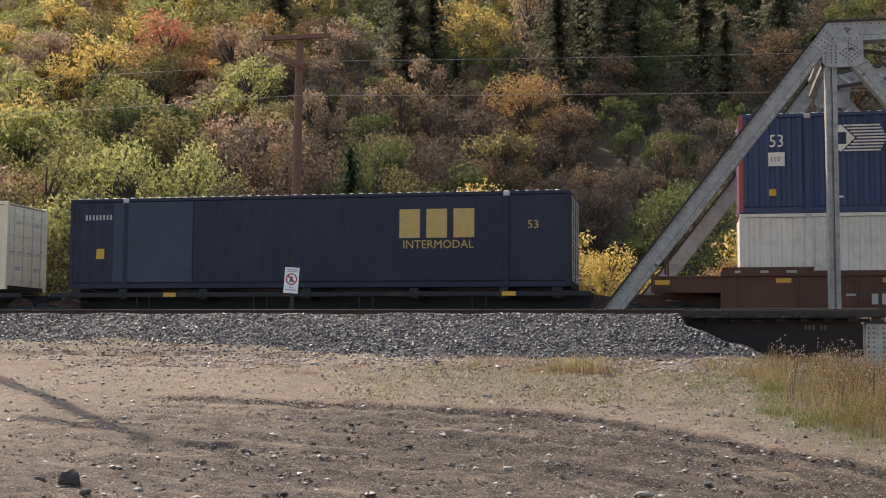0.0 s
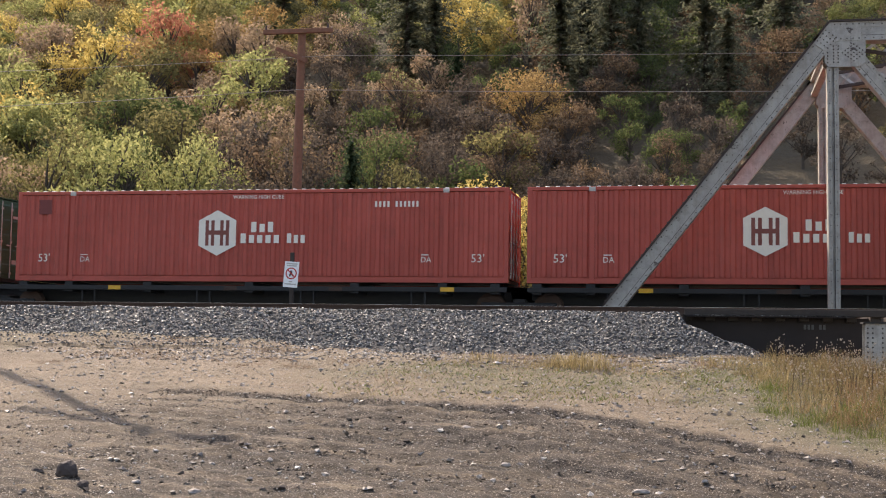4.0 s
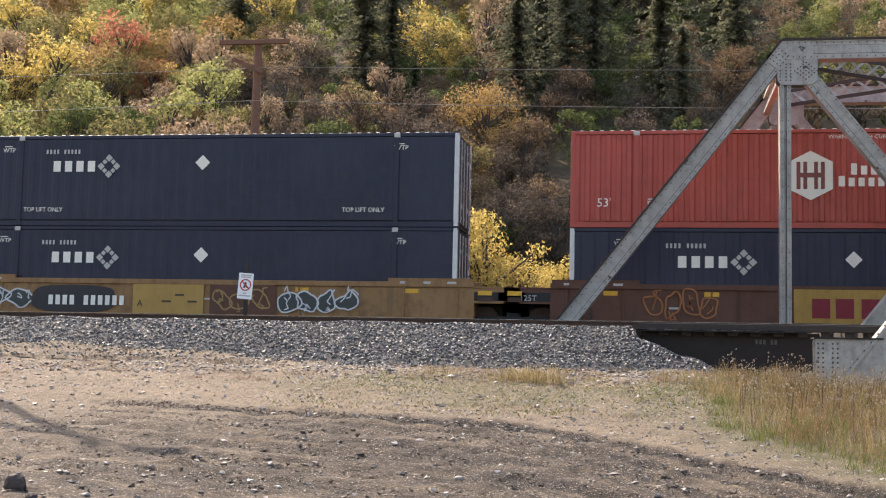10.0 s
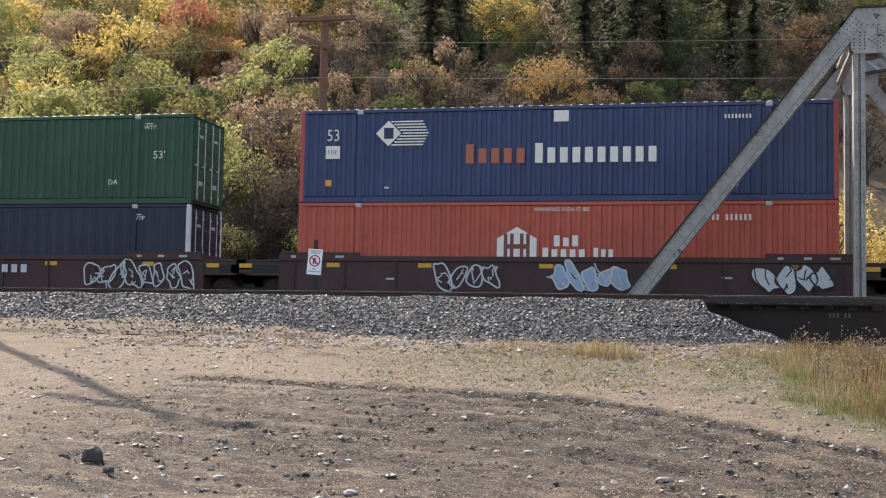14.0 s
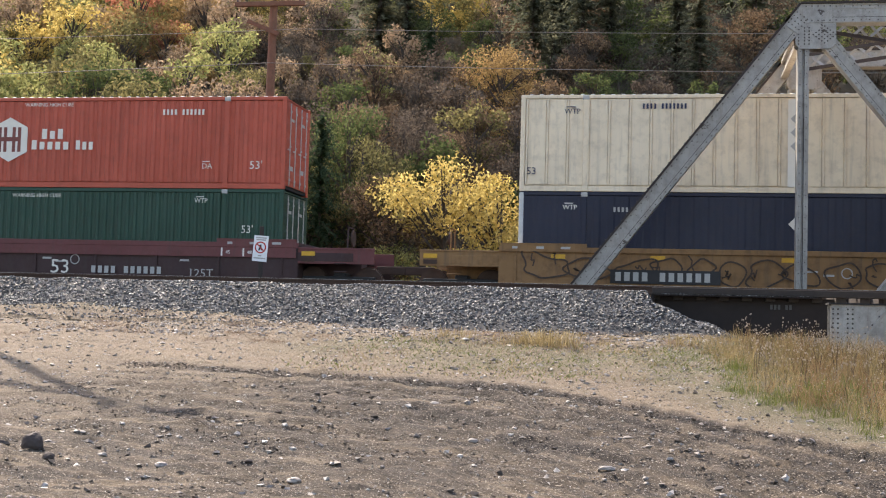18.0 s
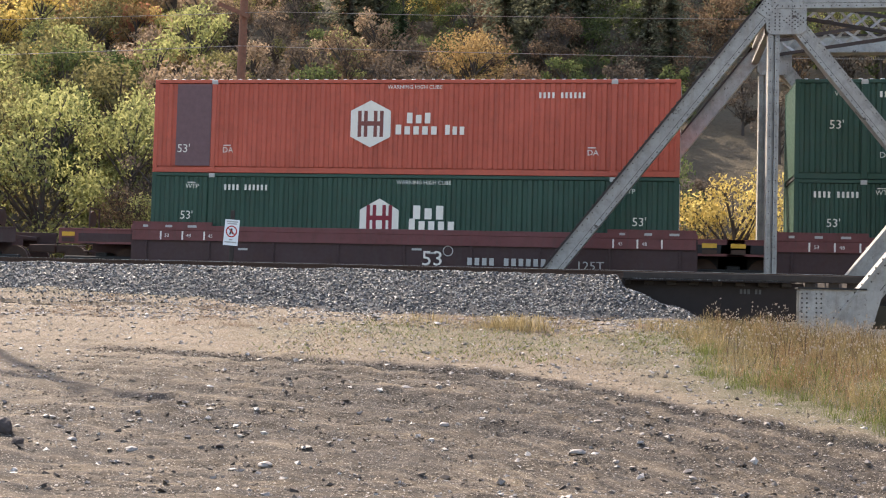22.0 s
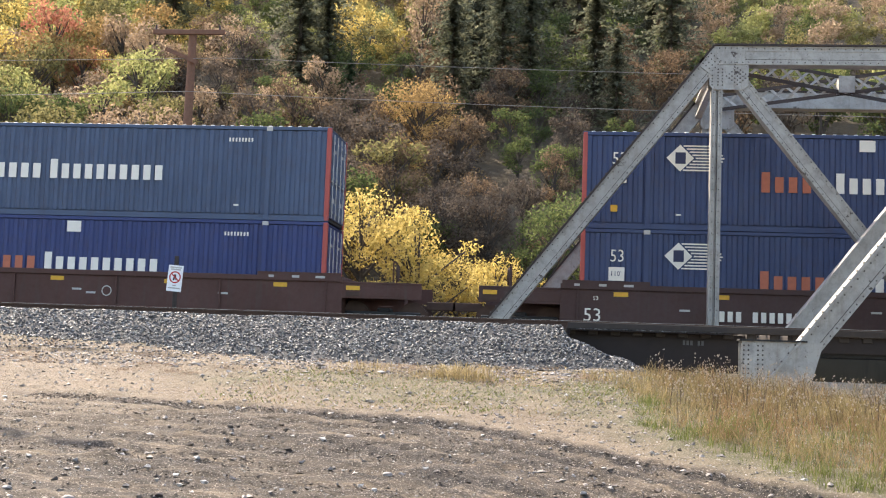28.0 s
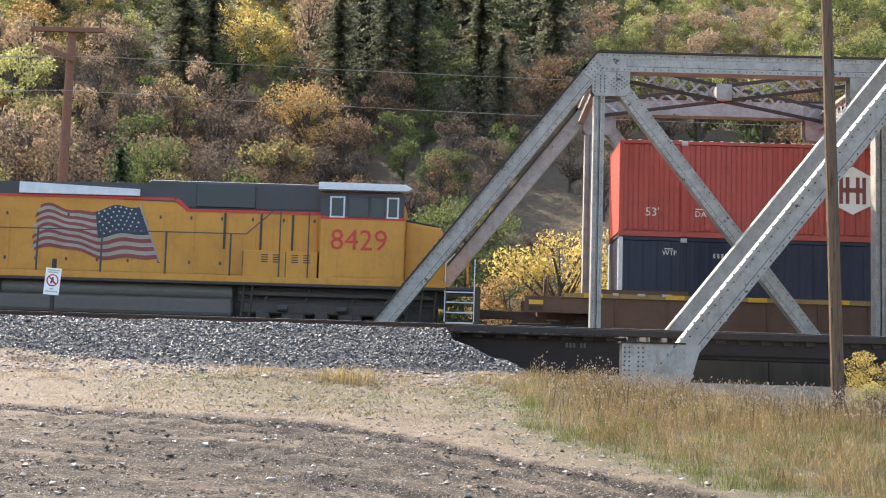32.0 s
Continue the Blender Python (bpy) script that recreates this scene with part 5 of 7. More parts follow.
def container(body, style="fold", posts=None, name_label="", doors="right", lift=True):
    """A 53-foot box: walls, rails, posts, roof, doors with lock rods. Near face at y 0, foot at z 0."""
    ct = thing("container", name_label, "shipping container", "containers on the train")
    pm = posts or body
    side = side_mesh(style)
    part("side_wall", side, body, ct)
    flip(part("side_wall", side, body, ct), LENGTH, WIDE)
    a = part("top_rail", top_rail_mesh(), body, ct)
    a.location.z = TALL - 0.115
    b = part("top_rail", top_rail_mesh(), body, ct)
    b.location.z = TALL - 0.115
    flip(b, LENGTH, WIDE)
    for y in (0.0, WIDE - 0.09):
        part("bottom_rail", box_mesh("bottom_rail", (0, 0, 0), (LENGTH, 0.09, 0.16), 0.008), body, ct).location = (0, y, 0)
    for x in (0.0, LENGTH - 0.14):
        for y in (-0.006, WIDE - 0.134):
            part("corner_post", box_mesh("corner_post", (0, 0, 0.02), (0.14, 0.14, TALL - 0.02), 0.015), pm, ct).location = (x, y, 0)
    if lift:
        for x in (1.86, LENGTH - 2.0):
            for y in (-0.012, WIDE - 0.128):
                p = part("lift_post", box_mesh("lift_post", (0, 0, 0.02), (0.15, 0.14, TALL - 0.02), 0.012), body, ct)
                p.location = (x, y, 0)
                for z in (0.02, TALL - 0.16):
                    part("casting", box_mesh("casting", (-0.02, -0.004, 0), (0.17, 0.06, 0.14), 0.012), M_GREYLET if z > 1 else body, p).location = (0, 0, z)
    part("roof", box_mesh("roof", (0.02, 0.03, TALL - 0.08), (LENGTH - 0.02, WIDE - 0.03, TALL - 0.045), 0.0), body, ct)
    part("floor", box_mesh("floor", (0.05, 0.05, 0.03), (LENGTH - 0.05, WIDE - 0.05, 0.15), 0.0), M_BLACK, ct)
    part("front_wall", box_mesh("front_wall", (0.02, 0.14, 0.14), (0.07, WIDE - 0.14, TALL - 0.1), 0.0), body, ct)
    for k in (0, 1):
        dr = part("door", door_mesh(), body, ct)
        dr.location = (LENGTH - 0.06, 0.14 + k * (WIDE - 0.28) / 2, 0.14)
        for j in (0.28, 0.84):
            part("lock_rod", lock_rod_mesh(), M_GREYLET, dr).location = (0.075, j, 0)
        for z in (0.5, 1.25, 2.05):
            part("placard", box_mesh("placard", (0.052, 0.42, 0), (0.058, 0.72, 0.22), 0), M_GREYLET, dr).location = (0, 0, z)
    return ct


@functools.lru_cache(None)
def door_mesh():
    h, w = TALL - 0.26, (WIDE - 0.28) / 2
    prof = [(0.05, 0.0), (0.05, 0.1)]
    for k in range(5):
        z = 0.12 + k * 0.5
        prof += [(0.05, z), (0.068, z + 0.05), (0.068, z + 0.33), (0.05, z + 0.38)]
    prof.append((0.05, h))
    verts = [(x, y, z) for x, z in prof for y in (0.005, w - 0.005)] + [(0, 0.005, 0), (0, w - 0.005, 0), (0, 0.005, h), (0, w - 0.005, h)]
    n = len(prof)
    faces = [(2 * k, 2 * k + 1, 2 * k + 3, 2 * k + 2) for k in range(n - 1)]
    m = 2 * n
    faces += [(m, m + 2, m + 3, m + 1), (0, m, m + 1, 1), (m - 2, m - 1, m + 3, m + 2)]
    return from_lists("door", verts, faces)


@functools.lru_cache(None)
def lock_rod_mesh():
    bm = cyl((0, 0, 0.02), (0, 0, TALL - 0.3), 0.02, None, 6)
    for z in (0.15, 1.2, 2.3):
        add_box(bm, (-0.03, -0.04, z), (0.03, 0.04, z + 0.07))
    add_box(bm, (0.0, -0.25, 1.1), (0.03, 0.0, 1.14))
    return mesh_of("lock_rod", bm)


# lettering and marks on the near face
def words(ct, s, x, z, size, material=None, wide=1.0, y=-0.006):
    ob = part("lettering", text_mesh(s, size, wide), material or M_WHITE, ct)
    ob.location = (x, y, z)
    if s == "WTP":
        shape(ct, "mark_bar", rect(x + 0.06, z + size * 0.86, x + size * 1.55, z + size * 0.99), material or M_WHITE, y)
    return ob


def shape(ct, name, pts, material, y=-0.004, thick=0.004, label=""):
    return part(name, plate(pts, y, thick), material, ct, label)


def rect(x0, z0, x1, z1):
    return [(x0, z0), (x1, z0), (x1, z1), (x0, z1)]


def add_glyph(bm, x, z, w, h, kind, y, st):
    """One plain block of a word-mark."""
    add_plate(bm, rect(x, z, x + w, z + h), y)


def wordmark(ct, x, z, w, h, pattern, material, stroke=0.3, y=-0.008, name="wordmark", gap=0.3, tall=1.0):
    """A row of plain blocks of the word-mark's size and colour; capitals in the pattern are taller."""
    gap = max(gap, 0.38)
    bm = bmesh.new()
    n = len(pattern)
    step = w / n
    for k, ch in enumerate(pattern):
        if ch != " ":
            hh = h * (tall if ch.isupper() else 1.0)
            add_glyph(bm, x + k * step, z, step * (1 - gap), hh, ch.lower(), y, step * stroke)
    ob = part(name, bm, material, ct)
    ob["kind"] = "stuff"
    return ob


def number_bars(ct, x, z, n=10, w=0.13, h=0.19, material=None):
    bm = bmesh.new()
    for k in range(n):
        if n > 8 and k == 4:
            continue
        add_glyph(bm, x + k * w, z, w * 0.52, h * 0.92, "oui"[k * 7 % 3], -0.007, w * 0.2)
    ob = part("number_stencil", bm, material or M_WHITE, ct)
    ob["kind"] = "stuff"
    return ob


def hexagon(cx, cz, rx, rz):
    return [(cx + rx * a, cz + rz * b) for a, b in ((-1, -0.55), (0, -1), (1, -0.55), (1, 0.55), (0, 1), (-1, 0.55))]


def hex_mark(ct, cx, cz, ink, house=False):
    pts = hexagon(cx, cz, 0.62, 0.72) if not house else [(cx - 0.6, cz - 0.72), (cx + 0.6, cz - 0.72), (cx + 0.6, cz + 0.25), (cx, cz + 0.6), (cx - 0.6, cz + 0.25)]
    base = shape(ct, "hexagon_mark", pts, M_WHITE, -0.006, 0.004, "off-white hexagonal mark")
    bm = bmesh.new()
    for dx in (-0.34, -0.15, 0.15, 0.34):
        add_plate(bm, rect(cx + dx - 0.055, cz - 0.40, cx + dx + 0.055, cz + 0.40), -0.011)
    add_plate(bm, rect(cx - 0.30, cz - 0.06, cx + 0.30, cz + 0.08), -0.0125)
    part("monogram", bm, ink, base)


def group_mark(ct, x, z, two=False):
    """Two rows of plain marks: a short word over a longer one."""
    if two:
        wordmark(ct, x + 0.12, z + 0.36, 1.05, 0.33, "UuO", M_WHITE, 0.3, gap=0.18, tall=1.25)
        wordmark(ct, x, z, 1.48, 0.30, "Onouo", M_WHITE, 0.3, gap=0.16, tall=1.25)
    else:
        wordmark(ct, x + 0.34, z + 0.34, 0.82, 0.26, "UuO", M_WHITE, 0.3, gap=0.18, tall=1.25)
        wordmark(ct, x, z, 1.36, 0.25, "Onouo", M_WHITE, 0.3, gap=0.16, tall=1.2)
        wordmark(ct, x + 1.52, z, 0.66, 0.25, "Ino", M_WHITE, 0.28, gap=0.2, tall=1.2)


def diamond(cx, cz, r):
    return [(cx, cz - r), (cx + r, cz), (cx, cz + r), (cx - r, cz)]


def flat_mark(ct, cx, cz, r=0.24, material=None):
    shape(ct, "diamond_mark", diamond(cx, cz, r), material or M_WHITE, -0.008, 0.004, "pale diamond mark")


def lattice_mark(ct, x, z):
    """A five-mark word with a latticed diamond after it."""
    wordmark(ct, x, z - 0.17, 1.55, 0.34, "unnb", M_WHITE, 0.2, gap=0.14)
    cx = x + 1.87
    bm = bmesh.new()
    for dx, dz in ((0, 0.26), (0, -0.26), (0.26, 0), (-0.26, 0)):
        add_plate(bm, diamond(cx + dx, z + dz, 0.12), -0.008)
    for dx, dz in ((0.14, 0.14), (-0.14, 0.14), (0.14, -0.14), (-0.14, -0.14)):
        add_plate(bm, diamond(cx + dx, z + dz, 0.085), -0.008)
    part("lattice_diamond", bm, M_GREYLET, ct)["kind"] = "stuff"


def yellow_panel(ct, x, z):
    base = shape(ct, "yellow_panel", rect(x, z, x + 1.42, z + 0.95), OCHRE, -0.006, 0.004, "ochre yellow panel")
    bm = bmesh.new()
    add_plate(bm, rect(x + 0.11, z + 0.10, x + 0.49, z + 0.84), -0.012)
    part("panel_mark", bm, HEXDARK, base)
    bm = bmesh.new()
    add_plate(bm, rect(x + 0.57, z + 0.22, x + 0.93, z + 0.68), -0.012)
    add_plate(bm, rect(x + 1.0, z + 0.12, x + 1.28, z + 0.70), -0.012)
    part("panel_mark", bm, DARKBLUE, base)


def streak_mark(ct, x, z):
    """A white diamond with speed lines running off it."""
    bm = bmesh.new()
    add_plate(bm, diamond(x, z, 0.40), -0.008)
    for k in range(9):
        zz = z - 0.36 + k * 0.09
        x0 = x + 0.05 + 0.40 - abs(zz - z)
        add_plate(bm, rect(x0, zz - 0.022, x + 1.28 - 0.18 * abs(zz - z) / 0.36, zz + 0.022), -0.008)
    ob = part("streak_mark", bm, M_WHITE, ct)
    ob["kind"] = "stuff"
    part("inner_mark", plate(rect(x - 0.14, z - 0.17, x + 0.16, z + 0.17), -0.012), DARKBLUE, ob)


def stack_words(ct, x, z, first=None):
    wordmark(ct, x, z, 1.95, 0.46, "Onoob", first or M_WHITE, 0.34, tall=1.3, gap=0.1)
    wordmark(ct, x + 2.12, z, 3.74, 0.46, "Otnonntoni", M_WHITE, 0.34, tall=1.3, gap=0.1)


def small_marks(ct, foot=True, wtp=True, lo_sd=False):
    if foot:
        words(ct, "53'", 0.78, 0.62, 0.36)
        words(ct, "53'", LENGTH - 1.15, 0.62, 0.36)
    if wtp:
        for x in (2.25, LENGTH - 2.7):
            words(ct, "DA", x, 0.62, 0.24)
            shape(ct, "mark_bar", rect(x + 0.02, 0.83, x + 0.26, 0.86), M_WHITE, -0.006)


def hub_red(unit_label, tone=C_RED, num_x=12.2, blue_spot=False, house=False):
    ct = container(paint("hub_red_%d" % int(tone[0] * 100), tone, 0.3, 0.5), "fold", None, unit_label)
    hex_mark(ct, 6.9, 1.53, HEXRED, house)
    group_mark(ct, 7.68, 1.21)
    words(ct, "WARNING HIGH CUBE", 7.4, 2.6, 0.17, None, 0.95)
    number_bars(ct, num_x, 2.32, 11)
    small_marks(ct)
    if blue_spot:
        for dx, dz in ((-0.95, 2.2), (-0.65, 1.98), (-1.2, 1.95)):
            flat_mark(ct, 6.9 + dx, dz, 0.28, CYAN)
    return ct


def hub_green(unit_label, tone=C_GREEN, cx=7.3, house=False):
    ct = container(paint("hub_green_%d" % int(tone[0] * 1000), tone, 0.25, 0.5), "fold", None, unit_label)
    hex_mark(ct, cx, 1.56, MAROON, house)
    group_mark(ct, cx + 0.92, 1.19, True)
    words(ct, "WARNING HIGH CUBE", cx + 0.5, 2.6, 0.17, None, 0.95)
    number_bars(ct, 2.35, 2.36, 11)
    words(ct, "53'", 0.95, 1.45, 0.36)
    words(ct, "53'", LENGTH - 1.35, 1.45, 0.36)
    for x in (2.35, LENGTH - 2.9):
        words(ct, "DA", x, 0.62, 0.24)
    words(ct, "WTP", 1.1, 2.4, 0.2)
    words(ct, "WTP", LENGTH - 1.7, 2.4, 0.2)
    return ct


def emp_green(unit_label, tone=C_GREEN, px=4.52, diamond_x=3.75):
    ct = container(paint("box_green_%d" % int(tone[1] * 1000), tone, 0.25, 0.5), "fine", None, unit_label)
    yellow_panel(ct, px, 1.53)
    flat_mark(ct, diamond_x, 2.18, 0.24)
    words(ct, "WARNING HIGH CUBE", 7.1, 2.58, 0.17, None, 0.95)
    number_bars(ct, 0.55, 2.36, 10)
    words(ct, "53'", 0.9, 1.52, 0.34)
    words(ct, "53'", LENGTH - 1.35, 1.52, 0.34)
    for x in (2.25, LENGTH - 2.9):
        words(ct, "WTP", x, 2.45, 0.2)
        words(ct, "DA", x, 0.66, 0.24)
    words(ct, "TOP LIFT ONLY", LENGTH - 1.65, 0.66, 0.13)
    return ct


def navy_box(unit_label, mark_x=None, diamond_x=8.08, top=True, mark_z=1.9):
    ct = container(paint("navy_paint", C_NAVY, 0.2, 0.45), "flat", paint("white_posts", (0.60, 0.60, 0.56), 0.4, 0.6), unit_label)
    if mark_x is not None:
        lattice_mark(ct, mark_x, mark_z)
    if diamond_x is not None:
        flat_mark(ct, diamond_x, 2.0, 0.24)
    number_bars(ct, 2.8, 2.3, 10, 0.12, 0.15, M_GREYLET)
    for x in (1.3, LENGTH - 2.0):
        words(ct, "WTP", x, 2.36, 0.2)
    if top:
        words(ct, "TOP LIFT ONLY", 2.1, 0.45, 0.2, None, 0.95)
        words(ct, "TOP LIFT ONLY", LENGTH - 3.6, 0.45, 0.2, None, 0.95)
    return ct


def pacer(unit_label, tone, first=None, words_x=5.2, sticker=True):
    ct = container(paint("pacer_blue_%d" % int(tone[2] * 1000), tone, 0.3, 0.5), "fold", paint("red_posts", (0.42, 0.08, 0.06), 0.4, 0.55), unit_label)
    words(ct, "53", 0.86, 1.92, 0.52, None, 0.85)
    if sticker:
        shape(ct, "sticker", rect(0.84, 1.36, 1.30, 1.76), M_WHITE, -0.006)
        words(ct, "110'", 0.88, 1.5, 0.2, DARKBLUE, 1.0, -0.011)
        shape(ct, "sticker", rect(7.97, 2.40, 8.42, 2.74), M_WHITE, -0.006)
    streak_mark(ct, 2.85, 2.13)
    stack_words(ct, words_x, 1.16, first)
    number_bars(ct, 12.97, 2.40, 8, 0.1, 0.13)
    shape(ct, "sticker", rect(0.85, 0.50, 1.05, 0.70), AMBER, -0.006)
    for x in (2.75, 13.2):
        shape(ct, "mark_bar", rect(x, 0.42, x + 0.16, 0.47), M_WHITE, -0.006)
    return ct


def csx_box(unit_label, tone, ink, mark_x, sx):
    ct = container(paint("box_%d" % int(tone[0] * 1000), tone, 0.16, 0.5), "fine" if tone != C_NAVY else "flat", None, unit_label)
    bm = bmesh.new()
    for k in range(3):
        add_glyph(bm, mark_x + k * 0.84, 1.50, 0.64, 0.88, "oob"[k], -0.008, 0.25)
    part("wordmark", bm, ink, ct)
    words(ct, "INTERMODAL", mark_x + 0.1, 1.18, 0.36, ink, 0.98)
    words(ct, "53", sx, 1.75, 0.36, ink)
    number_bars(ct, 0.55 if sx > 8 else 13.1, 2.2, 8, 0.12, 0.18, M_GREYLET if sx > 8 else DARKBLUE)
    shape(ct, "sticker", rect(0.95, 0.95, 1.22, 1.28), AMBER, -0.006)
    return ct


def white_posted(unit_label):
    ct = container(paint("white_box_paint", C_WHITE, 0.35, 0.5), "post", None, unit_label)
    p = shape(ct, "decal", rect(7.75, 0.17, 8.23, 2.72), plain("clean_white", (0.80, 0.74, 0.63), 0.5, 0, 0.08), -0.004, 0.004, "cleaner white strip")
    for k in range(3):
        shape(ct, "diamond_mark", diamond(7.99, 2.15 - k * 0.4, 0.17), M_GREYLET, -0.012)
    g = shape(ct, "panel_rest", rect(11.63, 1.75, 11.92, 2.64), DARKBLUE, -0.012)
    h = shape(ct, "panel_rest", rect(12.54, 1.75, 12.96, 2.64), GOLD, -0.012)
    part("panel_mark", plate(rect(12.56, 1.95, 12.8, 2.45), -0.018), SKYBLUE, h)
    words(ct, "WTP", 1.3, 2.32, 0.22, DARKBLUE)
    words(ct, "WTP", LENGTH - 2.0, 2.38, 0.22, DARKBLUE)
    words(ct, "53", 0.2, 0.5, 0.3, DARKBLUE)
    number_bars(ct, 3.6, 2.46, 12, 0.11, 0.17, DARKBLUE)
    return ct


def grey_box(unit_label, tone=C_GREY):
    ct = container(paint("grey_box_%d" % int(tone[0] * 100), tone, 0.35, 0.5), "fold", None, unit_label)
    words(ct, "53'", LENGTH - 1.15, 0.6, 0.32, DARKBLUE)
    words(ct, "HC", LENGTH - 1.15, 0.3, 0.28, DARKBLUE)
    return ct


# ---- rail cars ----
@functools.lru_cache(None)
def wheel_mesh():
    bm = cyl((0, -0.06, 0), (0, 0.06, 0), 0.44, None, 22)
    add_cyl(bm, (0, 0.05, 0), (0, 0.09, 0), 0.47, None, 22)
    add_cyl(bm, (0, -0.1, 0), (0, -0.05, 0), 0.12, None, 12)
    return mesh_of("wheel", bm)


@functools.lru_cache(None)
def truck_frame_mesh(y):
    bm = bmesh.new()
    add_box(bm, (-1.15, y - 0.08, 0.36), (1.15, y + 0.08, 0.60), 0.03)
    add_box(bm, (-0.42, y - 0.1, 0.16), (0.42, y + 0.1, 0.40), 0.03)
    for x in (-0.9, 0.9):
        add_box(bm, (x - 0.17, y - 0.12, 0.28), (x + 0.17, y + 0.12, 0.52), 0.03)
    for x in (-0.24, -0.08, 0.08, 0.24):
        add_cyl(bm, (x, y - 0.11, 0.22), (x, y - 0.11, 0.42), 0.06, None, 8)
    return mesh_of("side_frame", bm)


def truck(car, x):
    """A two-axle truck under a car whose floor stands at rail height 0."""
    tk = part("truck", box((x - 0.2, -0.9, 0.35), (x + 0.2, 0.9, 0.72), 0.03), M_BLACK, car)
    for y in (-1.0, 1.0):
        part("side_frame", truck_frame_mesh(y), M_BLACK, tk).location = (x, 0, 0)
    for dx in (-0.88, 0.88):
        for y in (-0.75, 0.75):
            w = part("wheel", wheel_mesh(), M_RUST, tk)
            w.location = (x + dx, y, 0.45)
            if y > 0:
                w.rotation_euler = (0, 0, math.pi)
    return tk


def add_stroke(bm, pts, w, y):
    """A sprayed line of width w through the points."""
    for (x0, z0), (x1, z1) in zip(pts, pts[1:]):
        dx, dz = x1 - x0, z1 - z0
        n = math.hypot(dx, dz) or 1
        ox, oz = -dz / n * w / 2, dx / n * w / 2
        add_plate(bm, [(x0 - ox, z0 - oz), (x1 - ox, z1 - oz), (x1 + ox, z1 + oz), (x0 + ox, z0 + oz)], y, 0.001)


def rounded(pts, times=2):
    """A closed outline with its corners cut smooth."""
    for _ in range(times):
        out = []
        for (x0, z0), (x1, z1) in zip(pts, pts[1:] + pts[:1]):
            out += [(x0 * 0.75 + x1 * 0.25, z0 * 0.75 + z1 * 0.25), (x0 * 0.25 + x1 * 0.75, z0 * 0.25 + z1 * 0.75)]
        pts = out
    return pts


def graffiti(car, x0, x1, z0, z1, seed, fill, ink, y, wide=0.42):
    """Sprayed overlapping shapes with thick wandering outlines, no words."""
    rng = random.Random(seed)
    h = z1 - z0
    n = max(2, int((x1 - x0) / wide))
    w = (x1 - x0) / n
    a, b = bmesh.new(), bmesh.new()
    for k in range(n):
        cx, cz = x0 + w * (k + 0.5), (z0 + z1) / 2 + rng.uniform(-0.06, 0.06)
        rx, rz, t = w * rng.uniform(0.5, 0.72), h / 2 * rng.uniform(0.72, 1.0), rng.uniform(-0.45, 0.45)
        pts = []
        m = rng.randint(7, 11)
        for j in range(m):
            ang = j / m * 6.2832 + rng.uniform(-0.2, 0.2)
            r = rng.uniform(0.55, 1.25)
            pts.append((cx + rx * r * math.cos(ang) + t * rz * r * math.sin(ang), cz + rz * r * math.sin(ang)))
        pts = rounded(pts)
        if fill is not None:
            add_plate(a, pts, y - 0.0012 - 0.0005 * k, 0.001)
        add_stroke(b, pts + pts[:1], 0.05, y - 0.0035 - 0.0005 * k)
        for _ in range(2):
            sx, sz = cx + rng.uniform(-0.4, 0.4) * w, cz + rng.uniform(-0.3, 0.1) * h
            line = [(sx, sz)]
            for _ in range(4):
                sx, sz = sx + rng.uniform(-0.13, 0.16), min(z1, max(z0, sz + rng.uniform(-0.2, 0.26)))
                line.append((sx, sz))
            add_stroke(b, line, 0.038, y - 0.0036 - 0.0005 * k)
    if fill is not None:
        part("graffiti_fill", a, fill, car)["kind"] = "stuff"
    else:
        a.free()
    part("graffiti_outline", b, ink, car)["kind"] = "stuff"


SPRAY_W = plain("white_spray", (0.52, 0.52, 0.50), 0.6, 0, 0.2)
SPRAY_B = plain("pale_blue_spray", (0.30, 0.38, 0.46), 0.6, 0, 0.2)
SPRAY_K = plain("black_spray", (0.03, 0.028, 0.027), 0.6)
SPRAY_D = plain("faded_black_spray", (0.06, 0.038, 0.025), 0.6, 0, 0.4)
SPRAY_G = plain("dark_green_grey_spray", (0.045, 0.052, 0.045), 0.6, 0, 0.3)
SPRAY_O = plain("orange_spray", (0.32, 0.12, 0.04), 0.6)
SPRAY_T = plain("tan_spray", (0.30, 0.19, 0.07), 0.6, 0, 0.3)


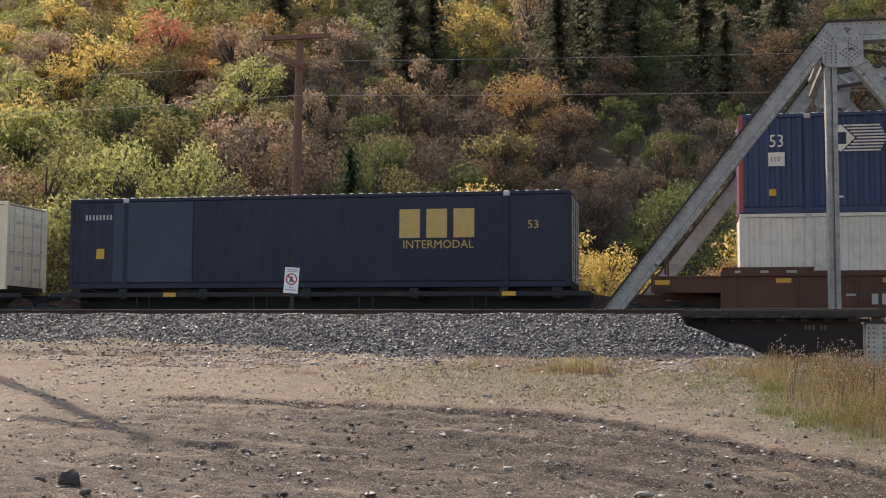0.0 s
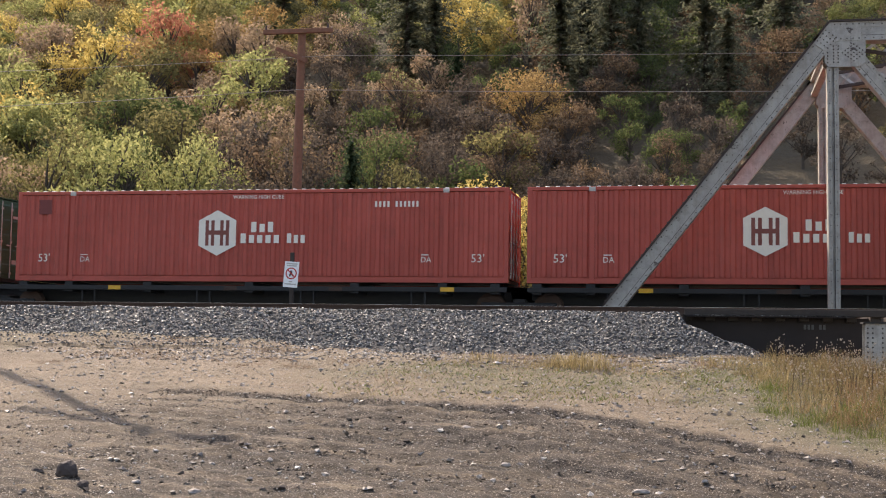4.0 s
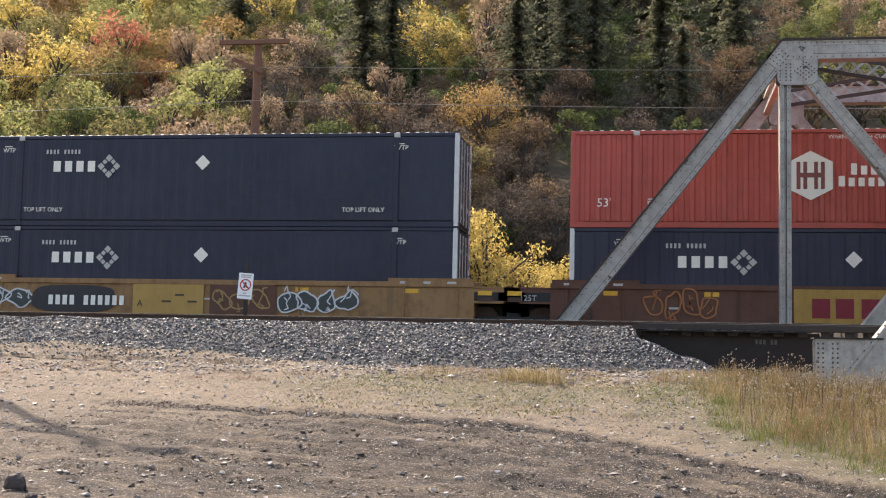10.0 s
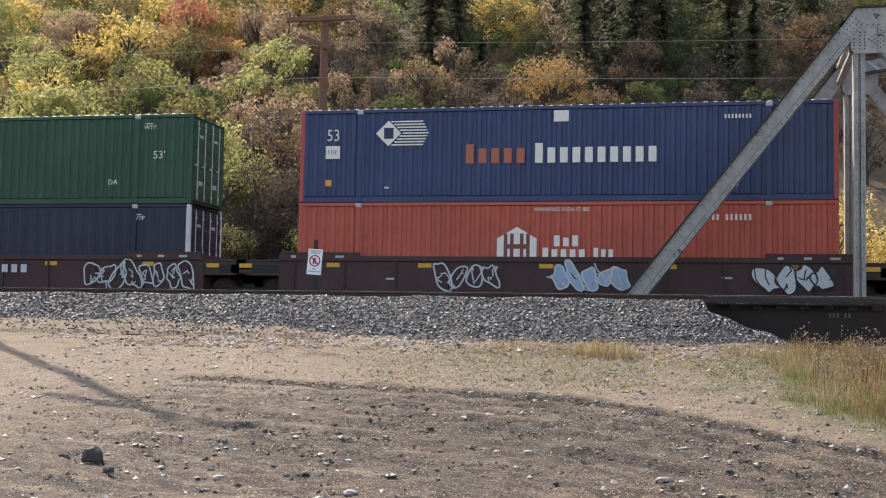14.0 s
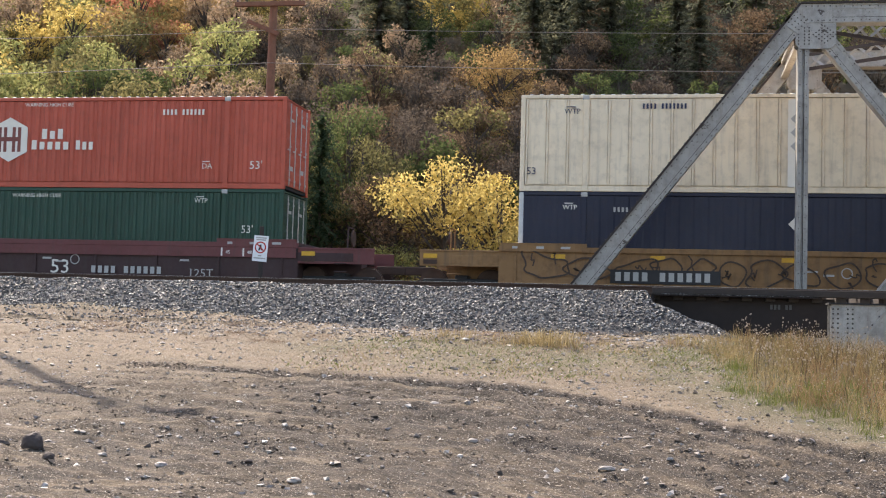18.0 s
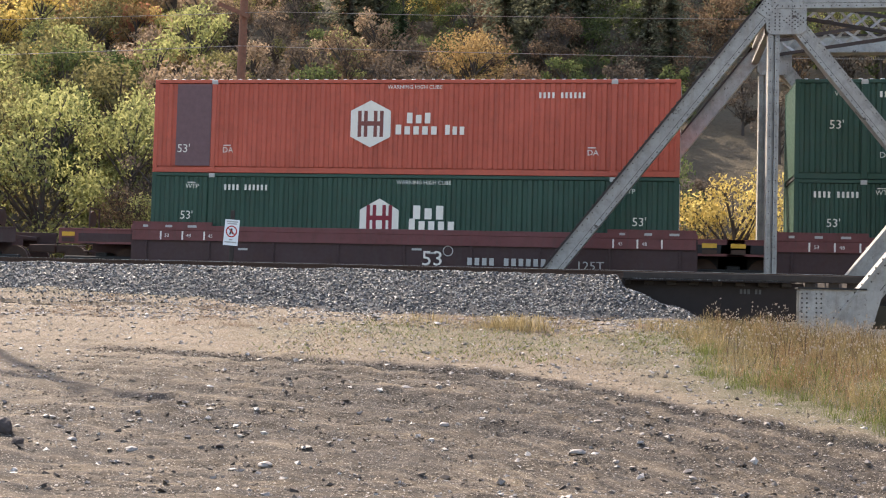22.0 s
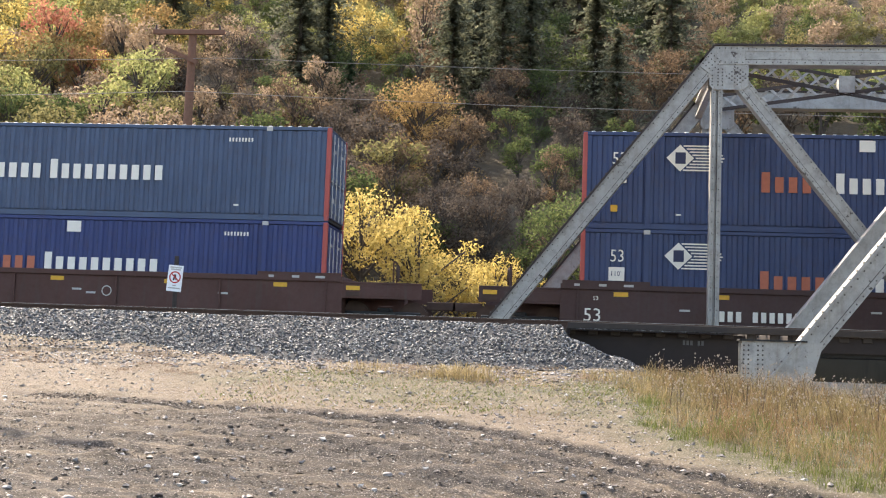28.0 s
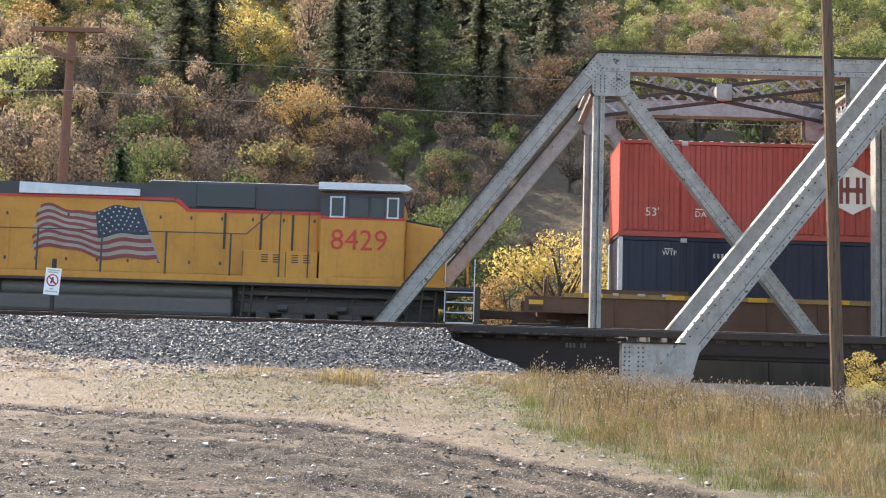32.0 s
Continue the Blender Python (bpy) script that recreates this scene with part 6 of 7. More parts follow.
def well_car(body, label, lead, trail, top=4.03, chord=None, ribs=11, low=0.42, stripe=AMBER, style="sill"):
    """A well car for one 53-foot stack. x 0 is the stack's foot end; lead and trail: room to the next car, and if its own truck stands there."""
    H = top - FAR_RAIL
    car = thing("well_car", label, "rail car", "well cars")
    x0, x1 = -0.55, LENGTH + 0.55
    for s in (-1, 1):
        y = s * 1.40
        bm = bmesh.new()
        add_box(bm, (x0, y - 0.02, low), (x1, y + 0.02, H - 0.05))
        add_box(bm, (x0, y - 0.09, low), (x1, y + 0.09, low + 0.1), 0.01)
        sill = part("side_sill", bm, body, car)
        part("top_chord", box((x0, y - 0.075, H - 0.16), (x1, y + 0.075, H), 0.012), chord or body, sill)
        if s < 0:
            for k in range(ribs):
                x = x0 + 0.5 + (x1 - x0 - 1.0) * k / (ribs - 1)
                part("rib", box_mesh("rib", (-0.03, -0.05, low + 0.1), (0.03, 0.0, H - 0.16), 0.008), body, sill).location = (x, y - 0.02, 0)
    part("well_floor", boxes([((x0, -1.35, low - 0.1), (x1, -0.9, low + 0.02)), ((x0, 0.9, low - 0.1), (x1, 1.35, low + 0.02))] + [((x, -1.35, low - 0.08), (x + 0.3, 1.35, low)) for x in np.arange(0.4, LENGTH, 2.5)]), M_BLACK, car)
    for s, (room, own) in ((-1, lead), (1, trail)):
        e = x0 if s < 0 else x1
        a, b = sorted((e, e + s * min(1.75, room / 2 - 0.15)))
        pf = part("end_platform", boxes([((a, -1.3, H - 0.42), (b, 1.3, H - 0.30)), ((a, -0.35, 0.55), (b, 0.35, H - 0.42)), ((a, -1.42, H - 0.55), (b, -1.34, H - 0.28)), ((a, 1.34, H - 0.55), (b, 1.42, H - 0.28))], 0.01), body if own else M_BLACK, car)
        fa, fb = sorted((e, e + s * max(0.4, min(2.4, room / 2 - 0.32))))
        fin = part("side_fin", boxes([((fa, -1.415, H - 0.62), (fb, -1.385, H - 0.14)), ((fa, -1.44, H - 0.18), (fb, -1.36, H - 0.13))], 0.006), chord or body, car)
        part("side_fin", box((fa, 1.385, H - 0.62), (fb, 1.415, H - 0.14), 0.006), chord or body, car)
        lo, hi = sorted((e - s * 0.05, e - s * 2.6))
        part("end_riser", boxes([((lo, -1.483, H - 0.13), (hi, -1.395, H + 0.10)), ((lo, -1.493, H + 0.078), (hi, -1.385, H + 0.108))]), chord or body, car)
        for k in range(3):
            part("stencil_bar", box_mesh("stencil_bar", (0, -0.004, 0), (0.16 + 0.06 * k, 0, 0.07), 0), M_GREYLET, car).location = (lo + 0.35 + 0.72 * k, -1.486, H - 0.06)
        for k in range(2):
            part("reflector", box_mesh("reflector", (0, -0.006, 0), (0.42, 0, 0.13), 0), AMBER if k else M_RUST, fin).location = (fa + 0.12 + 0.0 * k, -1.442, H - 0.56 + 0.18 * k)
        part("bulkhead", box((min(e, e - s * 0.08), -1.3, low), (max(e, e - s * 0.08), 1.3, H + 0.02), 0.01), body, car)
        end = e + s * (room / 2 - 0.55)
        if own:
            truck(car, e + s * 1.2)
            part("coupler", box((min(end, end + s * 0.9), -0.12, 0.72), (max(end, end + s * 0.9), 0.12, 0.98), 0.02), M_RUST, car)
            for dz in (0.25, 0.5, 0.75):
                part("ladder_rung", cyl((e + s * 1.15, -1.44, H - 0.35 - dz), (e + s * 1.55, -1.44, H - 0.35 - dz), 0.015, None, 6), AMBER if style == "amber" else body, pf)
            part("stanchion", boxes([((e + s * 1.5 - 0.02, -1.2, H - 0.3), (e + s * 1.5 + 0.02, -1.16, H + 0.55)), ((e + s * 1.5 - 0.02, -0.5, H - 0.3), (e + s * 1.5 + 0.02, -0.46, H + 0.55)), ((e + s * 1.5 - 0.02, -1.2, H + 0.51), (e + s * 1.5 + 0.02, -0.46, H + 0.55))]), body, pf)
            part("brake_wheel", cyl((e + s * 1.55, -0.8, H + 0.2), (e + s * 1.60, -0.8, H + 0.2), 0.26, None, 16), M_RUST, pf)
        elif s < 0:
            truck(car, e - (room / 2 - 0.55) + 0.0)
    if stripe is not None:
        for x in (1.0, 3.9, 7.6, 11.2, 14.6):
            part("reflector", box_mesh("reflector", (0, -0.006, 0), (0.42, 0, 0.13), 0), stripe, car).location = (x, -1.422, H - 0.34)
    ring = bmesh.new()
    for k in range(16):
        t1, t2 = k / 16 * 6.2832, (k + 1) / 16 * 6.2832
        add_plate(ring, [(9.4 + math.cos(t1) * r1, H - 0.62 + math.sin(t1) * r1) if q == 0 else (9.4 + math.cos(t2) * r1, H - 0.62 + math.sin(t2) * r1) for q, r1 in ((0, 0.13), (0, 0.16), (1, 0.16), (1, 0.13))], -1.424, 0.003)
    part("ring_stencil", ring, M_GREYLET, car)
    for k, x in enumerate((2.9, 8.3, 8.75, 12.9)):
        part("stencil_bar", box_mesh("stencil_bar", (0, -0.004, 0), (0.3, 0, 0.06), 0), M_GREYLET, car).location = (x, -1.422, H - 0.72 + 0.1 * (k % 2))
    return car


def spine_car(label, lead, trail):
    """A low skeleton car: a centre sill with cross arms that carry one box high."""
    car = thing("spine_car", label, "rail car", "spine cars")
    H = SINGLE - FAR_RAIL
    x0, x1 = -0.6, LENGTH + 0.6
    part("centre_sill", boxes([((x0, -0.32, H - 0.62), (x1, 0.32, H - 0.16)), ((x0, -0.45, H - 0.2), (x1, 0.45, H - 0.15))], 0.01), M_BLACK, car)
    part("side_rail", boxes([((x0, -1.36, H - 0.28), (x1, -1.24, H - 0.13)), ((x0, 1.24, H - 0.28), (x1, 1.36, H - 0.13))], 0.01), M_BLACK, car)
    for x in (0.3, 1.9, 4.6, 8.0, 11.4, LENGTH - 2.0, LENGTH - 0.4):
        part("cross_arm", box((x - 0.14, -1.32, H - 0.34), (x + 0.14, 1.32, H - 0.02), 0.01), M_BLACK, car)
    for x in (2.4, 6.3, 9.7, 13.2):
        part("rung", boxes([((x - 0.02, -1.35, 0.38), (x + 0.02, -1.31, H - 0.28)), ((x + 0.4, -1.35, 0.38), (x + 0.44, -1.31, H - 0.28)), ((x, -1.35, 0.38), (x + 0.42, -1.31, 0.42))]), M_BLACK, car)
        part("reflector", box_mesh("reflector", (0, -0.006, 0), (0.42, 0, 0.13), 0), AMBER if x > 12 or x < 3 else M_RUST, car).location = (x + 0.9, -1.362, H - 0.27)
    truck(car, x0 - lead / 2 + 0.6 if lead < 3 else x0 - 1.2)
    if trail > 3:
        truck(car, x1 + 1.2)
    return car


# ---- the consist, from the head towards the tail ----
def put(ct, s, z):
    if z != LOWER:
        part("roof_ribs", roof_rib_mesh(), M_ROOF, ct, "bare silver rib ends along the roof edge")["kind"] = "stuff"
    return rolls(ct, s, FACE_Y, z)


def put_car(car, s):
    return rolls(car, s, FAR_Y, FAR_RAIL)


B_RUSTY = paint("rusty_brown_car", (0.115, 0.052, 0.032), 0.6, 0.8)
B_TTX = paint("ochre_car", (0.27, 0.145, 0.058), 0.7, 0.75)
B_MAROON = paint("dark_maroon_car", (0.062, 0.03, 0.026), 0.5, 0.7)
B_BNSF = paint("brown_red_car", (0.062, 0.032, 0.027), 0.5, 0.7)
B_REDTOP = paint("faded_red_chord", (0.16, 0.05, 0.045), 0.5, 0.65)
B_DARKCAR = paint("sooty_maroon_car", (0.06, 0.032, 0.029), 0.5, 0.75)
B_FEC = paint("rust_red_car", (0.085, 0.038, 0.028), 0.6, 0.75)
B_OLDTTX = paint("brown_ochre_car", (0.125, 0.066, 0.04), 0.55, 0.75)


def consist():
    # S: where each stack's tail end stands at the start
    S = UNITS
    # 0: head stack, seen only as it leaves
    put(pacer("dark blue corrugated container stacked on a white one", C_BLUE, None), S[0], UPPER)
    put(grey_box("white corrugated container low in a rusty well car", (0.74, 0.67, 0.56)), S[0], LOWER)
    car = well_car(B_RUSTY, "rusty brown well car carrying a blue and a white container", (4.6, True), (3.3, False))
    put_car(car, S[0])
    wordmark(car, 3.6, 0.62, 3.0, 0.3, "booo ooouoo", M_GREYLET, 0.3, -1.43)
    # 1-5: single boxes on skeleton cars
    c = put(csx_box("dark navy container with a gold word-mark on a skeleton car", C_NAVY, GOLD, 10.93, 14.86), S[1], SINGLE)
    shape(c, "repainted_patch", rect(1.52, 0.2, 4.21, 2.75), paint("faded_navy", (0.035, 0.048, 0.07), 0.3, 0.6), 0.004, 0.003, "faded blue repair patch")
    put(csx_box("cream corrugated container with a dark blue word-mark", C_CREAM, DARKBLUE, 2.45, 0.86), S[2], SINGLE)
    put(hub_red("red corrugated container with a white hexagon mark", C_RED, 11.8), S[3], SINGLE)
    c = put(hub_red("red corrugated container with a dark patched corner", C_RED, 12.0), S[4], SINGLE)
    shape(c, "repair_patch", rect(0.75, 2.15, 1.2, 2.62), plain("dark_red_patch", (0.16, 0.035, 0.03), 0.6), 0.002, 0.004)
    c = put(emp_green("green ribbed container with an ochre panel on a skeleton car", C_GREEN2), S[5], SINGLE)
    for k in range(1, 6):
        put_car(spine_car("low black skeleton car under a single container", S[k] - S[k + 1] - LENGTH, S[k - 1] - S[k] - LENGTH), S[k])
    # 6-8: articulated rusty and ochre well cars
    put(navy_box("dark navy container with white corner posts and a white word-mark", 3.05, None, True), S[6], UPPER)
    put(navy_box("dark navy container with white corner posts in a rusty well car", 10.82, 8.08, False), S[6], LOWER)
    car = put_car(well_car(B_RUSTY, "rusty brown well car with pale bubble graffiti", (3.3, False), (5.0, True)), S[6])
    graffiti(car, 4.4, 7.2, 0.55, 1.42, 4, SPRAY_W, SPRAY_K, -1.47)
    wordmark(car, 9.7, 0.72, 2.7, 0.30, "booo ooouoo", M_GREYLET, 0.3, -1.475)
    put(hub_red("red corrugated container with a white hexagon mark", C_RED, 11.9), S[7], UPPER)
    put(navy_box("dark navy container with white posts below a red one", 3.15, 8.08, False), S[7], LOWER)
    car = put_car(well_car(B_RUSTY, "rusty brown well car with a yellow panel and graffiti", (3.4, False), (3.3, False)), S[7])
    p = shape(car, "yellow_panel", rect(6.4, 0.5, 9.1, 1.48), paint("ochre_panel", (0.42, 0.24, 0.05), 0.4, 0.6), -1.478, 0.004, "ochre yellow panel")
    q = bmesh.new()
    for x in (6.9, 7.55, 8.25):
        add_plate(q, rect(x, 0.66, x + 0.5, 1.22), -1.484)
    part("panel_mark", q, MAROON, p)
    words(car, "53", 0.2, 0.5, 0.55, SPRAY_K, 1.0, -1.476)
    words(car, "125T", -1.45, 1.05, 0.24, M_GREYLET, 1.0, -1.445)
    graffiti(car, 10.3, 11.6, 0.55, 1.3, 9, None, SPRAY_W, -1.475)
    graffiti(car, 2.2, 4.3, 0.5, 1.4, 12, None, SPRAY_O, -1.475)
    put(navy_box("dark navy container with white corner posts and a white word-mark", 3.06, 8.04, True), S[8], UPPER)
    put(navy_box("dark navy container low in an ochre well car", 3.15, 8.1, False), S[8], LOWER)
    car = put_car(well_car(B_TTX, "ochre well car covered with graffiti", (7.5, True), (3.4, False)), S[8])
    wordmark(car, 3.2, 0.75, 2.6, 0.3, "booo ooouoo", M_WHITE, 0.3, -1.49)
    part("black_panel", plate(rounded([(2.65, 0.5), (5.35, 0.5), (5.45, 1.1), (5.2, 1.36), (3.0, 1.38), (2.6, 1.1)]), -1.482, 0.004), SPRAY_K, car)
    graffiti(car, 0.0, 2.7, 0.5, 1.42, 3, SPRAY_G, SPRAY_W, -1.475, 0.7)
    shape(car, "clean_panel", rect(6.0, 0.52, 8.3, 1.42), paint("clean_ochre", (0.40, 0.235, 0.06), 0.25, 0.6), -1.478, 0.004, "cleaner yellow panel")
    shape(car, "rusty_panel", rect(8.5, 0.52, 10.6, 1.42), B_RUSTY, -1.474, 0.004, "rust-brown panel")
    words(car, "A", 6.15, 0.72, 0.3, SPRAY_K, 0.9, -1.486)
    for j in range(3):
        shape(car, "stencil_bar", rect(6.95 + 0.42 * j, 0.86 + 0.2 * (j % 2), 7.25 + 0.42 * j, 0.92 + 0.2 * (j % 2)), SPRAY_D, -1.486)
    graffiti(car, 8.6, 10.4, 0.6, 1.35, 7, None, SPRAY_T, -1.479, 0.5)
    graffiti(car, 10.7, 13.2, 0.5, 1.42, 8, SPRAY_G, SPRAY_W, -1.475, 0.6)
    # 9-11: dark maroon three-unit car
    put(pacer("blue corrugated container with red corner posts", C_BLUE, None, 5.12, False), S[9], UPPER)
    put(grey_box("pale grey corrugated container below a blue one"), S[9], LOWER)
    car = put_car(well_car(B_MAROON, "dark maroon well car with white graffiti", (3.3, False), (7.5, True)), S[9])
    graffiti(car, 1.0, 5.0, 0.5, 1.42, 14, None, SPRAY_W, -1.475)
    words(car, "ASK MEME", 5.3, 1.02, 0.33, SPRAY_W, 1.4, -1.476)
    words(car, "53", 0.15, 0.5, 0.55, SPRAY_T, 1.0, -1.476)
    put(pacer("blue corrugated container with a faded red and white word-mark", C_BLUE, RUSTRED, 5.3), S[10], UPPER)
    c = put(hub_red("red corrugated container with a white house mark", C_RED2, 12.36, False, True), S[10], LOWER)
    car = put_car(well_car(B_MAROON, "dark maroon well car with pale blue graffiti", (3.5, False), (3.3, False)), S[10])
    graffiti(car, 4.4, 6.4, 0.45, 1.45, 15, None, SPRAY_W, -1.475)
    graffiti(car, 8.0, 10.2, 0.55, 1.4, 16, SPRAY_B, SPRAY_W, -1.475)
    graffiti(car, 13.9, 16.0, 0.5, 1.4, 17, SPRAY_W, SPRAY_K, -1.475)
    put(hub_green("bright green corrugated container above a navy one", C_GREEN2, 7.05), S[11], UPPER)
    put(navy_box("dark navy container with white posts below a green one", 3.3, None, False), S[11], LOWER)
    car = put_car(well_car(B_MAROON, "dark maroon well car with blue bubble graffiti", (7.6, True), (3.5, False)), S[11])
    graffiti(car, 3.6, 7.0, 0.5, 1.4, 18, SPRAY_B, SPRAY_W, -1.475)
    graffiti(car, 12.7, 16.4, 0.45, 1.4, 19, None, SPRAY_W, -1.475)
    wordmark(car, 8.3, 1.0, 2.4, 0.26, "ouu uoo", SPRAY_W, 0.18, -1.475)
    # 12: lone ochre car
    put(white_posted("weathered white posted container above a navy one"), S[12], UPPER)
    put(navy_box("dark navy container with white posts below a white one", 10.75, 8.02, False), S[12], LOWER)
    car = put_car(well_car(B_TTX, "ochre well car with black outline graffiti along its side", (7.3, True), (7.6, True), 4.03, None, 3), S[12])
    graffiti(car, 0.2, 2.6, 0.48, 1.40, 23, None, SPRAY_D, -1.475, 0.8)
    graffiti(car, 3.0, 8.6, 0.48, 1.40, 24, None, SPRAY_D, -1.475, 0.9)
    graffiti(car, 9.0, 15.9, 0.48, 1.40, 25, None, SPRAY_D, -1.475, 0.85)
    shape(car, "black_panel", rect(2.75, 0.55, 5.9, 0.95), SPRAY_K, -1.488)
    wordmark(car, 2.9, 0.62, 2.8, 0.26, "booo ooouoo", M_GREYLET, 0.3, -1.495)
    shape(car, "placard_frame", rect(LENGTH + 0.7, 1.0, LENGTH + 1.3, 1.38), M_WHITE, -1.445)
    shape(car, "placard", rect(LENGTH + 0.75, 1.05, LENGTH + 1.25, 1.33), B_RUSTY, -1.45)
    # 13-15: red-topped three-unit car
    put(hub_red("red corrugated container with a teal mark by its hexagon", C_RED2, 12.1, True), S[13], UPPER)
    put(emp_green("green ribbed container with an ochre panel low in a red-topped car"), S[13], LOWER)
    put(hub_green("dark green corrugated container with a white hexagon mark"), S[14], UPPER)
    put(emp_green("dark green ribbed container with an ochre panel", C_GREEN, 4.52, 3.8), S[14], LOWER)
    c = put(hub_red("orange-red corrugated container with a grey repair band", C_RED2, 12.0), S[15], UPPER)
    shape(c, "repair_band", rect(0.73, 0.2, 1.85, 2.75), plain("grey_primer", (0.15, 0.085, 0.085), 0.7, 0, 0.3), -0.002, 0.003, "grey primer band")
    c = put(hub_green("dark green corrugated container with a white house mark", C_GREEN, 7.25, True), S[15], LOWER)
    for k, lt in ((13, ((3.3, False), (7.3, True))), (14, ((3.3, False), (3.3, False))), (15, ((7.4, True), (3.3, False)))):
        car = put_car(well_car(B_DARKCAR, "sooty maroon well car with a faded red top chord", lt[0], lt[1], 4.03, B_REDTOP, 9), S[k])
        for s in (-1.475,):
            shape(car, "red_band", rect(-0.5, 1.12, LENGTH + 0.5, 1.42), B_REDTOP, -1.482, 0.004, "faded red band")
        words(car, "53", 4.5 if k == 14 else 8.6, 0.52, 0.62, M_WHITE, 1.1, -1.49)
        words(car, "125T", 13.2, 0.48, 0.36, M_GREYLET, 1.1, -1.485)
        for x, num in ((0.55, "53"), (1.25, "48"), (1.95, "45"), (LENGTH - 1.75, "45"), (LENGTH - 1.05, "48")):
            words(car, num, x, 1.22, 0.15, M_WHITE, 1.0, -1.49)
        wordmark(car, 10.0, 0.55, 2.4, 0.22, "booo ooouoo", M_GREYLET, 0.28, -1.485)
        for x in (0.4, 1.1, 1.8, LENGTH - 1.9, LENGTH - 1.2, LENGTH - 0.5):
            shape(car, "load_mark", rect(x, 1.14, x + 0.05, 1.40), M_WHITE, -1.488)
    # 16-18: brown-red three-unit car
    put(navy_box("dark navy container with white posts above a red one", 3.02, 7.95, True), S[16], UPPER)
    c = put(hub_red("orange-red corrugated container with a white house mark and patches", C_RED2, 12.54, False, True), S[16], LOWER)
    shape(c, "repair_band", rect(4.3, 0.2, 5.55, 2.75), plain("dull_red_patch", (0.20, 0.05, 0.045), 0.7), -0.002, 0.003)
    put(hub_green("dark green corrugated container with a white hexagon mark", C_GREEN, 7.10), S[17], UPPER)
    put(emp_green("dark green ribbed container with an ochre panel", C_GREEN, 4.12, 11.14), S[17], LOWER)
    put(pacer("blue corrugated container with a red and white word-mark", C_BLUE, RUSTRED, 5.2), S[18], UPPER)
    put(pacer("blue corrugated container low in the car, red and white word-mark", C_BLUE, RUSTRED, 5.2), S[18], LOWER)
    for k, lt in ((16, ((3.2, False), (7.4, True))), (17, ((3.3, False), (3.2, False))), (18, ((7.5, True), (3.3, False)))):
        car = put_car(well_car(B_BNSF, "brown-red well car with white lettering", lt[0], lt[1], 4.03, None, 2), S[k])
        wordmark(car, 3.8, 0.60, 2.6, 0.3, "booo oouooo", M_WHITE, 0.3, -1.48)
        q = bmesh.new()
        for j in range(4):
            x = 9.6 + j * 0.72
            add_plate(q, [(x, 0.62), (x + 0.5, 0.62), (x + 0.68, 0.98), (x + 0.18, 0.98)], -1.48)
        add_plate(q, rect(9.3, 0.5, 12.4, 0.56), -1.48)
        part("slanted_wordmark", q, GOLD if k == 16 else M_WHITE, car)
        words(car, "53", 0.12, 0.5, 0.55, M_WHITE, 1.0, -1.48)
        for x, num in ((0.4, "53"), (LENGTH - 2.3, "40"), (LENGTH - 1.6, "45"), (LENGTH - 1.1, "48"), (LENGTH - 0.4, "53")):
            words(car, num, x, 1.12, 0.17, M_WHITE, 1.0, -1.48)
    # 19-20: lone cars
    put(pacer("faded blue corrugated container with a white word-mark", C_FADED, None, 5.19, False), S[19], UPPER)
    put(pacer("blue corrugated container with a red and white word-mark", (0.026, 0.043, 0.135), RUSTRED, 5.19), S[19], LOWER)
    car = put_car(well_car(B_FEC, "rust-red well car with white lettering", (7.5, True), (7.5, True), 4.03, None, 6), S[19])
    wordmark(car, 3.6, 0.95, 1.9, 0.28, "boo ooouo", M_WHITE, 0.3, -1.48)
    put(hub_red("red corrugated container with a white hexagon mark", C_RED, 11.9), S[20], UPPER)
    put(navy_box("dark navy container with white posts below a red one", 10.86, 8.12, False), S[20], LOWER)
    car = put_car(well_car(B_OLDTTX, "brown well car with yellow stripes along its top chord", (5.0, True), (7.5, True), 3.97, None, 12, 0.42, None), S[20])
    part("chord_band", box((-1.6, -1.485, 1.37), (LENGTH + 1.6, -1.478, 1.50)), paint("ochre_chord", (0.30, 0.19, 0.06), 0.5, 0.7), car)
    for x in np.arange(-1.0, LENGTH + 1, 2.4):
        part("reflector", box_mesh("reflector", (0, -0.006, 0), (0.55, 0, 0.13), 0), AMBER, car).location = (x, -1.488, 1.375)


# ---- the locomotive at the tail ----
L_YELLOW = paint("armour_yellow", (0.52, 0.235, 0.03), 0.28, 0.5)
L_GREY = paint("engine_grey", (0.05, 0.05, 0.052), 0.35, 0.55)
L_RED = plain("signal_red", (0.48, 0.04, 0.03), 0.5)
# pale trim colour; on the hatch and visor it stands in for sunlight
L_PALE = plain("pale_trim_with_painted_sun", (0.55, 0.57, 0.58), 0.45)
L_GLASS = plain("dark_cab_glass", (0.012, 0.014, 0.016), 0.08, 0, 0.1)
L_STEEL = plain("underframe_steel", (0.055, 0.045, 0.037), 0.7, 0, 0.4)


def loop_hull(pts, y0, y1, bev=0.06):
    """A solid from an (x, z) outline between two y's, with chamfered edges."""
    bm = bmesh.new()
    add_plate(bm, pts, y0, y1 - y0)
    if bev:
        es = [e for e in bm.edges if abs(e.verts[0].co.y - e.verts[1].co.y) < 1e-6]
        bmesh.ops.bevel(bm, geom=es, offset=bev, segments=2, affect="EDGES", profile=0.5)
    return bm


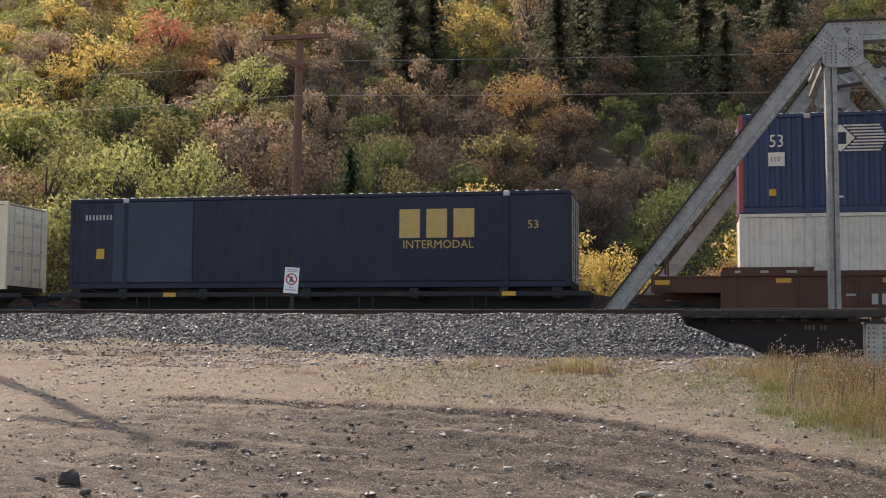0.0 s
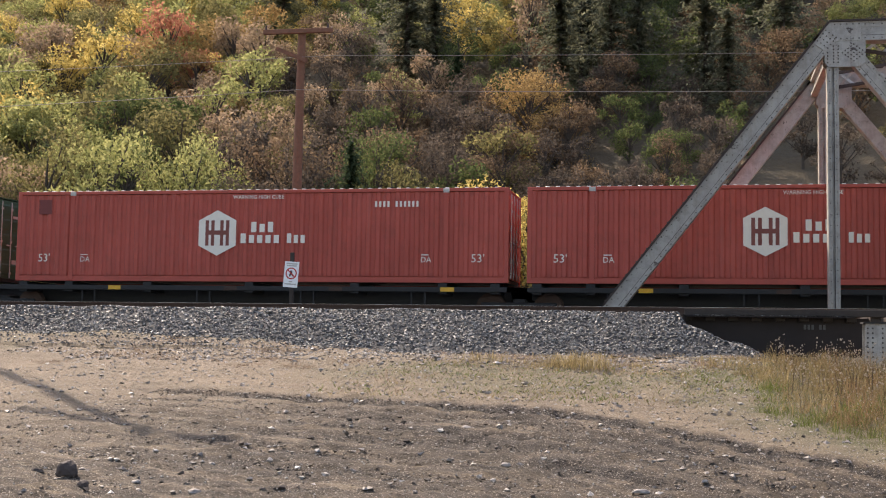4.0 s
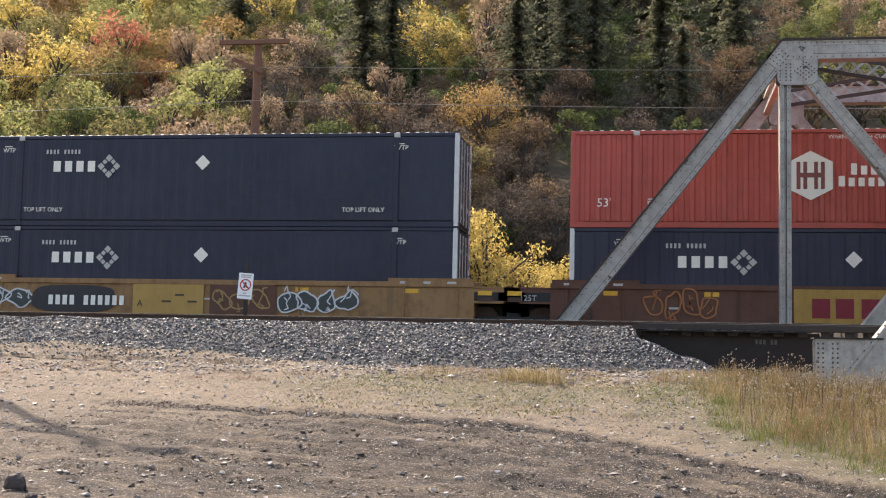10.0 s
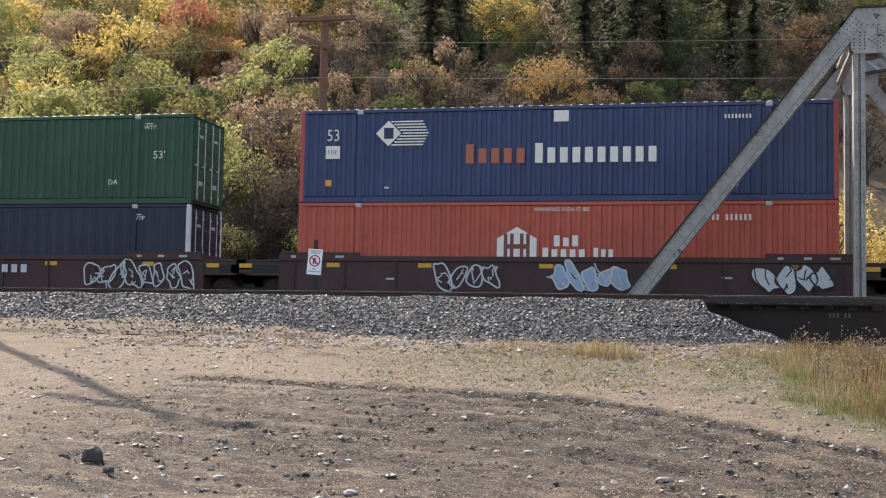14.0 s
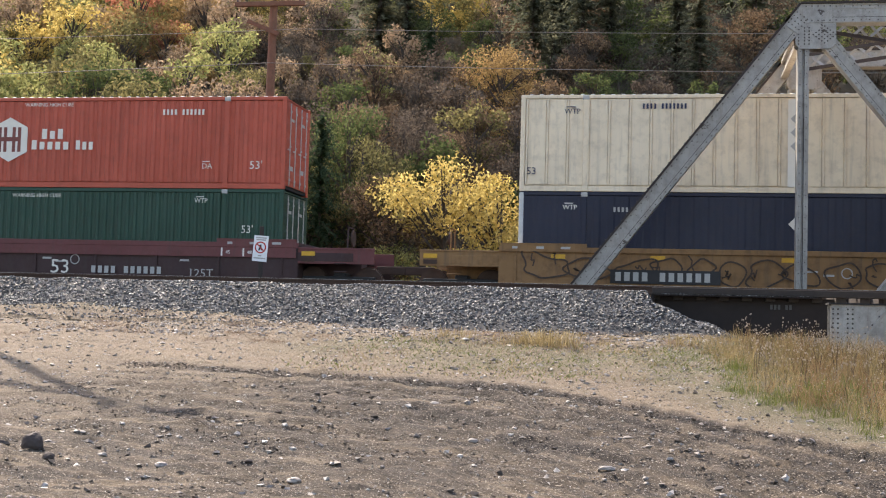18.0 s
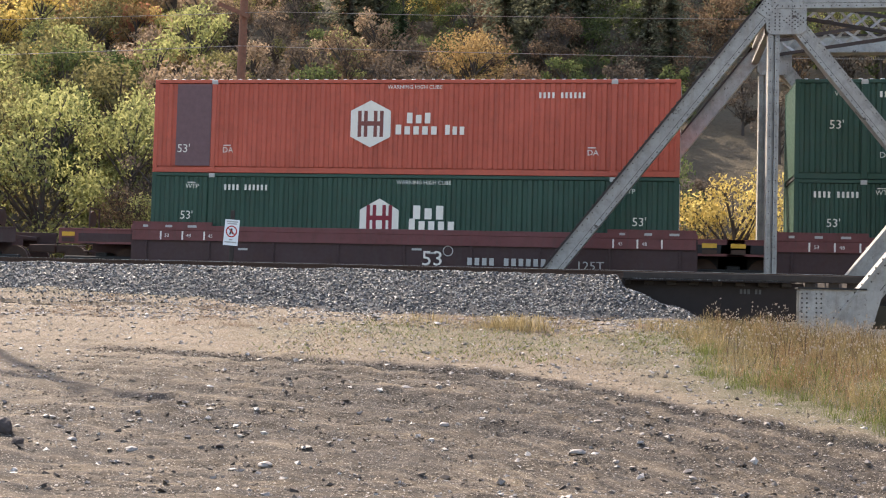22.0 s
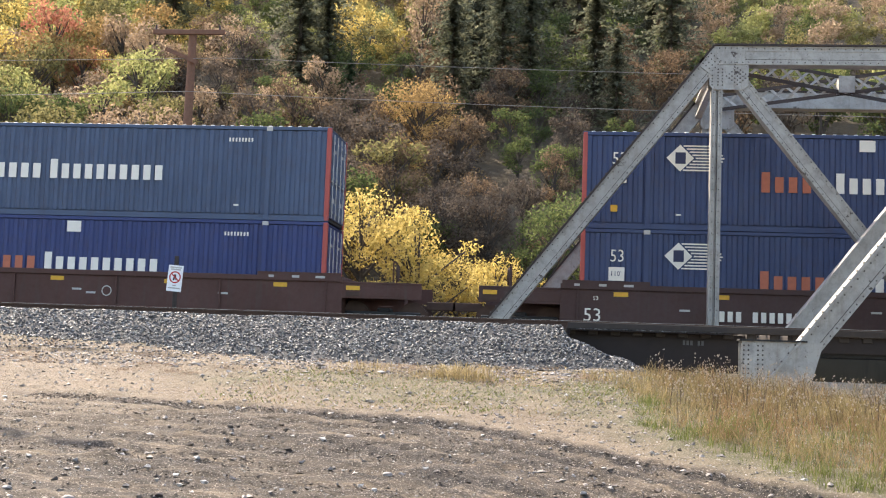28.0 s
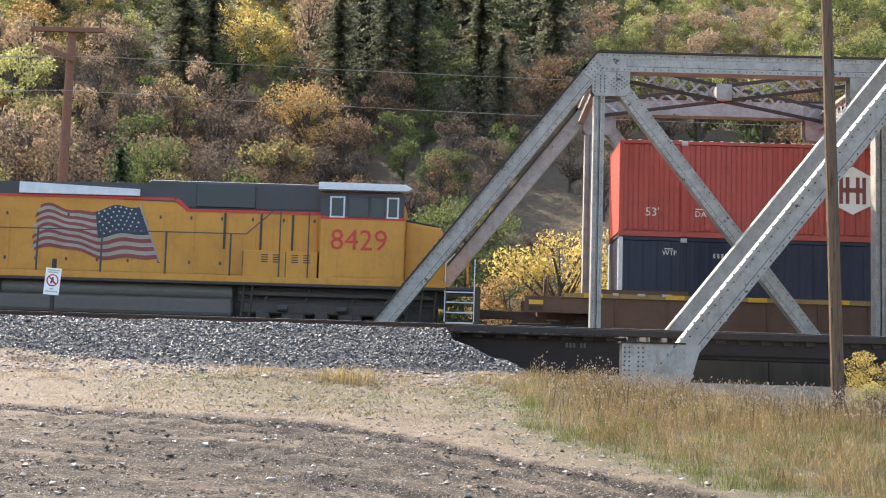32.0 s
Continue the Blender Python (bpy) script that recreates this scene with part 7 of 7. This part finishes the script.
def build_loco():
    """x 0 at the front steps, the body running to minus x; y 0 on the centre line; z 0 at the rail."""
    lo = thing("locomotive", "yellow and grey diesel locomotive with a painted flag on its hood", "locomotive")
    z = lambda w: w - FAR_RAIL
    deck = z(4.11)
    side = -1.52
    part("deck", box((-21.6, -1.53, deck - 0.22), (-0.9, 1.53, deck - 0.1), 0.02), L_STEEL, lo)
    part("sill", boxes([((-21.6, side - 0.02, deck - 0.13), (-0.95, side + 0.02, deck + 0.05)), ((-21.6, -side - 0.02, deck - 0.13), (-0.95, -side + 0.02, deck + 0.05))], 0.008), L_YELLOW, lo)
    # long hood
    hood = part("hood", loop_hull([(-21.0, deck), (-4.6, deck), (-4.6, z(6.15)), (-8.8, z(6.15)), (-9.1, z(6.45)), (-21.0, z(6.45))], -1.0, 1.0, 0.03), L_YELLOW, lo)
    roof = part("hood_roof", loop_hull([(-21.0, z(6.46)), (-9.15, z(6.46)), (-8.85, z(6.16)), (-4.7, z(6.16)), (-4.7, z(7.02)), (-9.95, z(7.04)), (-10.1, z(6.84)), (-21.0, z(6.84))], -1.02, 1.02, 0.08), L_GREY, lo)
    stripe = bmesh.new()
    add_plate(stripe, rect(-21.0, z(6.42), -9.2, z(6.50)), -1.026, 0.006)
    add_plate(stripe, [(-9.2, z(6.42)), (-8.85, z(6.14)), (-8.75, z(6.20)), (-9.1, z(6.50))], -1.026, 0.006)
    add_plate(stripe, rect(-8.85, z(6.10), -4.7, z(6.18)), -1.0265, 0.006)
    part("red_stripe", stripe, L_RED, hood)
    part("air_intake", box((-8.55, -1.06, z(6.24)), (-6.75, -0.9, z(6.95)), 0.02), L_GLASS, roof, "dark intake screen")
    # hatch coloured far paler than the roof, as if lit from above
    part("radiator_hatch", loop_hull([(-13.9, z(6.52)), (-10.25, z(6.52)), (-10.25, z(6.72)), (-13.9, z(6.86))], -1.12, 1.12, 0.0), L_PALE, roof, "grey radiator hatch with sunlight painted into its pale colour")
    part("vent_stack", cyl((-11.2, 0.2, z(6.9)), (-11.2, 0.2, z(7.12)), 0.16, 0.12, 10), L_GREY, roof)
    for k in range(17):
        x = -20.6 + k * 0.93
        if x > -5.2:
            break
        dr = part("hood_door", box((x + 0.03, -1.012, deck + 0.12), (x + 0.88, -0.99, z(6.05)), 0.006), L_YELLOW, hood)
        part("door_latch", box((x + 0.74, -1.03, z(5.85)), (x + 0.80, -1.01, z(5.95))), L_GREY, dr)
        part("door_latch", box((x + 0.74, -1.03, deck + 0.4), (x + 0.80, -1.01, deck + 0.5)), L_GREY, dr)
    low = part("lower_box", loop_hull([(-7.05, deck), (-4.78, deck), (-4.78, z(4.95)), (-6.95, z(4.95))], -1.4, -1.0, 0.02), L_YELLOW, hood)
    for x in (-6.35, -6.0, -5.45, -5.1):
        part("louvre", boxes([((x - 0.1, -1.408, z(4.60) + j * 0.07), (x + 0.1, -1.398, z(4.60) + j * 0.07 + 0.03)) for j in range(4)]), L_STEEL, low)
    for x in (-7.0, -5.72):
        part("seam", box((x - 0.012, -1.404, deck + 0.05), (x + 0.012, -1.399, z(4.93))), L_STEEL, low)
    for x in (-7.65, -6.55, -5.6):
        part("upright", box((x - 0.03, -1.04, z(5.0)), (x + 0.03, -1.0, z(6.08))), L_STEEL, hood)
    # cab and nose
    cab = part("cab", loop_hull([(-4.72, deck), (-2.2, deck), (-2.2, z(6.1)), (-2.35, z(6.72)), (-4.72, z(6.72))], -1.5, 1.5, 0.05), L_YELLOW, lo)
    part("cab_roof", loop_hull([(-4.72, z(6.70)), (-2.3, z(6.70)), (-2.5, z(6.98)), (-4.72, z(7.04))], -1.46, 1.46, 0.05), L_GREY, cab)
    part("upper_band", box((-4.73, -1.508, z(6.02)), (-2.24, -1.5, z(6.70))), L_GREY, cab, "grey band round the windows")
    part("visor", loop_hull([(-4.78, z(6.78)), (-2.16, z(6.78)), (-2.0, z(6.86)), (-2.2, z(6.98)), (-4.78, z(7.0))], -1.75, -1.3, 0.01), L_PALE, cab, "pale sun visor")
    for x0, x1 in ((-4.45, -4.0), (-3.92, -3.30), (-3.26, -2.82), (-2.76, -2.40)):
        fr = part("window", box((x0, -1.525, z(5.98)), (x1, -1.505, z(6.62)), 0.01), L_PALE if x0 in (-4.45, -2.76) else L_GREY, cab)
        part("pane", box((x0 + 0.05, -1.53, z(6.03)), (x1 - 0.05, -1.52, z(6.57))), L_GLASS, fr)
    part("belt_stripe", box((-4.72, -1.512, z(5.93)), (-2.2, -1.5, z(6.01))), L_RED, cab)
    part("inspection_panel", box((-4.3, -1.512, deck + 0.12), (-2.5, -1.5, z(4.9)), 0.004), L_YELLOW, cab)
    nose = part("nose", loop_hull([(-2.25, deck), (-1.0, deck), (-0.95, z(5.45)), (-1.15, z(5.80)), (-2.25, z(5.98))], -1.15, 1.15, 0.08), L_YELLOW, lo)
    part("anti_glare", loop_hull([(-2.25, z(5.99)), (-1.2, z(5.83)), (-1.2, z(5.86)), (-2.25, z(6.03))], -1.1, 1.1, 0), L_GREY, nose)
    part("lettering", text_mesh("8429", 0.88, 0.98), L_RED, lo, "large red road number").location = (-4.42, -1.513, z(5.03))
    # painted flag, waving from a staff at its right
    def cloth(u, v):
        """A place on the flag: u from the fly to the staff, v from top to foot."""
        w = u - 0.16 * v
        x = -13.25 + 3.0 * u + 0.62 * v * max(0.0, u) ** 1.6 - 0.12 * v * (1 - u)
        zz = z(6.16) - 1.22 * v - 0.36 * v * u - 0.10 * (1 - u) + 0.13 * math.sin(w * 8.2 + 0.9) * (1.15 - u * 0.75) + 0.04 * math.sin(w * 19 + v * 3)
        return x, zz
    def band(name, v0, v1, u0, u1, n, y, material, label):
        """One waving strip of the painted flag."""
        verts = []
        for k in range(n + 1):
            u = u0 + (u1 - u0) * k / n
            for v in (v1, v0):
                x, zz = cloth(u, v)
                verts.append((x, y, zz))
        faces = [(2 * k, 2 * k + 2, 2 * k + 3, 2 * k + 1) for k in range(n)]
        return part(name, from_lists(name, verts, faces), material, hood, label)
    f_red, f_white = plain("flag_red", (0.20, 0.055, 0.045), 0.6, 0, 0.4, 2.0), plain("flag_white", (0.31, 0.26, 0.21), 0.6, 0, 0.45, 2.0)
    for j in range(13):
        band("flag_stripe", j / 13, (j + 1) / 13, 0.0 - 0.02 * (j % 3), 0.56 if j < 7 else 1.0, 34, -1.0275, f_red if j % 2 == 0 else f_white, "red stripe of the painted flag" if j % 2 == 0 else "dull white stripe of the painted flag")
    fl = band("flag_field", 0.0, 7 / 13, 0.56, 1.0, 18, -1.0285, plain("flag_blue", (0.03, 0.042, 0.06), 0.6, 0, 0.4, 3.0), "dark blue star field of the painted flag")
    st = bmesh.new()
    for i in range(7):
        for j in range(6):
            x, zz = cloth(0.59 + 0.38 * (i + 0.5 * (j % 2)) / 7, 0.04 + 0.46 * j / 5.5)
            add_plate(st, diamond(x, zz, 0.034), -1.032, 0.002)
    part("stars", st, M_GREYLET, fl)["kind"] = "stuff"
    p, q = cloth(1.0, -0.05), cloth(1.0, 1.05)
    part("flag_staff", beam((p[0] + 0.03, -1.03, p[1]), (q[0] + 0.03, -1.03, q[1]), 0.006, 0.05), f_white, hood, "painted flag staff")
    # rails, steps, running gear
    for x in np.arange(-20.8, -6.6, 1.92):
        part("rail_post", cyl((x, -1.5, deck), (x, -1.5, z(5.42)), 0.03, None, 6), L_GREY, lo)
    part("handrail", boxes([((-20.8, -1.515, z(5.40)), (-6.9, -1.485, z(5.43)))]), L_GREY, lo)
    part("handrail", beam((-6.9, -1.5, z(5.42)), (-6.1, -1.5, z(6.14)), 0.03, 0.03), L_GREY, lo)
    part("handrail", box((-6.1, -1.515, z(6.12)), (-4.7, -1.485, z(6.15))), L_GREY, lo)
    for x in (-5.9, -5.05):
        part("rail_post", cyl((x, -1.5, deck), (x, -1.5, z(6.13)), 0.022, None, 6), L_GREY, lo)
    st = part("front_steps", boxes([((-0.95, -1.5, z(2.9)), (-0.9, -0.9, z(4.0))), ((-0.15, -1.5, z(2.9)), (-0.1, -0.9, z(4.0)))] + [((-0.95, -1.5, z(2.95) + k * 0.3), (-0.1, -1.0, z(2.95) + k * 0.3 + 0.04)) for k in range(4)]), L_STEEL, lo)
    part("step_edge", boxes([((-0.93, -1.512, z(2.95) + k * 0.3), (-0.12, -1.502, z(2.95) + k * 0.3 + 0.04)) for k in range(4)]), L_PALE, st)
    part("grab_rail", boxes([((-0.98, -1.53, z(3.0)), (-0.95, -1.50, z(4.7))), ((-0.12, -1.53, z(3.0)), (-0.09, -1.50, z(4.85)))]), L_PALE, lo)
    part("grab_rail", beam((-0.97, -1.515, z(4.7)), (-0.7, -1.515, z(5.0)), 0.03, 0.03), L_PALE, lo)
    part("pilot", box((-0.12, -1.5, z(2.75)), (0.08, 1.5, z(4.05)), 0.03), L_STEEL, lo)
    part("front_platform", box((-0.95, -1.5, deck - 0.2), (-0.05, 1.5, deck - 0.1), 0.02), L_GREY, lo)
    part("end_panel", box((-0.35, -1.45, deck), (-0.28, -0.6, z(4.85)), 0.02), L_YELLOW, lo)
    part("coupler", box((0.05, -0.16, 0.72), (0.75, 0.16, 1.0), 0.03), M_RUST, lo)
    bm = bmesh.new()
    add_cyl(bm, (-14.2, -1.0, z(3.70)), (-7.3, -1.0, z(3.70)), 0.24, None, 18)
    part("air_reservoir", bm, plain("grey_tank", (0.13, 0.12, 0.105), 0.5), lo)
    part("fuel_tank", loop_hull([(-14.4, z(2.95)), (-7.3, z(2.95)), (-7.25, z(3.1)), (-7.3, z(3.5)), (-14.4, z(3.5))], -1.35, 1.35, 0.12), plain("fuel_tank_grey", (0.105, 0.09, 0.075), 0.55), lo)
    part("underframe", boxes([((-21.4, -0.9, 0.45), (-1.2, 0.9, deck - 0.2))]), L_STEEL, lo)
    for x in (-7.0, -6.75, -2.1, -1.7, -1.3):
        part("hanging_hose", cyl((x, -1.3, 0.5), (x + 0.08, -1.35, deck - 0.2), 0.035, None, 6), L_STEEL, lo)
    part("side_skirt", box((-7.2, -0.95, 0.95), (-1.0, -0.85, deck - 0.2), 0.02), L_GREY, lo)
    for x in (-6.5, -5.3, -3.9, -2.9):
        part("sand_pipe", cyl((x, -1.28, 0.55), (x + 0.35, -1.2, deck - 0.25), 0.03, None, 6), L_STEEL, lo)
    part("cable_duct", box((-7.1, -1.3, deck - 0.5), (-1.2, -1.15, deck - 0.38), 0.02), L_STEEL, lo)
    for xc in (-4.6, -17.0):
        tk = part("truck_frame", boxes([((xc - 2.4, -1.3, 0.62), (xc + 2.4, -1.05, 0.98)), ((xc - 2.4, 1.05, 0.62), (xc + 2.4, 1.3, 0.98)), ((xc - 1.2, -1.34, 0.40), (xc - 0.5, -1.05, 0.66)), ((xc + 0.5, -1.34, 0.40), (xc + 1.2, -1.05, 0.66))], 0.05), L_STEEL, lo)
        for dx in (-1.75, 0.0, 1.75):
            for y in (-0.76, 0.76):
                w = part("wheel", wheel_mesh(), M_RUST, tk)
                w.location = (xc + dx, y, 0.51)
                w.scale = (1.13, 1.0, 1.13)
            part("axle_box", box((xc + dx - 0.2, -1.38, 0.36), (xc + dx + 0.2, -1.1, 0.72), 0.04), L_STEEL, tk)
            part("brake_cylinder", cyl((xc + dx + 0.45, -1.36, 0.8), (xc + dx + 0.75, -1.36, 0.8), 0.1, None, 10), L_GREY, tk)
        for dx in (-0.9, 0.9):
            part("spring", cyl((xc + dx, -1.25, 0.4), (xc + dx, -1.25, 0.62), 0.12, None, 10), L_STEEL, tk)
    return lo


UNITS = [1.93, -19.10, -37.48, -54.90, -71.61, -88.93, -110.03, -129.48, -149.00, -172.69, -191.98, -211.76, -235.30, -258.75, -278.11, -297.51, -321.00, -340.29, -359.69, -383.45, -406.91]
consist()
rolls(build_loco(), -411.03, FAR_Y, FAR_RAIL)


def travel(t):
    """How far the train has rolled after t seconds, in metres."""
    u = t / 16.0
    early = 0.8 * max(0.0, 1 - t / 2.5) ** 2
    return 195.256 * u + 19.574 * u ** 2 - 12.496 * u ** 3 + 2.654 * u ** 4 - early


def motions():
    times = [0, 0.5, 1, 1.5, 2, 3, 4, 6, 8, 10, 12, 14, 16, 18, 20, 22, 24, 26, 28, 30, 32]
    for ob, s, y, z in moving:
        walk(ob, [(t, pose(s + travel(t), y, z)) for t in times])


motions()
